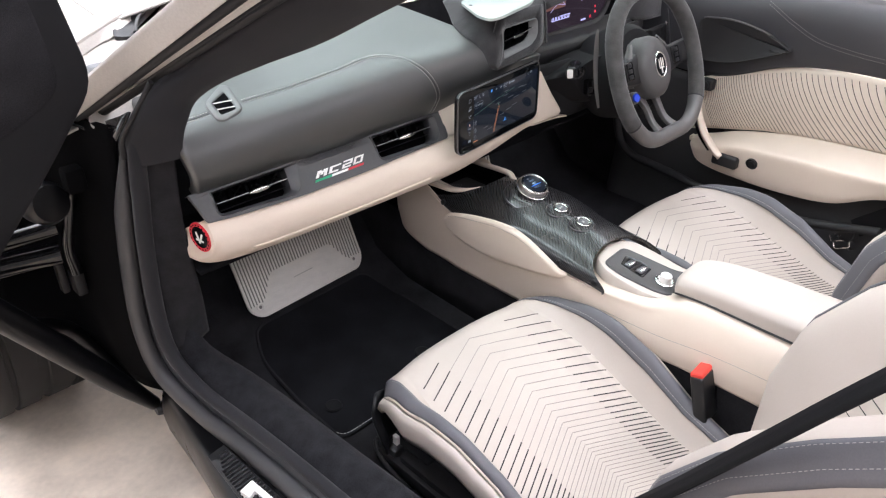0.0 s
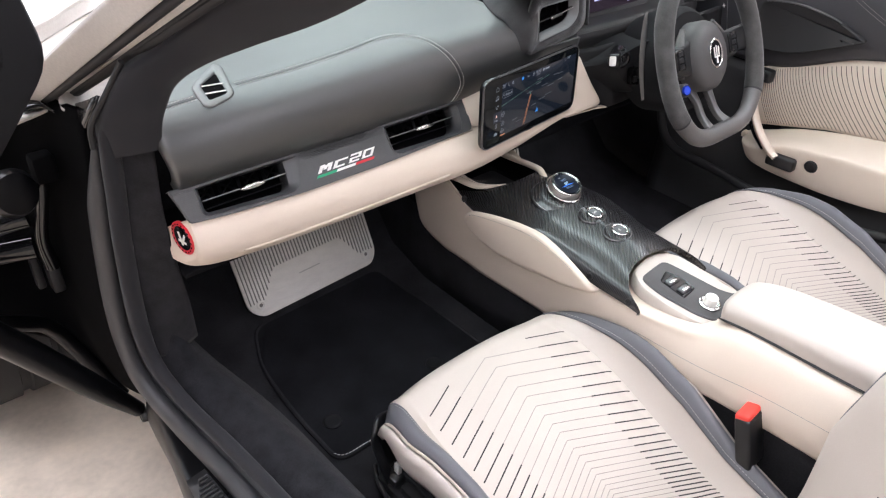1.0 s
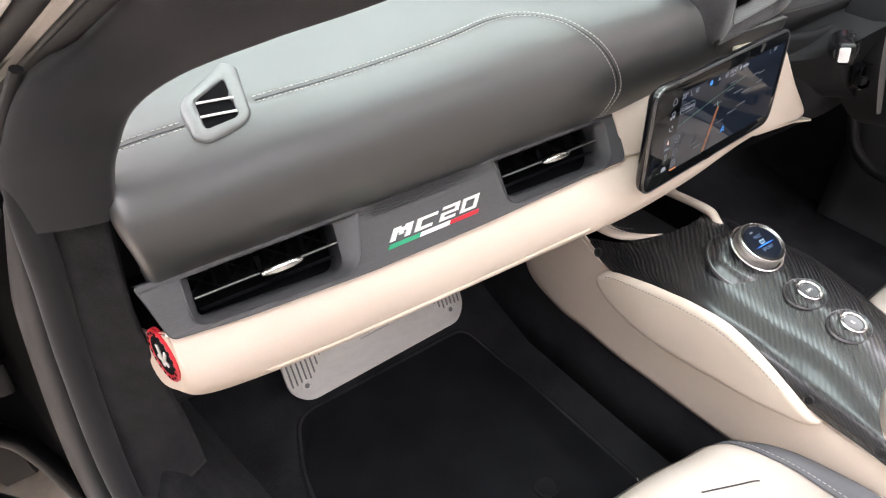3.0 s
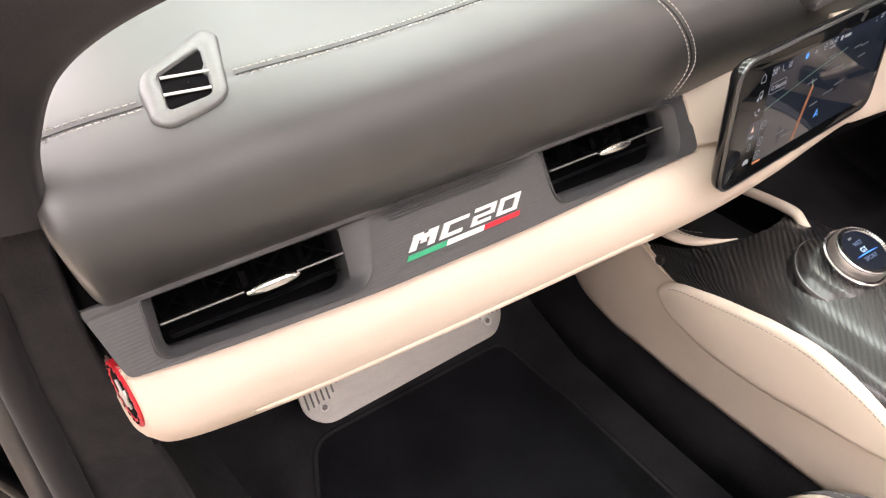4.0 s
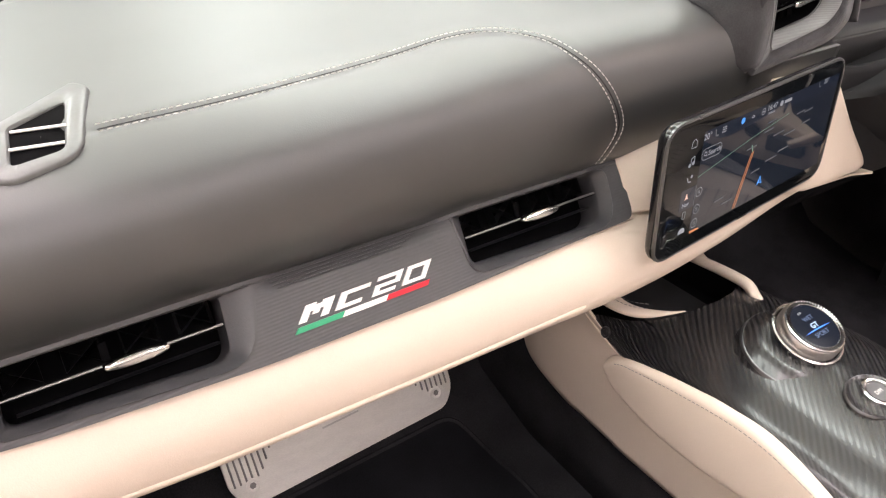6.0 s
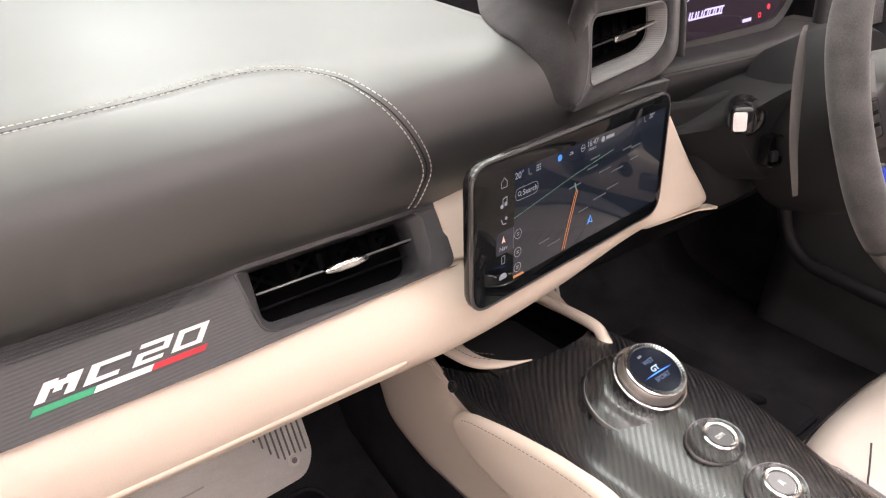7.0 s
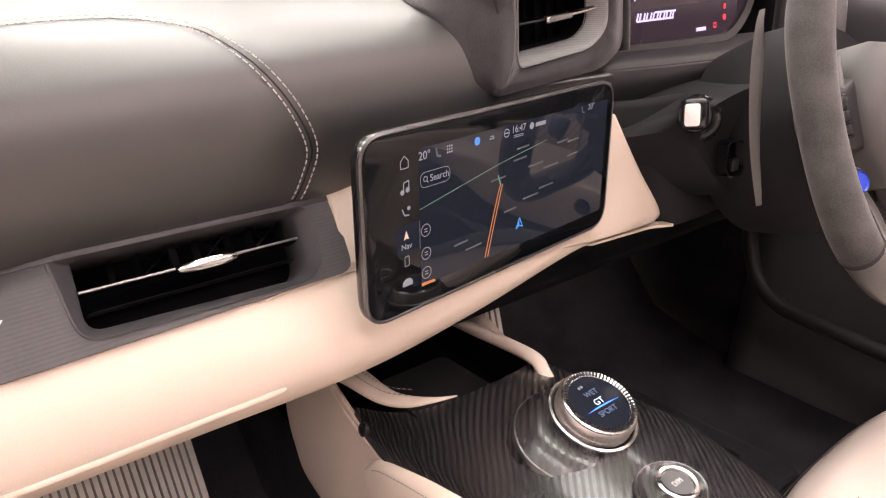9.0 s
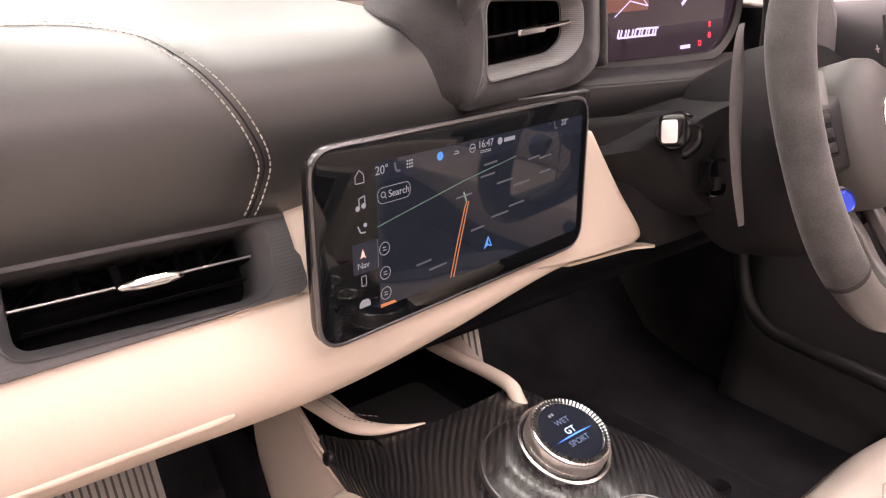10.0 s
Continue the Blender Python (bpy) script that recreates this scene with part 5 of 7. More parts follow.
TUN = [
    (0.05, [(-0.092, 0.316), (-0.094, 0.355), (-0.076, 0.412), (-0.050, 0.432), (0, 0.434)]),
    (0.30, [(-0.092, 0.314), (-0.094, 0.350), (-0.075, 0.402), (-0.050, 0.424), (0, 0.426)]),
    (0.45, [(-0.092, 0.308), (-0.093, 0.345), (-0.074, 0.398), (-0.050, 0.420), (0, 0.422)]),
    (0.50, [(-0.091, 0.300), (-0.093, 0.338), (-0.076, 0.382), (-0.056, 0.400), (0, 0.400)]),
    (0.54, [(-0.090, 0.288), (-0.093, 0.332), (-0.082, 0.372), (-0.068, 0.390), (0, 0.388)]),
    (0.64, [(-0.088, 0.258), (-0.0940, 0.32), (-0.0940, 0.374), (-0.084, 0.384), (0, 0.384)]),
    (0.75, [(-0.087, 0.262), (-0.0940, 0.32), (-0.0935, 0.380), (-0.084, 0.388), (0, 0.38)]),
    (0.90, [(-0.088, 0.262), (-0.0950, 0.32), (-0.0930, 0.388), (-0.084, 0.394), (0, 0.22)]),
    (0.98, [(-0.089, 0.262), (-0.0960, 0.33), (-0.0935, 0.384), (-0.086, 0.390), (0, 0.22)]),
    (1.010, [(-0.090, 0.266), (-0.0963, 0.33), (-0.0940, 0.388), (-0.087, 0.394), (0, 0.22)]),
    (1.050, [(-0.090, 0.268), (-0.0965, 0.33), (-0.0950, 0.398), (-0.088, 0.412), (0, 0.22)]),
    (1.09, [(-0.090, 0.270), (-0.097, 0.33), (-0.095, 0.402), (-0.086, 0.430), (0, 0.22)]),
    (1.155, [(-0.088, 0.288), (-0.095, 0.34), (-0.094, 0.405), (-0.085, 0.430), (0, 0.22)]),
    (1.188, [(-0.078, 0.315), (-0.084, 0.35), (-0.084, 0.40), (-0.074, 0.43), (0, 0.22)]),
    (1.20, [(-0.060, 0.33), (-0.065, 0.36), (-0.065, 0.40), (-0.058, 0.43), (0, 0.22)]),
]
part("tunnel", loft([[(x, y, z) for x, z in mirror(h)] for y, h in TUN], 90, 60), CREAM, console, "cream leather tunnel sides", solid=0.006, facing=Vector((0, 0.6, 6)))
part("carpet_side", sheet([[(-0.088, y, 0.14), (-0.085, y, 0.20), (-0.084, y, 0.285), (-0.086, y, 0.33)] for y in np.linspace(0.2, 1.45, 12)], ), CARPET, console, "black carpeted tunnel side", solid=0.004)
part("carpet_side", sheet([[(0.088, y, 0.14), (0.085, y, 0.20), (0.080, y, 0.285)] for y in np.linspace(0.2, 1.45, 12)], ), CARPET, console, "black carpeted tunnel side", solid=0.004)
part("bulkhead", box((0, 1.34, 0.29), (0.14, 0.24, 0.30), 0.02), CARPET, console)

# knee pad
kp = round_poly([(1.022, 0.380), (0.997, 0.402), (0.940, 0.418), (0.872, 0.431), (0.830, 0.434), (0.781, 0.423), (0.727, 0.401), (0.690, 0.386), (0.698, 0.376), (0.745, 0.362), (0.80, 0.352), (0.872, 0.340), (0.939, 0.340), (1.000, 0.358)], [0.012, 0.02, 0.04, 0.03, 0.03, 0.04, 0.03, 0.008, 0.008, 0.05, 0.05, 0.05, 0.05, 0.03], 5)


def pad_row(k, depth):
    """The outline drawn k of the way towards a spine along the pad, depth proud of the tunnel."""
    row = []
    for p in kp:
        y = min(max(p[0], 0.765), 0.985)
        c = Vector((y, float(np.interp(y, [0.765, 0.81, 0.87, 0.94, 0.985], [0.390, 0.392, 0.387, 0.380, 0.378]))))
        q = Vector((p[0], p[1])).lerp(c, k)
        row.append((-0.0945 - depth, q.x, q.y))
    return row


knee = sheet([pad_row(*kd) for kd in ((0, -0.02), (0, 0.002), (0.03, 0.0065), (0.10, 0.0105), (0.20, 0.0122), (0.34, 0.0129))], close_v=True)
knee.verts.ensure_lookup_table()
knee.faces.new([knee.verts[i] for i in range(len(knee.verts) - len(kp), len(knee.verts))])
part("knee_pad", knee, CREAM, console, "padded cream knee pad")
edge = [Vector(p) for p in pad_row(0.20, 0.0126)]
upper = sorted([p for p in edge if p.z > 0.388 and 0.735 < p.y < 1.0], key=lambda p: p.y)
part("stitching", stitches(upper, [(-1, 0, 0)] * len(upper), 0.0036, 0.0016, 0.0009, 0.0005), GREYTHREAD, console, "grey stitching")

# carbon cover: humped top and side skirts
COV = [
    (0.592, [(-0.0965, 0.382), (-0.0945, 0.391), (-0.086, 0.398), (-0.060, 0.404), (0, 0.406)]),
    (0.640, [(-0.0975, 0.389), (-0.0950, 0.400), (-0.085, 0.410), (-0.056, 0.418), (0, 0.421)]),
    (0.694, [(-0.0980, 0.392), (-0.0948, 0.404), (-0.083, 0.416), (-0.053, 0.429), (0, 0.435)]),
    (0.735, [(-0.0985, 0.398), (-0.0948, 0.409), (-0.082, 0.421), (-0.052, 0.435), (0, 0.442)]),
    (0.786, [(-0.0990, 0.417), (-0.0950, 0.424), (-0.082, 0.433), (-0.053, 0.443), (0, 0.450)]),
    (0.840, [(-0.0990, 0.429), (-0.0950, 0.434), (-0.082, 0.441), (-0.055, 0.450), (0, 0.458)]),
    (0.890, [(-0.0990, 0.422), (-0.0950, 0.430), (-0.083, 0.440), (-0.057, 0.451), (0, 0.462)]),
    (0.951, [(-0.0990, 0.409), (-0.0950, 0.420), (-0.084, 0.432), (-0.060, 0.445), (0, 0.456)]),
    (1.000, [(-0.0985, 0.402), (-0.0950, 0.413), (-0.086, 0.424), (-0.068, 0.436), (0, 0.446)]),
    (1.070, [(-0.0975, 0.409), (-0.0955, 0.415), (-0.089, 0.422), (-0.078, 0.430), (0, 0.434)]),
]
NR, NC = 90, 120
cover_keys = np.array([[(x, y, z) for x, z in mirror(h)] for y, h in COV])
cover_rows = spline(cover_keys.reshape(len(COV), -1), NR).reshape(NR, 9, 3)
cover_rows = np.array([spline(r, NC) for r in cover_rows])
# both ends across half the cover, from its lower edge to the middle: a horn on either side of the tray, an arch behind
FRONT = spline([(v,) for v in (0.994, 1.022, 1.040, 1.050, 1.044, 1.022, 0.992, 0.970, 0.962)], 101)[:, 0]
REAR = spline([(v,) for v in (0.612, 0.607, 0.612, 0.625, 0.640, 0.653, 0.663, 0.669, 0.671)], 101)[:, 0]
for j in range(NC):
    half = 100 * 2 * min(j, NC - 1 - j) / (NC - 1)
    col = cover_rows[:, j].copy()
    want = np.linspace(np.interp(half, np.arange(101), REAR), np.interp(half, np.arange(101), FRONT), NR)
    for q in (0, 2):
        cover_rows[:, j, q] = np.interp(want, col[:, 1], cover_rows[:, j, q])
    cover_rows[:, j, 1] = want
# the edges turn down a little
flange = lambda row, dy: np.array([(x * 0.97, y + dy, z - 0.007) for x, y, z in row])
cover_rows = np.concatenate([[flange(cover_rows[0], 0.0015)], cover_rows, [flange(cover_rows[-1], -0.0015)]])


def with_cloth(rows):
    """The sheet with the weave laid along it: across by the length of its middle section, along by y."""
    bm = sheet(rows)
    mid = rows[len(rows) // 2]
    run = np.concatenate([[0], np.cumsum(np.linalg.norm(np.diff(mid, axis=0), axis=1))])
    n = len(mid)
    bm.verts.index_update()
    uv = bm.loops.layers.uv.new("cloth")
    for fc in bm.faces:
        for lp in fc.loops:
            lp[uv].uv = (run[lp.vert.index % n], lp.vert.co.y)
    return bm


part("carbon_cover", with_cloth(cover_rows), CARBON_SKIN, console, "satin carbon fibre cover", solid=0.003, facing=Vector((0, 0.7, 6)))

def draped(bm):
    """The weave laid flat over a pod, as seen from above."""
    uv = bm.loops.layers.uv.new("cloth")
    for fc in bm.faces:
        for lp in fc.loops:
            lp[uv].uv = (lp.vert.co.x, lp.vert.co.y)
    return bm


def screw(p, n, r=0.0062):
    m = basis(p, Vector(n).cross(Vector((0.3, 0.9, 0.1))), Vector(n).cross(Vector(n).cross(Vector((0.3, 0.9, 0.1)))))
    if (m.to_3x3() @ Vector((0, 0, 1))).dot(Vector(n)) < 0:
        m = m @ pose(0, 0, 0, 180, 0, 0)
    s = part("screw", lathe([(r, -0.002), (r, 0.0012), (r * 0.85, 0.002), (r * 0.55, 0.0018), (r * 0.5, 0.0006), (0.0002, 0.0006)], m, 18), BLACK, console, "black socket screw")
    return s


screw((-0.0965, 0.712, 0.4030), (-0.96, 0, 0.25))
screw((-0.0962, 0.631, 0.3965), (-0.96, 0, 0.25))
screw((-0.0962, 1.025, 0.4140), (-0.96, 0.1, 0.25))

# storage tray and its leather rims
TRAY = [(-0.0695, 0.437), (-0.0670, 0.405), (-0.060, 0.397), (0.0, 0.396), (0.060, 0.397), (0.0670, 0.405), (0.0695, 0.437)]
# the tray's shade is put into its near-zero black colour
part("tray", loft([[(x, 1.185, z + 0.02) for x, z in TRAY]] + [[(x, y, z) for x, z in TRAY] for y in (1.15, 1.06, 0.99, 0.965)] + [[(x * 0.85, 0.945, z) for x, z in TRAY]], 30, 50), SHADE_BLACK, console, "black storage tray", solid=0.002, facing=Vector((0, 1.0, 6)))
part("tray_mat", rings([(shifted(rrect(0.10, 0.13, 0.012), 0.0, 1.03), 0.399), (shifted(rrect(0.10, 0.13, 0.012), 0.0, 1.03), 0.401)], Matrix.Identity(4)), BLACKRUBBER, console, "rubber tray mat")
part("tray_slot", box((0.015, 1.0, 0.4015), (0.045, 0.004, 0.001), 0.0004), GLOSS, console)
rim_l = part("tray_rim", tube([(-0.036, 0.974, 0.4480), (-0.050, 0.984, 0.4450), (-0.0655, 1.002, 0.4405), (-0.0745, 1.024, 0.4385), (-0.0770, 1.060, 0.4390), (-0.078, 1.10, 0.437), (-0.080, 1.19, 0.437)], [0.0008, 0.0030, 0.0068, 0.0090, 0.0115, 0.0125, 0.0125], n=16, steps=60, flat=0.6), CREAM, console, "cream stitched tray rim")
for d in (-0.0045, 0.0035):
    pth = spline([(-0.066 + d, 0.999 + d * 0.6, 0.4513), (-0.0752 + d, 1.020 + d * 0.3, 0.4482), (-0.0770 + d, 1.060, 0.4455), (-0.078 + d, 1.10, 0.4438)], 40)
    part("stitching", stitches(pth, [(0.0, 0, 1)] * 40, 0.0036, 0.0016, 0.0009, 0.0006), GREYTHREAD, rim_l, "grey stitching")
part("tray_rim", tube([(0.040, 0.936, 0.444), (0.044, 0.952, 0.4505), (0.050, 0.968, 0.4535), (0.056, 1.005, 0.449), (0.058, 1.05, 0.444), (0.060, 1.10, 0.440), (0.064, 1.18, 0.432)], [0.005, 0.0062, 0.0068, 0.0068, 0.0066, 0.0066, 0.0066], n=14, steps=48, flat=0.85), CREAM, console, "cream leather tray rail")


# mode dial
PM = basis((0.002, 0.868, 0.4635), (1, 0, 0), (0, 0.96, 0.26)) @ Matrix.Diagonal((0.93, 0.93, 1.10, 1))
DM = basis((0.004, 0.868, 0.4655), (1, 0, 0), (0, 0.93, 0.36)) @ Matrix.Diagonal((0.93, 0.93, 1.10, 1))
POD = PM @ Matrix.Translation((-0.009, -0.001, 0)) @ Matrix.Diagonal((1.12, 1, 1, 1))
dial = part("mode_dial", draped(lathe([(0.0540, -0.018), (0.0520, -0.0105), (0.0505, -0.0078), (0.0490, -0.0068), (0.0440, -0.0040), (0.0385, 0.0000), (0.0300, 0.0010)], POD, 72)), CARBON_SKIN, console, "oval carbon pod with a chrome mode dial")
# dark metal ring stands for the light caught by the pod's rim
part("pod_highlight", lathe([(0.0518, -0.0100), (0.0512, -0.0082), (0.0504, -0.0071), (0.0495, -0.0069)], POD, 72, cap=False), DARKMETAL, dial, "metal ring drawn for the highlight on the pod rim")
part("collar_ring", lathe([(0.0372, 0.0035), (0.0375, 0.0055), (0.0358, 0.0062), (0.0345, 0.0045)], DM, 60, cap=False), CHROME, dial, "chrome ring")
kn = []
for k in range(120):
    a = 2 * math.pi * k / 120
    r = 0.0322 + (0.0006 if k % 2 else 0.0)
    kn.append([DM @ Vector((q * math.cos(a), q * math.sin(a), z)) for q, z in ((r - 0.002, 0.002), (r, 0.004), (r, 0.0075), (r - 0.0003, 0.0078), (r, 0.0081), (r, 0.0138), (r - 0.0016, 0.0156))])
part("knurled_ring", sheet(kn, close_u=True), mat("knurled_steel", (0.62, 0.60, 0.58), rough=0.34, metal=0.95, var=0.05), dial, "knurled chrome ring")
part("top_ring", lathe([(0.0312, 0.0148), (0.0312, 0.0166), (0.0298, 0.0174), (0.0262, 0.0166), (0.0255, 0.0153)], DM, 60, cap=False), CHROME, dial, "polished chrome rim")
part("notches", join(*[box((0.0282, 0, 0.0174), (0.0040, 0.0015, 0.0008), 0, DM @ pose(0, 0, 0, 0, 0, a)) for a in range(0, 360, 6)]), GLOSS, dial, smooth=False)
part("dial_display", lathe([(0.0256, 0.0156), (0.0252, 0.0162), (0.0001, 0.0164)], DM, 48), glow("dial_blue", (0.005, 0.014, 0.040), 0.45, 0.12, 0.04), dial, "round dark blue display")
DT = DM @ Matrix.Translation((0, 0, 0.0167))
DBL = glow("dial_letters", (0.25, 0.42, 0.8), 0.40)
DBR = glow("dial_bright", (0.55, 0.78, 1.0), 1.6)
for txt, y, sz, mm in (("WET", 0.0095, 0.0068, DBL), ("GT", 0.0005, 0.0078, DBR), ("SPORT", -0.0098, 0.0068, DBL)):
    words(txt, sz, DT @ Matrix.Translation((0, y, 0)), mm, dial, "mode_word", 0.00005)
part("glow_line", flat([(-0.019, -0.0044), (0.019, -0.0044), (0.006, -0.0032), (-0.006, -0.0032)], 0, DT), glow("dial_line", (0.03, 0.22, 1.0), 2.2), dial, "blue glowing line", smooth=False)
part("icon_dots", join(ring2(-0.006, 0.0175, 0.0007, 0.0014, 0, 8, DT), ring2(-0.003, 0.0178, 0.0007, 0.0014, 0, 8, DT)), UI_WHITE, dial, smooth=False)

# two round gear buttons in oval dishes
for (y, z, txt) in ((0.792, 0.4495, "D/M"), (0.735, 0.4405, "R")):
    BM = basis((0.004, y, z), (1, 0, 0), (0, 0.98, 0.17))
    OV = BM @ Matrix.Translation((-0.006, 0, 0.001)) @ Matrix.Diagonal((1.25, 1, 1, 1))
    gb = part("gear_button", draped(lathe([(0.0252, -0.012), (0.0240, -0.004), (0.0232, 0.0004), (0.0224, 0.0014), (0.0212, 0.0010), (0.0195, -0.0002), (0.0130, -0.0012)], OV, 48)), CARBON_SKIN, console, "chrome ringed gear button on an oval pod")
    # this ring, too, draws a highlight along the oval rim
    part("pod_highlight", lathe([(0.0235, 0.0002), (0.0231, 0.0013), (0.0225, 0.0019), (0.0219, 0.0017)], OV, 48, cap=False), DARKMETAL, gb, "metal ring drawn for the highlight on the pod rim")
    BM = BM @ Matrix.Translation((0, 0, 0.0015))
    part("button_ring", lathe([(0.0150, -0.002), (0.0152, 0.0035), (0.0138, 0.0045), (0.0118, 0.0040), (0.0112, 0.0020)], BM, 40), CHROME, gb, "chrome ring")
    part("button_cap", lathe([(0.0111, 0.0018), (0.0106, 0.0028), (0.0001, 0.0026)], BM, 32), DARKMETAL, gb, "dark button cap")
    words(txt, 0.0075 if txt == "R" else 0.0054, BM @ Matrix.Translation((0, 0, 0.0030)), WHITE, gb, "button_letter", 0.0001)

# switch island behind the cover
WP = round_poly([(-0.056, 0.536), (-0.064, 0.585), (-0.061, 0.640), (-0.040, 0.672), (0.022, 0.684), (0.066, 0.662), (0.072, 0.600), (0.070, 0.545), (0.085, 0.505), (0.050, 0.470), (-0.030, 0.470)], [0.02, 0.03, 0.03, 0.02, 0.03, 0.03, 0.03, 0.02, 0.01, 0.01, 0.01], 5)
IM = basis((0, 0.58, 0.388), (1, 0, 0), (0, 0.985, 0.13))
WPl = [Vector((p.x, p.y - 0.58)) for p in WP]
part("island", rings([(WPl, -0.01), (WPl, 0.008), (inset(WPl, 0.003), 0.0125), (inset(WPl, 0.008), 0.014)], IM), CREAM_SEAT, console, "pale cream switch surround")
SWp = round_poly([(-0.053, 0.030), (-0.047, 0.070), (0.026, 0.075), (0.033, 0.040), (0.046, -0.036), (0.076, -0.064), (0.040, -0.095), (-0.008, -0.095), (-0.041, -0.046)], [0.02, 0.014, 0.014, 0.02, 0.03, 0.008, 0.01, 0.01, 0.02], 5)
sw = part("switch_panel", rings([(SWp, 0.010), (SWp, 0.0158), (inset(SWp, 0.002), 0.0168), (inset(SWp, 0.006), 0.0150)], IM), mat("grey_switch_plastic", (0.062, 0.060, 0.060), rough=0.5, var=0.06, bump=0.2, bscale=1100), console, "dark grey switch panel")
WN = round_poly([(-0.026, -0.004), (-0.024, 0.046), (0.006, 0.056), (0.016, 0.026), (0.012, 0.000)], 0.004, 4)
part("window_recess", rings([(WN, 0.0155), (inset(WN, 0.001), 0.0163), (inset(WN, 0.004), 0.0152)], IM), GLOSS, sw, "black recess")
for dx, dy in ((-0.008, 0.034), (-0.006, 0.010)):
    part("window_switch", box((dx, dy, 0.0165), (0.026, 0.014, 0.006), 0.0025, IM, 3), DARKMETAL, sw, "metal window switch")
    part("switch_lip", box((dx, dy - 0.003, 0.0200), (0.022, 0.005, 0.002), 0.0008, IM), CHROME, sw)
kb = part("volume_knob", lathe([(0.0175, 0.0135), (0.0178, 0.0175), (0.0150, 0.0185), (0.0120, 0.0172)], IM @ Matrix.Translation((-0.001, -0.036, 0)), 32), CHROME, sw, "chrome volume knob")
part("knob_barrel", lathe([(0.0108, 0.0165), (0.0108, 0.029), (0.0098, 0.0305), (0.0070, 0.0310), (0.0001, 0.0300)], IM @ Matrix.Translation((-0.001, -0.036, 0)), 32), ALU, kb, "silver barrel")

# armrest
def rest_row(y, half, low, side, top, cx=0.014):
    return [(cx - half, y, low), (cx - half * 0.95, y + 0.002, side), (cx - half * 0.55, y + 0.006, top), (cx + half * 0.55, y + 0.006, top), (cx + half * 0.95, y + 0.002, side), (cx + half, y, low)]


part("armrest", loft([
    rest_row(0.508, 0.030, 0.404, 0.410, 0.414),
    rest_row(0.506, 0.044, 0.407, 0.420, 0.430),
    rest_row(0.490, 0.055, 0.414, 0.434, 0.444),
    rest_row(0.430, 0.060, 0.422, 0.446, 0.456),
    rest_row(0.280, 0.064, 0.426, 0.454, 0.466),
    rest_row(0.060, 0.066, 0.434, 0.462, 0.474),
], 48, 40), CREAM_SEAT, console, "padded cream armrest lid", solid=0.005, facing=Vector((0, 0.3, 6)))
part("lid_gap", ribbon(spline([(-0.030, 0.508, 0.405), (-0.0425, 0.490, 0.4155), (-0.0475, 0.43, 0.4235), (-0.0515, 0.28, 0.4275), (-0.0535, 0.06, 0.4355)], 30), [(-0.8, 0, 0.6)] * 30, 0.0040, 0.0030), BLACKRUBBER, console, "dark lid gap")
part("seam_fold", ribbon(spline([(-0.0925, 0.640, 0.345), (-0.0940, 0.50, 0.352), (-0.0945, 0.40, 0.366), (-0.0940, 0.30, 0.372), (-0.0940, 0.20, 0.372)], 30), [(-0.99, 0, 0.1)] * 30, 0.0010, 0.0008), FAINT, console)

# belt buckle by the tunnel
buckle = thing("seat_belt_buckle", (-0.11, 0.38, 0.16), "black seat belt buckle with red release button", "seat belt buckle")
BKM = basis((-0.110, 0.392, 0.331), (0.95, 0.05, 0), (-0.05, 0.25, 0.95))
part("body", box((0, -0.035, 0), (0.046, 0.090, 0.024), 0.005, BKM, 3), BLACK, buckle)
part("release_button", box((0, 0.0095, -0.001), (0.041, 0.014, 0.022), 0.004, BKM, 3), REDPLASTIC, buckle, "red release button")
part("sleeve", tube([(-0.110, 0.362, 0.228), (-0.112, 0.32, 0.17)], 0.016, n=12, flat=0.6), BLACK, buckle)


# ---- seats ----
def seat_front(a):
    return 0.800 - 0.024 * (abs(a) / 0.20) ** 3 - 0.020 * smoothstep(0.160, 0.202, abs(a))


def seat_z(a, y):
    """Height of the cushion at a metres from its middle line."""
    u = abs(a)
    z = float(np.interp(y, [0.15, 0.30, 0.40, 0.50, 0.58, 0.64, 0.70, 0.76, 0.80], [0.180, 0.202, 0.224, 0.256, 0.285, 0.303, 0.316, 0.320, 0.318]))
    b = float(np.interp(y, [0.15, 0.31, 0.395, 0.485, 0.56, 0.62, 0.68, 0.75, 0.80], [0.040, 0.042, 0.056, 0.076, 0.072, 0.056, 0.030, 0.003, 0.0]))
    z += b * smoothstep(0.148, 0.194, u)
    z += 0.004 * math.cos(min(1, u / 0.13) * math.pi / 2)
    z -= 0.0025 * math.exp(-((u - 0.151) / 0.005) ** 2) * smoothstep(0.76, 0.70, y)
    e = max(0, u - 0.180) / 0.0225
    z -= 0.030 * (1 - math.sqrt(max(0, 1 - min(1, e) ** 2)))
    f = max(0, y - (seat_front(a) - 0.05)) / 0.05
    z -= (0.055 - 0.028 * smoothstep(0.14, 0.20, u)) * (1 - math.sqrt(max(0, 1 - min(1, f) ** 2)))
    return z


def seat_normal(a, y):
    d = 0.002
    n = np.array([-(seat_z(a + d, y) - seat_z(a - d, y)) / (2 * d), -(seat_z(a, y + d) - seat_z(a, y - d)) / (2 * d), 1.0])
    return n / np.linalg.norm(n)


def chevron_rows():
    """The front-to-back places of the slits, closer and closer together."""
    y, step, out = 0.768, 0.028, []
    while y > 0.20:
        out.append(y)
        y -= step
        step = max(0.0072, step * 0.930)
    return out


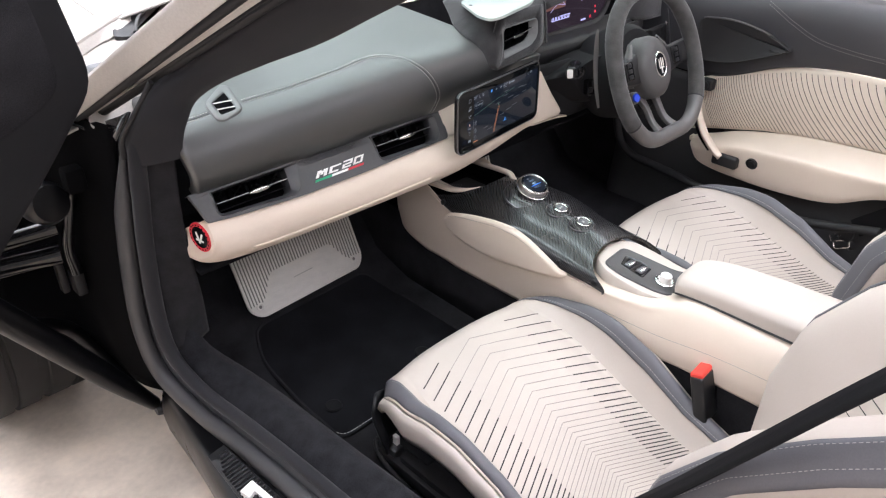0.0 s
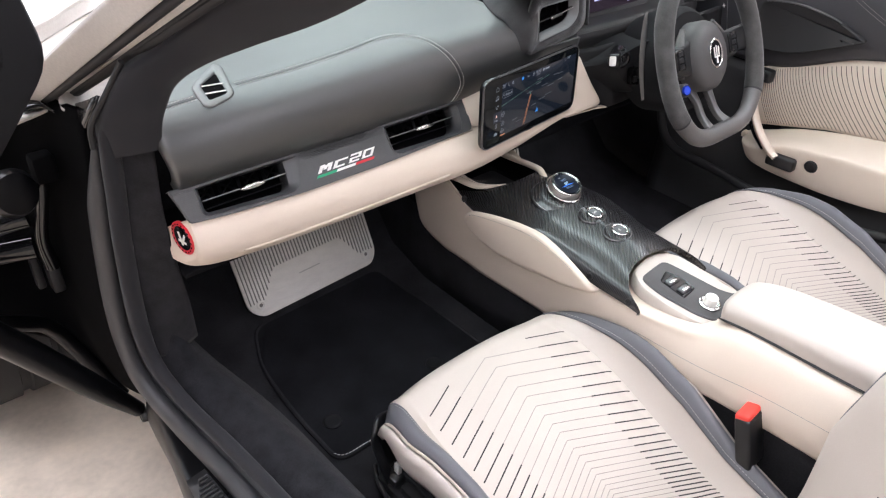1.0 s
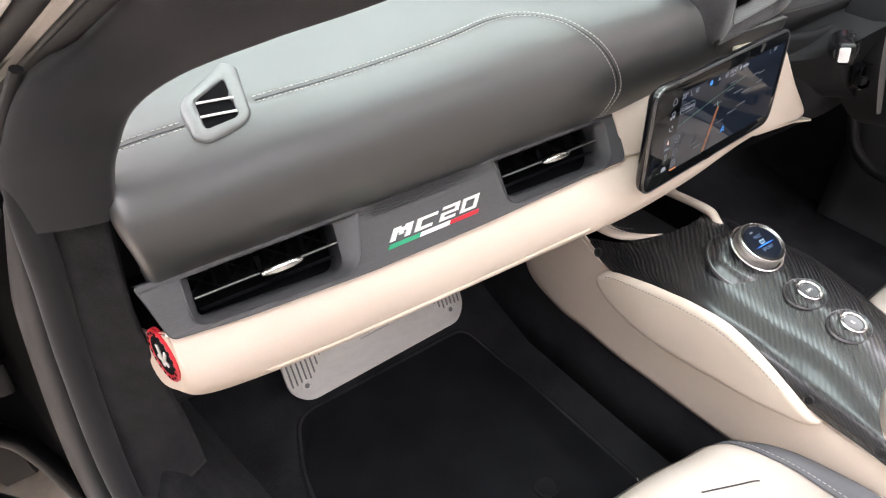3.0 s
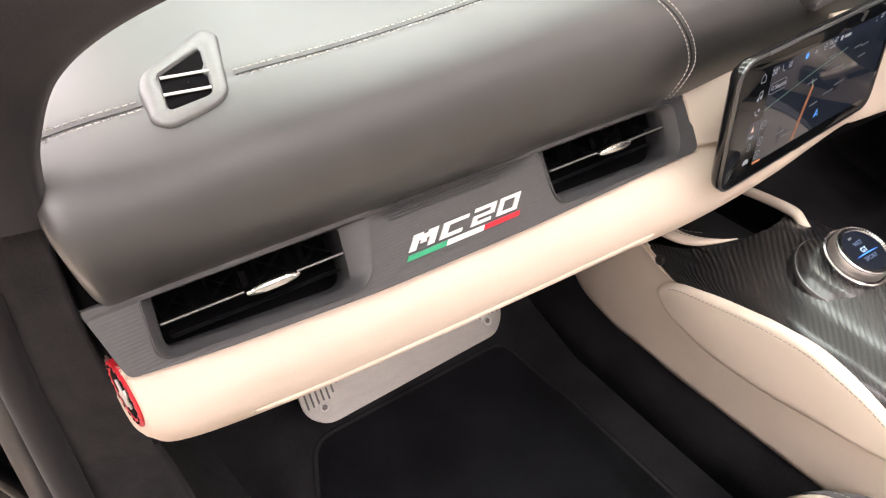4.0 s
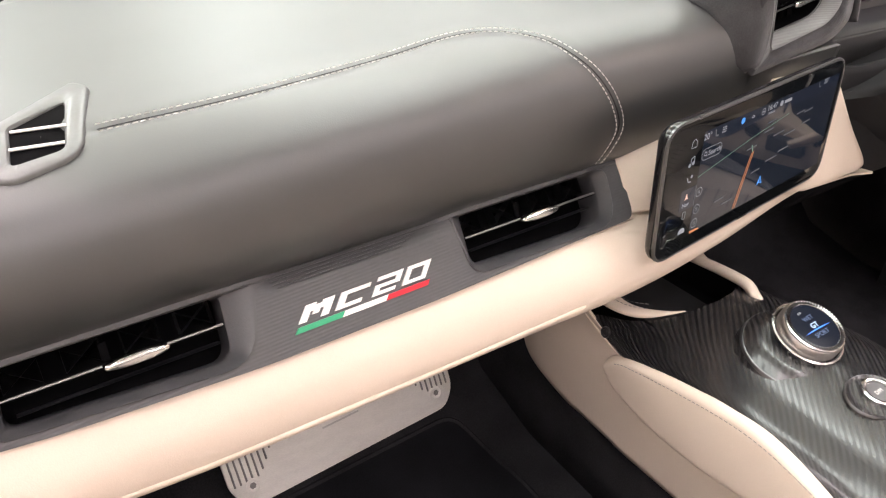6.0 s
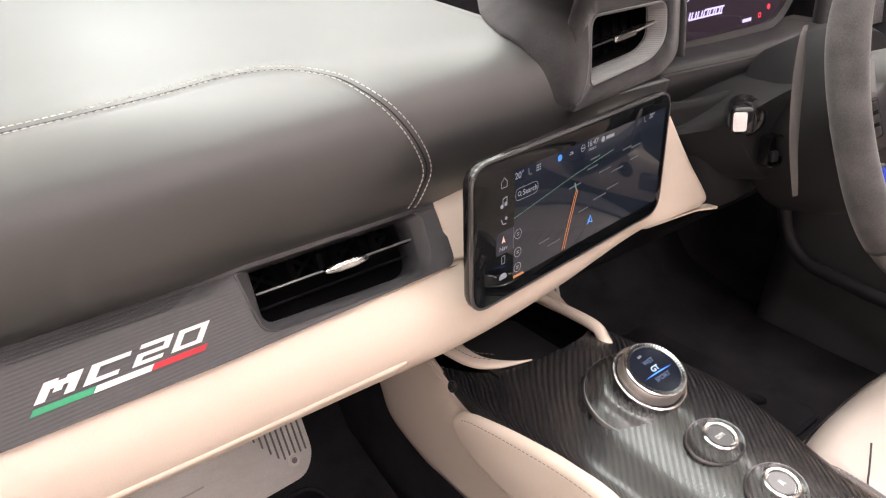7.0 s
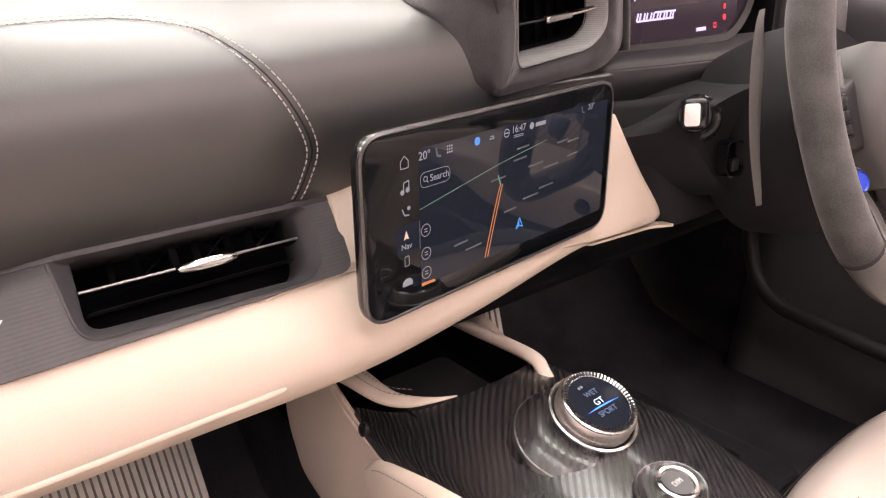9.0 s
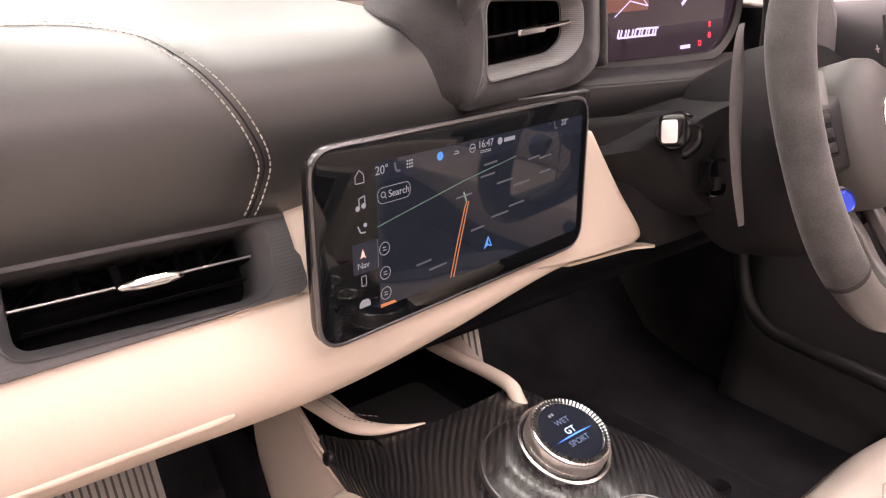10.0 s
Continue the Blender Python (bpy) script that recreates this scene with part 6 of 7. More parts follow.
def edge_swell(a, y):
    """The inner bolster stands out sideways half-way along the cushion; the outer corner draws in at the front."""
    if a < 0:
        return 0.020 * smoothstep(0.05, 0.20, -a) * smoothstep(0.66, 0.775, y)
    return min(1.0, a / 0.17) * float(np.interp(y, [0.16, 0.40, 0.50, 0.60, 0.68, 0.76, 0.80], [0.004, 0.008, 0.017, 0.024, 0.021, 0.008, 0.0]))


def build_seat(name, cx, cy, label, mid=0.0, reach=0.137):
    seat = thing(name, (cx, 0.5 + cy, 0.16), label, "car seat", group="car seats")
    P = lambda a, y, l=0.0: np.array([cx + a + edge_swell(a, y), y + cy, seat_z(a, y)]) + seat_normal(a, y) * l
    rows = []
    for v in np.linspace(0, 1, 80):
        r = []
        for a in np.linspace(-0.202, 0.202, 90):
            y = 0.16 + (seat_front(a) - 0.16) * (1 - (1 - v) ** 1.0)
            r.append((cx + a + edge_swell(a, y), y + cy, seat_z(a, y)))
        rows.append(r)
    cushion = part("cushion", sheet(rows), CREAM_SEAT, seat, "cream leather cushion with raised bolsters", solid=0.01)
    # outer side panels below the edge band
    for sx in (-1, 1):
        part("side_panel", sheet([[(cx + sx * (0.2015 + d) + edge_swell(sx * 0.2, y), y + cy, seat_z(sx * 0.201, y) - h * min(1.0, 0.15 + (seat_front(0.201) - y) / 0.085)) for d, h in ((0, -0.001), (0.004, 0.012), (0.003, 0.035), (-0.006, 0.055))] for y in np.linspace(0.16, seat_front(0.201), 50)]), CREAM_SEAT, seat, "cream side panel", solid=0.008)
        run = np.linspace(0, 1, 80)
        yy = 0.16 + (seat_front(0.1985) - 0.004 - 0.16) * run
        band = [[P(sx * a, 0.16 + (seat_front(a) - 0.004 - 0.16) * f, 0.0028) for a in np.linspace(0.1745, 0.1985, 12)] for f in run]
        b = part("edge_band", sheet(band), PIPING, seat, "slate grey edge band", solid=0.003)
        part("piping", tube([P(sx * 0.1995, y, 0.0012) for y in yy], 0.0030, n=8), CREAM_SEAT, b)
        pts = [P(sx * 0.1785, y, 0.0030) for y in yy]
        part("stitching", stitches(pts, [seat_normal(sx * 0.1785, y) for y in yy], 0.0035, 0.0022, 0.0009, 0.0005), SEATTHREAD, b, "pale stitching")
    part("front_band", sheet([[P(a, seat_front(a) - d, 0.0018) for d in (0.0006, 0.002, 0.004)] for a in np.linspace(-0.19, 0.19, 50)]), CREAM_SEAT, seat)
    part("front_panel", sheet([[(cx + a, seat_front(a) + cy - 0.0005 + d, seat_z(a, seat_front(a)) - h) for h, d in ((-0.001, 0), (0.02, 0.0), (0.05, -0.012), (0.075, -0.03))] for a in np.linspace(-0.202, 0.202, 30)]), BLACK, seat, "black front skirt", solid=0.006)
    # slits in chevrons
    for y0 in chevron_rows():
        for sx in (-1, 1):
            arm = []
            for u in np.linspace(0, 1, 22):
                a = (reach + (0.013 if sx < 0 else 0.005)) * u
                y = y0 - (0.063 if sx < 0 else 0.060) * u
                arm.append((mid + sx * a, y))
            if arm[-1][1] < 0.19:
                continue
            ok = [(a, y) for a, y in arm if y < seat_front(a) - 0.02]
            if len(ok) < 6:
                continue
            pts = [P(a, y) for a, y in ok]
            nr = [seat_normal(a, y) for a, y in ok]
            n = len(pts)
            cut = max(2, n - 10)
            if n - cut >= 3:
                part("slit", ribbon(pts[cut:], nr[cut:], 0.0021, 0.0005), SLIT, cushion)
            if cut >= 2 and y0 < 0.745:
                part("pale_slit", ribbon(pts[:cut + 1], nr[:cut + 1], 0.0013, 0.0004), FAINT, cushion)
    # backrest
    o = Vector((cx, 0.285 + cy, 0.195))
    up, fw = Vector((0, -0.49, 0.872)), Vector((0, 0.872, 0.49))

    def back(a, h, l=0.0):
        u = abs(a)
        f = float(np.interp(h, [0, 0.1, 0.2, 0.3, 0.4, 0.5, 0.7], [0.01, 0.055, 0.11, 0.138, 0.13, 0.10, 0.02])) * smoothstep(0.07, 0.170, u)
        e = max(0, u - 0.185) / 0.035
        f -= 0.055 * (1 - math.sqrt(max(0, 1 - min(1, e) ** 2)))
        f += 0.012 * math.cos(min(1, u / 0.12) * math.pi / 2)
        return o + Vector((a * (1.0 + 0.06 * math.sin(h * 3)), 0, 0)) + up * h + fw * (f + l)
    rest = part("backrest", sheet([[back(a, h) for a in np.linspace(-0.22, 0.22, 60)] for h in np.linspace(-0.03, 0.72, 50)]), CREAM_SEAT, seat, "cream leather backrest", solid=0.05)
    for sx in (-1, 1):
        bb = part("edge_band", sheet([[back(sx * a, h, 0.002) for a in (0.197, 0.201, 0.210, 0.2165, 0.2185)] for h in np.linspace(0.0, 0.70, 40)]), PIPING, seat, "slate grey edge band", solid=0.003)
        part("stitching", stitches([back(sx * 0.2015, h, 0.0026) for h in np.linspace(0.0, 0.70, 60)], [tuple(fw)] * 60, 0.0035, 0.0022, 0.0009, 0.0005), SEATTHREAD, bb, "pale stitching")
        part("stitching", stitches([back(sx * 0.214, h, 0.0026) for h in np.linspace(0.0, 0.70, 60)], [tuple(fw)] * 60, 0.0035, 0.0022, 0.0009, 0.0005), SEATTHREAD, bb, "pale stitching")
    for h0 in np.arange(0.03, 0.65, 0.0210):
        for sx in (-1, 1):
            pts = [back(sx * a, h0 + 0.05 * (0.11 - a) / 0.11, 0.0006) for a in np.linspace(0.05, 0.105, 8)]
            part("slit", ribbon(pts, [tuple(fw)] * 8, 0.0021, 0.0), SLIT, rest)
    # shell and runner
    part("shell", box((cx, 0.44 + cy, 0.180), (0.38, 0.56, 0.03), 0.015), BLACK, seat, "black seat base")
    for sx in (-1, 1):
        rail = part("runner", box((cx + sx * 0.18, 0.48 + cy, 0.170), (0.035, 0.56, 0.025), 0.004), BLACK, seat, "black seat runner")
        part("bracket", box((cx + sx * 0.18, 0.735 + cy, 0.187), (0.022, 0.030, 0.02), 0.003), DARKMETAL, rail, "metal runner bracket")
    return seat


build_seat("passenger_seat", -0.318, 0.0, "cream leather bucket seat with grey edging and dark chevron slits", 0.009)
build_seat("driver_seat", 0.358, 0.024, "cream leather bucket seat behind the steering wheel", 0.0, 0.149)

# loose clips under the seat edge
motor = thing("seat_adjuster", (-0.50, 0.72, 0.18), "black seat adjuster with metal clips on the runner", "seat adjuster")
part("body", box((-0.475, 0.70, 0.185), (0.03, 0.08, 0.03), 0.006), BLACK, motor)
part("clip", box((-0.492, 0.735, 0.20), (0.008, 0.012, 0.030), 0.002, Matrix.Identity(4)), ALU, motor, "pale metal clip")
part("cable", tube([(-0.48, 0.74, 0.19), (-0.50, 0.78, 0.18), (-0.52, 0.74, 0.172), (-0.53, 0.66, 0.172)], 0.004, n=8, steps=20), BLACKRUBBER, motor)

# seat belt hanging beside the passenger seat
belt = thing("seat_belt", (-0.52, 0.2, 0.2), "black woven seat belt strap beside the seat", "seat belt")
BELT = mat("belt_webbing", (0.008, 0.008, 0.009), rough=0.65, var=0.1, bump=0.6, bscale=700, stretch=(1, 1, 0.3), spec=0.15)
bp = spline([(-0.555, 0.46, 0.17), (-0.555, 0.37, 0.32), (-0.555, 0.30, 0.435), (-0.555, 0.232, 0.545), (-0.555, 0.15, 0.685), (-0.555, 0.09, 0.787), (-0.555, -0.10, 1.10)], 40)
bd = Vector((0.906, 0.361, 0.214)).normalized()
part("strap", sheet([[Vector(p) + bd * w for w in (-0.010, -0.002, 0.006, 0.014)] for p in bp]), BELT, belt, solid=0.0014)
part("anchor", box((-0.557, 0.47, 0.165), (0.012, 0.04, 0.03), 0.003), DARKMETAL, belt, "metal anchor plate")
# latch plate on the driver's side
latch = thing("seat_belt_latch", (0.60, 0.44, 0.30), "metal seat belt latch plate beside the driver seat", "seat belt latch")
part("tongue", rings([(rrect(0.030, 0.018, 0.003), 0), (rrect(0.030, 0.018, 0.003), 0.002), (rrect(0.022, 0.009, 0.002), 0.002), (rrect(0.022, 0.009, 0.002), 0)], basis((0.615, 0.445, 0.285), (0.9, -0.35, 0), (0.2, 0.5, 0.8)), cap=False), CHROME, latch, smooth=False)
part("grip", box((0.645, 0.430, 0.290), (0.03, 0.03, 0.035), 0.006), BLACK, latch)
part("strap", tube([(0.66, 0.42, 0.30), (0.665, 0.30, 0.42), (0.665, 0.1, 0.7)], 0.022, n=8, steps=12, flat=0.05, side=(1, 0, 0)), BELT, latch)


# ---- footwell ----
single("cabin_floor", sheet([[(x, y, z) for y, z in ((0.0, 0.150), (0.6, 0.150), (0.95, 0.150), (1.15, 0.155), (1.27, 0.19), (1.40, 0.34), (1.46, 0.52), (1.48, 0.70))] for x in np.linspace(-0.66, 0.70, 14)]), CARPET, "black carpeted cabin floor rising to the bulkhead", "carpet", kind="structure", solid=0.02)

# floor mat in the passenger footwell
mat_outline = round_poly([(-0.535, 0.838), (-0.535, 0.965), (-0.520, 1.120), (-0.480, 1.215), (-0.165, 1.225), (-0.145, 1.10), (-0.145, 0.838)], [0.03, 0.05, 0.06, 0.03, 0.03, 0.03, 0.03], 6)
fm = thing("floor_mat", (-0.34, 1.0, 0.151), "black pile floor mat with stitched edge lying in the footwell", "floor mat")


def mat_rows(poly, z):
    return [(p.x, p.y, z + max(0, p.y - 1.15) * 0.28) for p in poly]


bm = sheet([mat_rows(inset(mat_outline, d), z) for d, z in ((0, 0.152), (0, 0.157), (0.003, 0.1595), (0.007, 0.158))], close_v=True)
part("binding", bm, CARPET, fm, "black bound edge")
bm = bmesh.new()
bm.faces.new([bm.verts.new(p) for p in mat_rows(inset(mat_outline, 0.006), 0.158)])
bmesh.ops.triangulate(bm, faces=bm.faces[:])
part("mat_surface", bm, MAT_PILE, fm, "black pile")
edge = [Vector(p) for p in mat_rows(inset(mat_outline, 0.004), 0.1597)]
rear = [p for p in edge if p.y < 0.86]
rear.sort(key=lambda p: p.x)
part("stitching", stitches(rear, [(0, 0, 1)] * len(rear), 0.0045, 0.0022, 0.0016, 0.0006), THREAD, fm, "pale stitched edge")
for cx, cy in ((-0.492, 0.918), (-0.26, 0.918)):
    part("fixing_clip", lathe([(0.017, 0.0), (0.017, 0.003), (0.014, 0.0045), (0.010, 0.003), (0.0001, 0.0035)], Matrix.Translation((cx, cy, 0.158)), 24), CLIP, fm, "round black fixing clip")

# driver's mat; its lighter carpet colour stands in for more light in this footwell
dm = thing("floor_mat", (0.36, 1.0, 0.151), "black pile floor mat in the driver footwell", "floor mat")
dpoly = round_poly([(0.14, 0.885), (0.14, 1.20), (0.475, 1.20), (0.494, 0.888)], 0.022, 5)
part("binding", sheet([mat_rows(inset(dpoly, d), z) for d, z in ((0, 0.152), (0, 0.157), (0.003, 0.1595), (0.007, 0.158))], close_v=True), CARPET, dm)
bm = bmesh.new()
bm.faces.new([bm.verts.new(p) for p in mat_rows(inset(dpoly, 0.006), 0.158)])
bmesh.ops.triangulate(bm, faces=bm.faces[:])
part("mat_surface", bm, CARPET, dm)
part("fixing_clip", lathe([(0.017, 0.0), (0.017, 0.003), (0.014, 0.0045), (0.010, 0.003), (0.0001, 0.0035)], Matrix.Translation((0.440, 0.966, 0.158)), 24), CLIP, dm, "round black fixing clip")

# ribbed metal foot plate
PM0 = Vector((-0.325, 1.252, 0.200))
PX = Vector((0.995, 0.06, 0.0)).normalized()
PY = Vector((0.0, 0.42, 0.90)).normalized()
FM = basis(PM0, PX, PY)
if (FM.to_3x3() @ Vector((0, 0, 1))).y > 0:
    FM = basis(PM0, -PX, PY)
foot = thing("foot_plate", tuple(PM0), "ribbed brushed aluminium foot plate fixed in the footwell", "foot plate")
fp = round_poly([(-0.155, 0.23), (-0.155, 0.0), (-0.130, -0.024), (0.150, -0.024), (0.168, 0.0), (0.168, 0.23)], [0.01, 0.02, 0.03, 0.03, 0.02, 0.01], 6)
part("plate", plate(fp, 0.005, FM @ Matrix.Translation((0, 0, 0.02)), 0.0015), ALU, foot, "brushed aluminium plate")
GROOVE = mat("groove_rubber", (0.22, 0.21, 0.20), rough=0.6)
for i in range(42):
    x = -0.148 + i * 0.0075
    lo = 0.008 + 0.054 * smoothstep(-0.122, -0.070, x) * smoothstep(0.132, 0.082, x)
    part("rib", box((x, (lo + 0.22) / 2, 0.0255), (0.0024, 0.22 - lo, 0.0022), 0.0008, FM, 1), GROOVE, foot)
for x, y in ((-0.128, 0.002), (0.140, 0.002)):
    sc = part("screw", lathe([(0.0095, 0.024), (0.0095, 0.0266), (0.0072, 0.0275), (0.0055, 0.0262), (0.0001, 0.0262)], FM @ Matrix.Translation((x, y, 0)), 20), ALU, foot, "round screw head")
    part("socket", lathe([(0.0042, 0.0264), (0.0001, 0.0265)], FM @ Matrix.Translation((x, y, 0)), 6, cap=False), GROOVE, sc)
part("engraved_mark", box((0.0, 0.028, 0.0252), (0.052, 0.0022, 0.0004), 0, FM), mat("faint_engraving", (0.52, 0.50, 0.475), rough=0.5), foot, "faint engraved bar", smooth=False)
# driver's rest plate beyond the console
rest = thing("foot_rest", (0.17, 1.2, 0.35), "ribbed metal foot rest in the driver footwell", "foot rest")
RMm = basis((0.136, 1.110, 0.360), (0.95, -0.25, 0), (0.17, 0.37, 0.91))
part("plate", plate(rrect(0.034, 0.20, 0.006), 0.004, RMm, 0.001), ALU, rest)
for i in range(4):
    part("rib", box((-0.0105 + 0.007 * i, 0, 0.0045), (0.0025, 0.19, 0.002), 0.0008, RMm, 1), GROOVE, rest)

# ---- left door opening ----
opening = thing("door_opening", (-0.70, 0.8, 0.2), "dark lined door opening with grey rubber seal and black sill", "door opening", kind="structure")
# inner side lining from the pillar foot down to the sill
part("kick_lining", loft([
    [(-0.703, 1.072, 0.735), (-0.715, 1.085, 0.55), (-0.720, 1.09, 0.42), (-0.712, 1.07, 0.31), (-0.700, 0.96, 0.275), (-0.695, 0.75, 0.292), (-0.695, 0.45, 0.315), (-0.695, 0.0, 0.33)],
    [(-0.670, 1.040, 0.735), (-0.680, 1.050, 0.55), (-0.684, 1.06, 0.42), (-0.676, 1.04, 0.33), (-0.660, 0.94, 0.300), (-0.655, 0.74, 0.318), (-0.650, 0.45, 0.335), (-0.650, 0.0, 0.35)],
    [(-0.655, 1.055, 0.735), (-0.660, 1.080, 0.55), (-0.660, 1.10, 0.42), (-0.645, 1.08, 0.31), (-0.622, 0.95, 0.290), (-0.616, 0.74, 0.305), (-0.612, 0.45, 0.325), (-0.612, 0.0, 0.34)],
    [(-0.655, 1.250, 0.70), (-0.655, 1.26, 0.55), (-0.650, 1.27, 0.42), (-0.620, 1.22, 0.25), (-0.575, 0.97, 0.215), (-0.570, 0.74, 0.22), (-0.570, 0.45, 0.23), (-0.570, 0.0, 0.24)],
    [(-0.655, 1.450, 0.70), (-0.655, 1.46, 0.55), (-0.640, 1.45, 0.42), (-0.590, 1.30, 0.19), (-0.548, 0.98, 0.150), (-0.548, 0.74, 0.150), (-0.548, 0.45, 0.15), (-0.548, 0.0, 0.15)],
], 60, 70), CARPET_SIDE, opening, "black lined sill and kick panel", solid=0.01)
seal_path = spline([(-0.722, 1.058, 0.705), (-0.733, 1.078, 0.60), (-0.741, 1.095, 0.47), (-0.743, 1.098, 0.37), (-0.737, 1.075, 0.29), (-0.722, 0.98, 0.252), (-0.716, 0.86, 0.262), (-0.716, 0.72, 0.282), (-0.718, 0.50, 0.305), (-0.72, 0.2, 0.32), (-0.72, -0.2, 0.33)], 90)
part("seal", tube(seal_path, [0.017 * min(1.0, 0.25 + 0.09 * i) for i in range(90)], n=16, flat=0.8), RUBBER, opening, "grey rubber door seal")
part("seal_lip", tube([p + np.array([0.022, 0.0, 0.004]) for p in seal_path], [0.011 * min(1.0, 0.25 + 0.09 * i) for i in range(90)], n=12), RUBBER, opening, "grey inner seal lip")
# sill
part("sill", loft([
    [(-0.725, 1.14, 0.10), (-0.732, 1.13, 0.16), (-0.730, 1.11, 0.22), (-0.715, 1.10, 0.25)],
    [(-0.738, 1.00, 0.10), (-0.748, 1.00, 0.18), (-0.742, 1.00, 0.225), (-0.715, 0.99, 0.245)],
    [(-0.758, 0.85, 0.10), (-0.774, 0.85, 0.20), (-0.764, 0.85, 0.245), (-0.715, 0.85, 0.258)],
    [(-0.790, 0.60, 0.10), (-0.808, 0.60, 0.21), (-0.796, 0.60, 0.265), (-0.715, 0.60, 0.285)],
    [(-0.830, 0.00, 0.10), (-0.850, 0.00, 0.22), (-0.830, 0.00, 0.285), (-0.72, 0.00, 0.31)],
], 50, 24), WELL, opening, "black sill", solid=0.006)
tread = part("tread_plate", sheet([[(x, y, 0.2605 + 0.09 * (0.86 - y) + 0.35 * (x + 0.765) * 0.4) for x in (-0.766 - (0.86 - y) * 0.10, -0.735)] for y in np.linspace(0.875, 0.40, 24)]), TREAD, opening, "black tread plate with ribs", solid=0.003)
for k in range(26):
    y = 0.860 - 0.0085 * k
    x0 = -0.763 - (0.86 - y) * 0.10 + (0.012 if k < 4 else 0) * (4 - k) / 4
    z = 0.2605 + 0.09 * (0.86 - y)
    part("rib", tube([(x0, y, z + 0.35 * (x0 + 0.765) * 0.4 + 0.002), (-0.738, y, z + 0.35 * 0.027 * 0.4 + 0.002)], 0.0022, n=6), BLACK, tread)
mark = round_poly([(-0.772, 0.762), (-0.748, 0.768), (-0.742, 0.700), (-0.752, 0.700), (-0.756, 0.748), (-0.768, 0.742)], 0.002, 3)
part("sill_mark", rings([(mark, 0.270), (mark, 0.2795)], Matrix.Identity(4)), WHITE, tread, "white plain mark")

# windscreen pillar: body-coloured outside, black seals, suede lining inside
pillar = thing("windscreen_pillar", (-0.70, 1.1, 0.72), "raked windscreen pillar, cream outside and charcoal lined inside", "windscreen pillar", kind="structure")
O0, O1 = np.array([-0.747, 1.15, 0.739]), np.array([-0.475, 0.25, 1.313])
I0, I1 = np.array([-0.627, 1.10, 0.753]), np.array([-0.500, 0.25, 1.121])


def rail_point(f, k, bulge=0.0):
    """f along the pillar from its foot, k across from the outer edge (0) to the inner edge (1)."""
    a, b = O0 + (O1 - O0) * f, I0 + (I1 - I0) * f
    n = np.array([-0.35, -0.65, 0.65])
    return a + (b - a) * k + n * bulge


fs = np.linspace(-0.02, 1, 30)
E_KEYS = [(-0.664, 0.988, 0.706), (-0.661, 0.976, 0.742), (-0.655, 0.968, 0.766), (-0.640, 0.960, 0.794), (-0.614, 0.930, 0.821), (-0.577, 0.872, 0.852), (-0.530, 0.800, 0.888), (-0.488, 0.660, 0.965), (-0.440, 0.250, 1.160)]
A_KEYS = [(-0.722, 1.031, 0.693), (-0.725, 1.022, 0.738), (-0.718, 1.004, 0.775), (-0.698, 0.979, 0.818)] + [tuple(rail_point(f, 0.33)) for f in (0.22, 0.30, 0.40, 0.60, 1.0)]
lining = []
for a, e, d in zip(A_KEYS, E_KEYS, (0.012, 0.016, 0.020, 0.024, 0.022, 0.018, 0.016, 0.014, 0.012)):
    a, e = np.array(a), np.array(e)
    n = np.array([-0.30, -0.85, 0.30])
    q = lambda k, b: a + (e - a) * k + n * b
    lining.append([q(-0.02, -0.008), q(0.03, 0.0), q(0.14, d * 0.62), q(0.34, d * 0.98), q(0.58, d), q(0.80, d * 0.72), q(0.94, d * 0.30), q(1.0, 0.0), e + np.array([0.004, 0.010, -0.004])])
part("lining", loft(lining, 90, 44), LINING, pillar, "charcoal pillar lining")
part("inner_post", tube([(-0.694, 0.972, 0.830), (-0.702, 0.981, 0.812), (-0.716, 0.999, 0.780), (-0.731, 1.018, 0.745), (-0.733, 1.024, 0.715)], 0.0048, n=10, steps=24, flat=0.8), BLACKRUBBER, pillar, "black quarter window post")
part("lower_lining", tube([(-0.698, 1.000, 0.775), (-0.712, 1.020, 0.730), (-0.716, 1.042, 0.63), (-0.720, 1.054, 0.55), (-0.723, 1.064, 0.42), (-0.719, 1.050, 0.335), (-0.705, 0.985, 0.288), (-0.694, 0.86, 0.288), (-0.692, 0.72, 0.306), (-0.692, 0.5, 0.326), (-0.692, 0.2, 0.343)], [0.006, 0.012, 0.013, 0.013, 0.013, 0.012, 0.011, 0.011, 0.010, 0.010, 0.010], n=20, steps=90), LINING, pillar, "charcoal lining beside the door seal")
part("kick_lining", loft([
    [(-0.716, 1.040, 0.715), (-0.692, 1.016, 0.716), (-0.668, 1.003, 0.712)],
    [(-0.718, 1.054, 0.60), (-0.694, 1.032, 0.60), (-0.668, 1.018, 0.60)],
    [(-0.722, 1.066, 0.50), (-0.692, 1.046, 0.50), (-0.658, 1.034, 0.50)],
    [(-0.720, 1.072, 0.42), (-0.688, 1.056, 0.42), (-0.645, 1.055, 0.42)],
    [(-0.714, 1.070, 0.33), (-0.682, 1.056, 0.33), (-0.636, 1.075, 0.33)],
], 40, 16), KICK, pillar, "charcoal suede kick panel", solid=0.004)
part("seal", tube([rail_point(f, 0.285, 0.002) for f in fs], 0.0075, n=10, flat=0.8), BLACKRUBBER, pillar, "black rubber seal")
part("seal", tube([rail_point(f, 0.235, 0.003) for f in fs], 0.0035, n=10), BLACK, pillar, "black rubber seal")
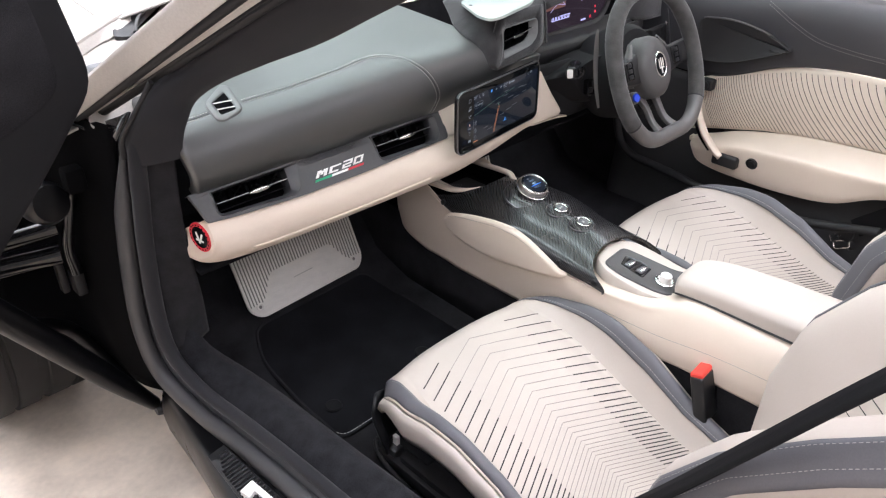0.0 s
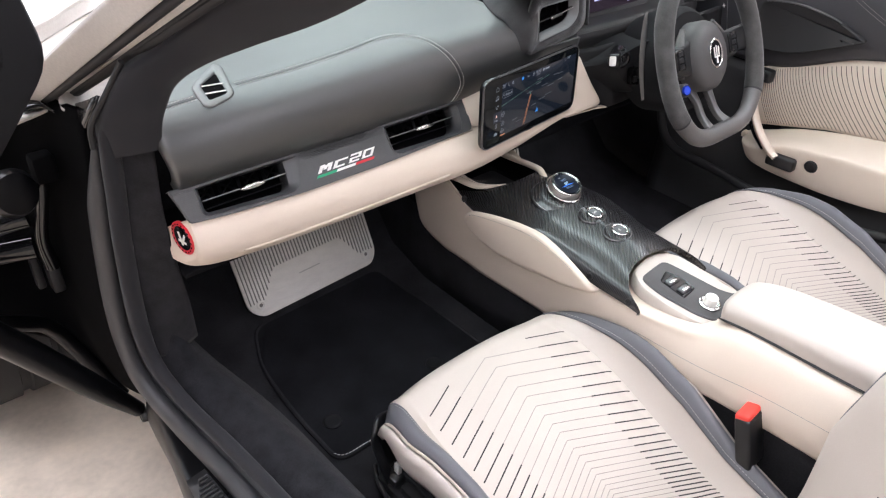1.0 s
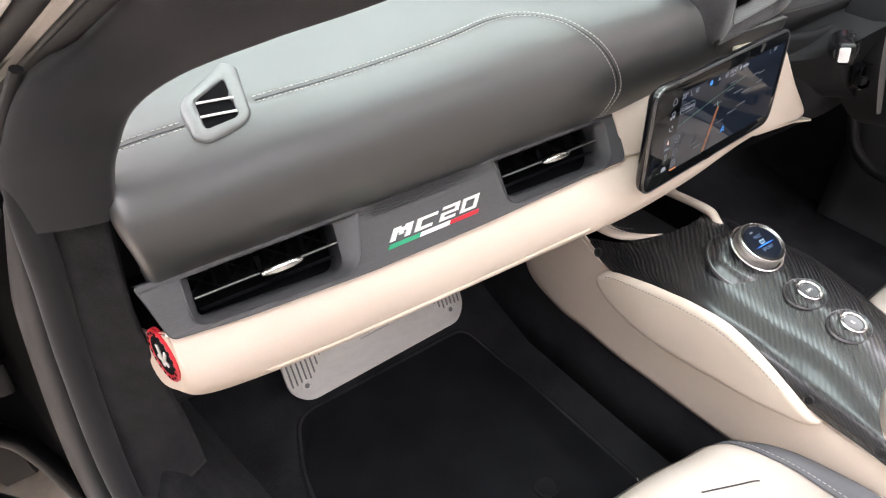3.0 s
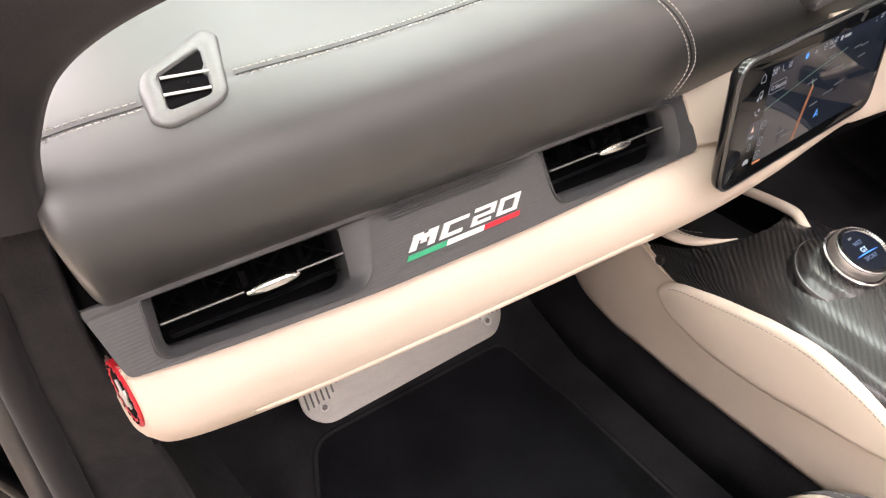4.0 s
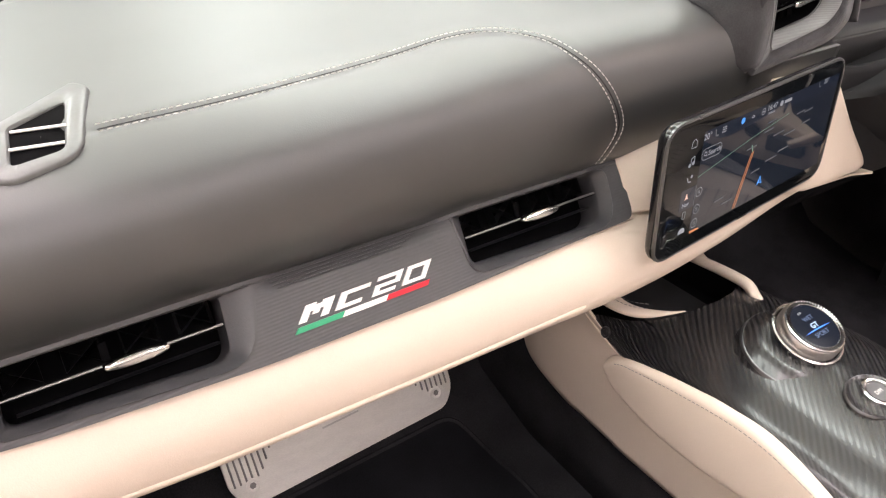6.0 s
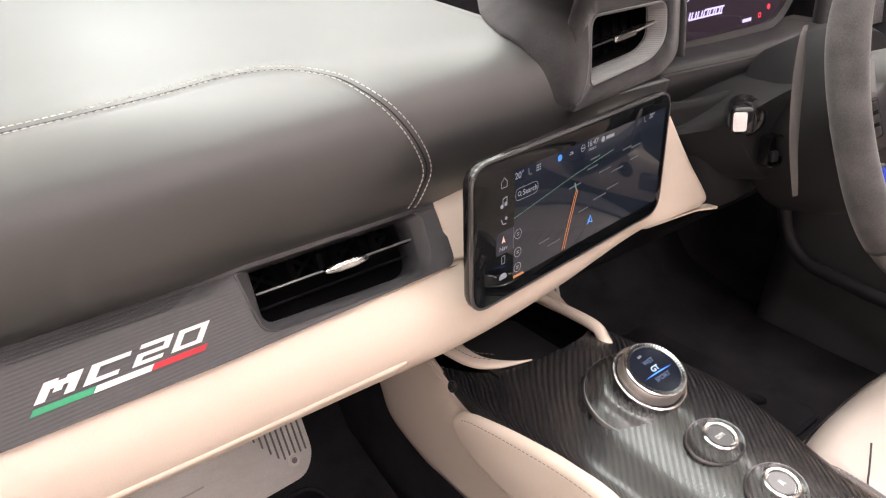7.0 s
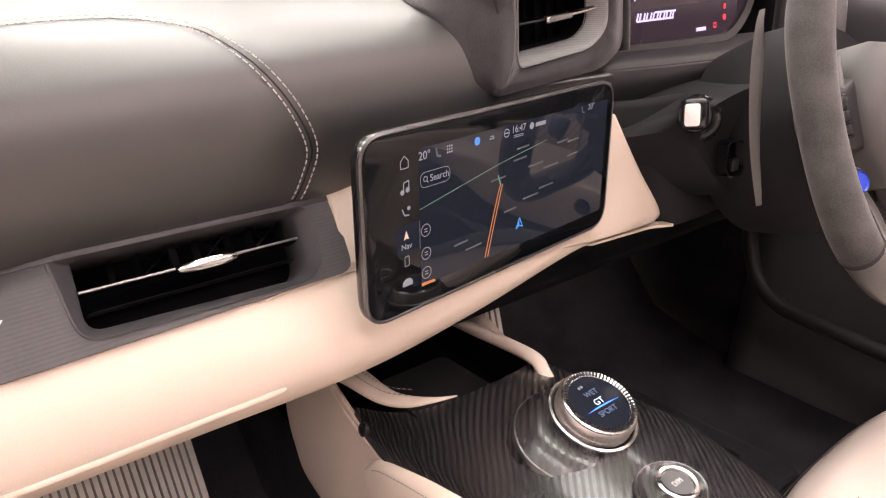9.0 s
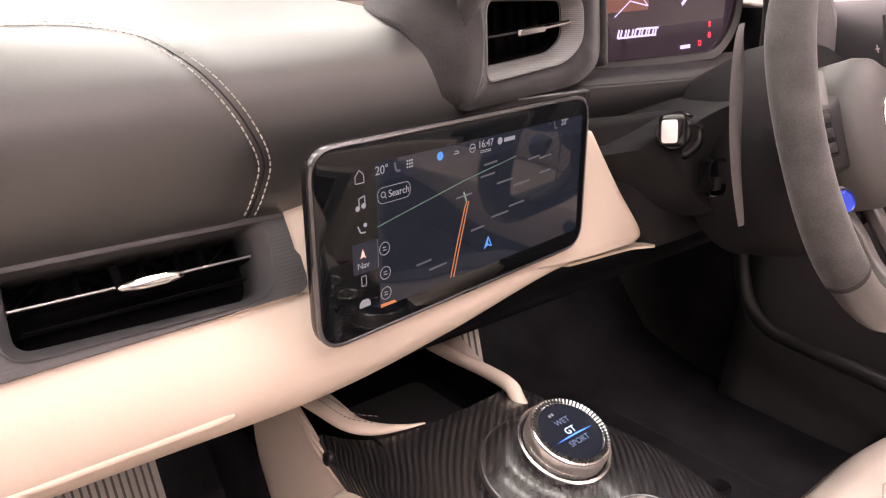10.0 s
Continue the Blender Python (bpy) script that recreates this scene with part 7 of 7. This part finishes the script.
part("gutter", sheet([[rail_point(f, k, b) for k, b in ((0.075, -0.004), (0.09, 0.003), (0.19, 0.004), (0.215, -0.004))] for f in fs]), PAINT, pillar, "cream painted gutter strip", solid=0.004)
part("seal", tube([rail_point(f, 0.018, 0.0) for f in fs], 0.0070, n=10), BLACKRUBBER, pillar, "black glass seal")
part("outer_skin", loft([[rail_point(f, -0.05, 0.001), rail_point(f, -0.12, 0.010) + np.array([0, 0.01, 0]), rail_point(f, -0.21, 0.012) + np.array([0, 0.02, 0]), rail_point(f, -0.29, 0.006) + np.array([0, 0.03, -0.004]), rail_point(f, -0.33, -0.012) + np.array([0.01, 0.04, -0.016])] for f in (-0.12, 0.0, 0.25, 0.5, 0.75, 1.0)], 40, 24), PAINT, pillar, "cream painted pillar skin", solid=0.004)
part("quarter_trim", sheet([[(-0.7235, 1.078, 0.752), (-0.7190, 1.030, 0.772), (-0.7180, 0.998, 0.787)], [(-0.7290, 1.056, 0.745), (-0.7260, 1.030, 0.758), (-0.7230, 1.006, 0.772)], [(-0.7345, 1.024, 0.741), (-0.7340, 1.023, 0.743), (-0.7330, 1.020, 0.747)]]), GLOSS, pillar, "black quarter window trim", solid=0.004)

# wing paint behind the quarter window: a patch tilted to fit the camera's view
part("quarter_window_patch", loft([[(-0.734, 1.108, 0.738), (-0.705, 1.110, 0.734), (-0.650, 1.114, 0.734)], [(-0.736, 1.114, 0.742), (-0.703, 1.120, 0.748), (-0.648, 1.124, 0.756)], [(-0.732, 1.124, 0.757), (-0.698, 1.132, 0.774), (-0.645, 1.140, 0.790)], [(-0.730, 1.140, 0.760), (-0.695, 1.150, 0.780), (-0.642, 1.160, 0.800)]], 20, 12), PAINT, pillar, "cream patch filling the view through the quarter window", solid=0.004)

# ---- hinge bay and open door ----
bay = thing("hinge_bay", (-0.80, 1.25, 0.4), "black hinge bay ahead of the door with brackets and struts", "hinge bay", kind="structure")
# inner wing in near-zero black, the bay's shade put into its colour
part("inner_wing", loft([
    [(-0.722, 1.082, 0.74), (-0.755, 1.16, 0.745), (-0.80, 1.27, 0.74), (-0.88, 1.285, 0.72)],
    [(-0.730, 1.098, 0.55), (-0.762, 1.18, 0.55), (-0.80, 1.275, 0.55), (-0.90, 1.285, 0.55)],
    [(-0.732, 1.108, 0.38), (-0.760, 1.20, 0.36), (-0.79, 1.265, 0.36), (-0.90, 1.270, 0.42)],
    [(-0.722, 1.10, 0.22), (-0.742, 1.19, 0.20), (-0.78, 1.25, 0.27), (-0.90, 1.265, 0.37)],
], 24, 24), SHADE_BLACK, bay, "black inner wing", solid=0.008)
part("strut", tube([(-0.738, 1.147, 0.172), (-0.80, 1.137, 0.275), (-0.88, 1.123, 0.41), (-1.05, 1.095, 0.69)], [0.013, 0.020, 0.022, 0.022], n=16, steps=20), WELL, bay, "black lower strut")
part("strut", tube([(-0.745, 1.20, 0.17), (-0.785, 1.25, 0.27), (-0.812, 1.25, 0.328), (-0.85, 1.225, 0.372), (-0.97, 1.16, 0.47)], 0.013, n=12, steps=24), WELL, bay, "thin black strut")
part("strut_end", lathe([(0.010, -0.012), (0.013, -0.004), (0.013, 0.004), (0.009, 0.012)], basis((-0.726, 1.149, 0.152), (0, 1, 0), (0, 0, 1)), 16), BLACK, bay, "metal ball joint")
part("bracket", join(box((-0.786, 1.222, 0.435), (0.018, 0.03, 0.045), 0.004), box((-0.805, 1.24, 0.445), (0.012, 0.02, 0.06), 0.003)), BLACK, bay, "black hinge bracket")
part("hinge_arm", tube([(-0.765, 1.17, 0.66), (-0.775, 1.18, 0.60), (-0.790, 1.20, 0.52), (-0.785, 1.215, 0.46)], [0.012, 0.010, 0.010, 0.012], n=12, steps=20), GLOSS, bay, "gloss black hinge arm")
part("hinge_boss", lathe([(0.030, -0.03), (0.034, 0), (0.028, 0.016), (0.012, 0.020)], basis((-0.815, 1.15, 0.625), (1, 0.2, 0), (0, 0.3, 1)), 24), WELL, bay, "round hinge boss")
# latch block darkened the same way for the shaded bay
part("latch_block", box((-0.772, 1.14, 0.655), (0.03, 0.03, 0.04), 0.006), SHADE_BLACK, bay, "black latch block")
part("crossbar", tube([(-0.80, 1.22, 0.50), (-0.88, 1.24, 0.50), (-1.0, 1.25, 0.50)], 0.020, n=12, steps=12), GLOSS, bay, "black hinge beam")
part("crossbar", tube([(-0.80, 1.20, 0.56), (-0.90, 1.225, 0.55), (-1.02, 1.24, 0.54)], 0.016, n=12, steps=12), GLOSS, bay, "black hinge beam")
part("mirror_foot", loft([[(-0.742, 1.12, 0.735), (-0.755, 1.13, 0.742), (-0.775, 1.14, 0.735)], [(-0.748, 1.16, 0.742), (-0.765, 1.17, 0.752), (-0.79, 1.18, 0.742)], [(-0.765, 1.22, 0.748), (-0.785, 1.23, 0.756), (-0.815, 1.24, 0.748)]], 10, 10), GLOSS, bay, "gloss black corner", solid=0.004)

door_l = thing("open_door", (-0.95, 1.0, 0.7), "open upswung door with dark inner panel", "car door")
DLm = Matrix(((1, 0, 0, 0), (0, 0, -1, 0.955), (0, 1, 0, 0), (0, 0, 0, 1)))
dlo = round_poly([(-0.767, 0.850), (-0.787, 0.960), (-0.817, 1.12), (-0.887, 1.30), (-1.6, 1.45), (-1.9, 1.0), (-1.5, 0.62), (-1.10, 0.50), (-0.945, 0.645), (-0.838, 0.762)], [0.03, 0.05, 0.05, 0.1, 0.1, 0.1, 0.1, 0.05, 0.05, 0.04], 5)
part("panel", rings([(dlo, -0.08), (dlo, -0.012), (inset(dlo, 0.003), -0.004), (inset(dlo, 0.010), 0.0)], DLm), DOORLINING, door_l, "charcoal inner door panel")
dli = round_poly([(-0.808, 0.852), (-0.823, 0.97), (-0.868, 1.2), (-1.5, 1.3), (-1.6, 0.9), (-1.05, 0.758), (-0.88, 0.812)], 0.03, 5)
part("inset_panel", rings([(dli, -0.003), (dli, 0.001), (inset(dli, 0.004), 0.003)], DLm), CARPET, door_l, "black textured inset")

# ---- body ahead of the cabin ----
bodyw = thing("car_body", (0, 2.0, 0.6), "cream-white painted bonnet and front wing", "car body", kind="structure")
FOLD = [(-0.800, 1.27, 0.728), (-0.720, 1.35, 0.735), (-0.642, 1.43, 0.740), (-0.611, 1.457, 0.741), (-0.561, 1.50, 0.742), (-0.519, 1.527, 0.742), (-0.45, 1.60, 0.742)]
CREST = [(-0.815, 1.30, 0.748), (-0.735, 1.37, 0.758), (-0.652, 1.427, 0.764), (-0.616, 1.468, 0.765), (-0.562, 1.522, 0.765), (-0.499, 1.588, 0.762), (-0.43, 1.66, 0.757)]
FOOT = [(-0.790, 1.13, 0.728), (-0.745, 1.14, 0.733), (-0.690, 1.18, 0.736), (-0.630, 1.24, 0.738), (-0.560, 1.31, 0.740), (-0.480, 1.38, 0.742), (-0.40, 1.44, 0.744)]
part("wing", loft([FOOT, [tuple((a + b) / 2 + c for a, b, c in zip(p, q, (0, 0, 0.004))) for p, q in zip(FOOT, FOLD)], FOLD], 24, 40), PAINT, bodyw, "cream painted wing", solid=0.005)
part("fender_crest", loft([FOLD] + [[(x + dx, y + dy, z + dz) for x, y, z in CREST] for dx, dy, dz in ((0.004, -0.004, -0.006), (0, 0, 0), (-0.03, 0.05, -0.008), (-0.07, 0.16, -0.05), (-0.10, 0.40, -0.12), (-0.12, 0.90, -0.24))], 50, 40), PAINT, bodyw, "raised painted fender crest", solid=0.004)
part("wing_flank", loft([[(-0.815, 1.30, 0.748), (-0.885, 1.46, 0.698), (-0.915, 1.70, 0.628), (-0.935, 2.20, 0.508)], [(-0.90, 1.31, 0.66), (-0.94, 1.46, 0.60), (-0.95, 1.70, 0.54), (-0.95, 2.20, 0.40)]], 12, 20), PAINT, bodyw, "cream painted flank", solid=0.005)
part("bonnet", loft([
    [(-0.50, 1.60, 0.752), (-0.46, 2.0, 0.74), (-0.42, 2.6, 0.60)],
    [(0.0, 1.68, 0.79), (0.0, 2.0, 0.775), (0.0, 2.6, 0.63)],
    [(0.50, 1.60, 0.752), (0.46, 2.0, 0.74), (0.42, 2.6, 0.60)],
], 30, 20), PAINT, bodyw, "cream painted bonnet", solid=0.005)
part("cowl", loft([
    [(-0.56, 1.34, 0.742), (-0.30, 1.46, 0.755), (0.30, 1.46, 0.755), (0.56, 1.34, 0.742)],
    [(-0.54, 1.50, 0.735), (-0.30, 1.62, 0.735), (0.30, 1.62, 0.735), (0.54, 1.50, 0.735)],
], 8, 30), BLACK, bodyw, "black scuttle panel below the glass", solid=0.005)
q = round_poly([(-0.492, 1.600), (-0.422, 1.675), (-0.358, 1.715), (-0.28, 1.733), (-0.375, 1.599), (-0.439, 1.533), (-0.496, 1.476), (-0.527, 1.500)], 0.012, 4)
part("bonnet_vent", rings([(q, 0.730), (q, 0.7515), (inset(q, 0.005), 0.7515), (inset(q, 0.009), 0.7490), (inset(q, 0.020), 0.7475)], Matrix.Identity(4)), BLACK, bodyw, "black bonnet vent")
part("vent_vane", tube([(-0.485, 1.50, 0.752), (-0.44, 1.585, 0.755), (-0.40, 1.64, 0.754)], 0.004, n=8, steps=12), BLACK, bodyw, "black vane in the vent")
part("washer_nozzle", box((-0.487, 1.440, 0.758), (0.030, 0.008, 0.006), 0.002, seg=2), BLACK, bodyw, "small black washer nozzle")
part("wiper_base", box((-0.41, 1.52, 0.758), (0.05, 0.03, 0.02), 0.006, seg=3), DARKMETAL, bodyw, "grey wiper mount")
wing_r = part("wing", loft([
    [(0.770, 1.10, 0.70), (0.80, 1.5, 0.72), (0.80, 2.0, 0.72), (0.74, 2.6, 0.62)],
    [(0.735, 1.12, 0.735), (0.74, 1.5, 0.785), (0.72, 2.0, 0.79), (0.66, 2.6, 0.66)],
    [(0.66, 1.20, 0.742), (0.64, 1.5, 0.770), (0.60, 2.0, 0.765), (0.54, 2.6, 0.64)],
    [(0.56, 1.40, 0.745), (0.54, 1.6, 0.750), (0.50, 2.0, 0.735), (0.44, 2.6, 0.61)],
], 40, 24), PAINT, bodyw, "cream painted wing", solid=0.005)

# front wheel behind the strut
fw = thing("front_wheel", (-0.86, 1.645, 0.0), "black front tyre with a grooved tread standing on the floor", "wheel")
TM = basis((-0.86, 1.645, 0.345), (0, 1, 0), (0, 0, 1))
part("tyre", lathe([(0.24, -0.11), (0.30, -0.122), (0.335, -0.105), (0.345, -0.085), (0.345, -0.062), (0.338, -0.060), (0.338, -0.052), (0.345, -0.050), (0.345, -0.010), (0.338, -0.008), (0.338, 0.008), (0.345, 0.010), (0.345, 0.050), (0.338, 0.052), (0.338, 0.060), (0.345, 0.062), (0.345, 0.085), (0.335, 0.105), (0.30, 0.122), (0.24, 0.11)], TM, 80), TYRE, fw, "black grooved tyre")
part("rim", lathe([(0.245, -0.10), (0.245, 0.10), (0.20, 0.08), (0.05, 0.07), (0.0005, 0.075)], TM, 48), DARKMETAL, fw, "dark metal rim")

LOWDOOR = mat("black_lower_door_trim", (0.033, 0.0325, 0.034), rough=0.6, var=0.12, vscale=15, bump=0.25, bscale=1200, voro=True)
# ---- right door ----
door_r = thing("driver_door", (0.70, 0.6, 0.3), "closed door with cream fluted panel and black upper trim", "car door")


part("upper_trim", loft([
    [(0.700, 1.10, 0.560), (0.690, 0.85, 0.556), (0.688, 0.66, 0.622), (0.690, 0.45, 0.640), (0.695, 0.10, 0.62)],
    [(0.690, 1.10, 0.640), (0.678, 0.85, 0.640), (0.676, 0.66, 0.670), (0.678, 0.45, 0.680), (0.685, 0.10, 0.67)],
    [(0.690, 1.10, 0.710), (0.680, 0.85, 0.715), (0.678, 0.66, 0.735), (0.682, 0.45, 0.735), (0.69, 0.10, 0.72)],
    [(0.720, 1.10, 0.745), (0.710, 0.85, 0.760), (0.708, 0.66, 0.775), (0.712, 0.45, 0.775), (0.72, 0.10, 0.76)],
    [(0.770, 1.10, 0.745), (0.770, 0.85, 0.765), (0.770, 0.66, 0.780), (0.770, 0.45, 0.780), (0.77, 0.10, 0.765)],
], 30, 50), DOORPAD, door_r, "dark leather upper door trim", solid=0.01)
# fluted cream field: dark strips laid on it draw grooves, closer towards the front
gy = [0.872]
st = 0.0034
while gy[-1] > 0.12:
    gy.append(gy[-1] - st)
    st = min(0.0185, st * 1.038)


def top_edge(y):
    return float(np.interp(y, [0.10, 0.40, 0.55, 0.66, 0.78, 0.88], [0.625, 0.636, 0.636, 0.622, 0.585, 0.546]))


def low_edge(y):
    return float(np.interp(y, [0.10, 0.41, 0.49, 0.69, 0.84, 0.88], [0.470, 0.478, 0.476, 0.454, 0.418, 0.405]))


field = part("fluted_field", sheet([[(0.6915 - 0.010 * math.sin(math.pi * f), y, low_edge(y) + (top_edge(y) - low_edge(y)) * f) for f in np.linspace(0, 1, 16)] for y in np.linspace(0.885, 0.08, 60)]), CREAM, door_r, "cream leather fluted panel", solid=0.006)


def swept(y, q):
    """A groove leans to the rear on its way down."""
    yy = y - (1 - q) ** 1.4 * float(np.interp(y, [0.40, 0.59, 0.69, 0.80, 0.88], [0.138, 0.127, 0.105, 0.080, 0.045]))
    return yy, low_edge(yy) + (top_edge(yy) - low_edge(yy)) * q


for i, y in enumerate(gy):
    f = np.linspace(0.03, 0.93, 16)
    pts = [(0.6915 - 0.010 * math.sin(math.pi * q), *swept(y, q)) for q in f]
    w = 0.0010 + 0.0006 * min(1, i / 50)
    part("groove", ribbon(pts, [(-1, 0, 0)] * 16, w, 0.0008), SLIT, field)
def rest_profile(y, top, crease, low, x=0.622):
    return [(0.692, y, top), (0.662, y, top - 0.35 * (top - crease)), (x + 0.012, y, crease + 0.006), (x, y, crease - 0.004), (x + 0.003, y, crease * 0.55 + low * 0.45), (x + 0.010, y, low + 0.006), (x + 0.022, y, low - 0.003), (0.702, y, low - 0.008)]


part("armrest", loft([
    rest_profile(0.866, 0.392, 0.386, 0.374, 0.668),
    rest_profile(0.850, 0.400, 0.388, 0.360, 0.640),
    rest_profile(0.815, 0.412, 0.392, 0.346),
    rest_profile(0.736, 0.440, 0.415, 0.337),
    rest_profile(0.604, 0.466, 0.430, 0.337),
    rest_profile(0.482, 0.476, 0.436, 0.353),
    rest_profile(0.388, 0.479, 0.444, 0.396),
    rest_profile(0.250, 0.478, 0.452, 0.425, 0.630),
    rest_profile(0.080, 0.474, 0.456, 0.440, 0.640),
], 60, 48), CREAM, door_r, "cream leather armrest with a creased edge", solid=0.006)
part("lower_panel", loft([
    [(0.695, 1.10, 0.56), (0.695, 1.10, 0.40), (0.680, 1.10, 0.25), (0.66, 1.10, 0.14)],
    [(0.700, 0.86, 0.545), (0.705, 0.86, 0.40), (0.680, 0.86, 0.25), (0.66, 0.86, 0.14)],
    [(0.715, 0.60, 0.60), (0.715, 0.60, 0.40), (0.675, 0.60, 0.25), (0.65, 0.60, 0.14)],
    [(0.715, 0.10, 0.60), (0.715, 0.10, 0.40), (0.675, 0.10, 0.25), (0.65, 0.10, 0.14)],
], 20, 20), LOWDOOR, door_r, "black lower door", solid=0.01)
spk = round_poly([(0.903, 0.698), (0.816, 0.708), (0.728, 0.692), (0.662, 0.662), (0.727, 0.632), (0.806, 0.600), (0.890, 0.592)], [0.02, 0.06, 0.06, 0.012, 0.05, 0.05, 0.02], 6)
SKD = Matrix(((0, 0, -1, 0.667), (1, 0, 0, 0), (0, 1, 0, 0), (0, 0, 0, 1)))
spk_o = part("speaker_cover", rings([(spk, -0.01), (spk, 0.0015), (inset(spk, 0.003), 0.003), (inset(spk, 0.006), 0.0015)], SKD), SOFTBLACK, door_r, "black speaker cover")
part("cover_rim", tube([SKD @ Vector((p[0], p[1], 0.0025)) for p in spk[4:16]], 0.0016, n=8), DARKMETAL, spk_o, "thin metal edge")
part("cover_mark", box((0.7, 0.6545, 0.0035), (0.028, 0.0022, 0.0008), 0, SKD), DARKMETAL, spk_o, "small bar mark")
for d in (-0.004, 0.004):
    sp = [(0.743, 0.757), (0.68, 0.722), (0.616, 0.695), (0.54, 0.684), (0.471, 0.680), (0.30, 0.675)]
    pth = spline([(0.6755 - 0.0015, y, z + d) for y, z in sp], 60)
    part("stitching", stitches(pth, [(-1, 0, 0)] * 60, 0.004, 0.002, 0.001, 0.0006), GREYTHREAD, door_r, "grey stitching")
ph = part("pull_handle", tube([(0.655, 0.864, 0.522), (0.643, 0.846, 0.472), (0.628, 0.815, 0.430), (0.613, 0.776, 0.402), (0.608, 0.752, 0.388)], [0.010, 0.012, 0.014, 0.015, 0.012], n=14, steps=30, flat=0.6, side=(0, 1, 0)), CREAM, door_r, "cream leather pull handle")
part("handle_edge", tube([(0.657, 0.876, 0.520), (0.645, 0.858, 0.468), (0.630, 0.827, 0.424), (0.617, 0.788, 0.396)], 0.006, n=10, steps=24), GLOSS, ph, "black handle back")
part("handle_cup", box((0.626, 0.742, 0.380), (0.036, 0.066, 0.030), 0.006, seg=3), BLACK, door_r, "black handle recess")
part("round_fixing", lathe([(0.014, -0.03), (0.0145, 0.001), (0.011, 0.0025), (0.009, 0.001), (0.006, 0.002), (0.0002, 0.002)], basis((0.6215, 0.677, 0.390), (0, -1, 0), (-0.3, 0, 0.95)), 24), BLACK, door_r, "round black fixing")
part("peg", lathe([(0.009, -0.02), (0.010, 0.003), (0.006, 0.005), (0.0002, 0.004)], basis((0.664, 0.855, 0.537), (0, -1, 0), (0, 0, 1)), 16), BLACK, door_r, "black peg")
part("peg_plate", box((0.676, 0.853, 0.537), (0.024, 0.034, 0.030), 0.006, seg=3), BLACK, door_r, "black square plate round the peg")


part("door_seal", tube([(0.655, 1.097, 0.43), (0.655, 1.085, 0.367), (0.650, 1.062, 0.322), (0.645, 1.02, 0.297), (0.640, 0.965, 0.293), (0.630, 0.87, 0.290), (0.622, 0.773, 0.282), (0.618, 0.55, 0.290), (0.620, 0.36, 0.33)], 0.011, n=12, steps=60), BLACKRUBBER, door_r, "black rubber door seal")
# driver's side of the footwell
single("kick_panel", sheet([[(0.705, y, z) for z in (0.12, 0.40, 0.74)] for y in (0.80, 1.10, 1.50)]), CARPET, "black carpeted side of the driver footwell", "kick panel", kind="structure", solid=0.01)

# windscreen
ws = thing("windscreen", (0, 1.4, 0.78), "raked green-tinted windscreen glass", "windscreen", kind="structure")
pane = part("glass", loft([
    [(-0.60, 1.30, 0.770), (-0.30, 1.42, 0.785), (0.30, 1.42, 0.785), (0.60, 1.30, 0.770)],
    [(-0.585, 0.85, 0.985), (-0.30, 0.96, 1.01), (0.30, 0.96, 1.01), (0.585, 0.85, 0.985)],
    [(-0.53, 0.40, 1.165), (-0.30, 0.48, 1.185), (0.30, 0.48, 1.185), (0.53, 0.40, 1.165)],
], 20, 20), WINDSCREEN, ws, "green-tinted glass")
pane.visible_shadow = False


# unseen dark wall behind the seats, added to hold back light
single("unseen_rear_wall", sheet([[(x, y, z) for y, z in ((-0.30, 0.14), (-0.36, 0.60), (-0.48, 1.08))] for x in (-0.66, 0.0, 0.66)]), SUEDE, "unseen dark wall added behind the seats to block light", "bulkhead", kind="structure", solid=0.02)

# belt tongue hanging low beside the driver seat
tongue = thing("seat_belt_tongue", (0.668, 0.43, 0.245), "metal seat belt tongue with black grip hanging beside the seat", "belt tongue")
TGM = basis((0.655, 0.436, 0.252), (0.75, -0.66, 0.0), (0.35, 0.40, 0.85))
loop = [(-0.019, -0.006), (-0.019, 0.006), (-0.016, 0.009), (0.016, 0.009), (0.019, 0.006), (0.019, -0.006), (0.016, -0.009), (-0.016, -0.009)]
part("metal_loop", tube([TGM @ Vector((x, y, 0)) for x, y in loop + loop[:1]], 0.0026, n=8), CHROME, tongue, "bright metal loop")
part("grip", box((0.036, -0.004, -0.004), (0.034, 0.022, 0.016), 0.005, TGM, 3), BLACK, tongue, "black grip")
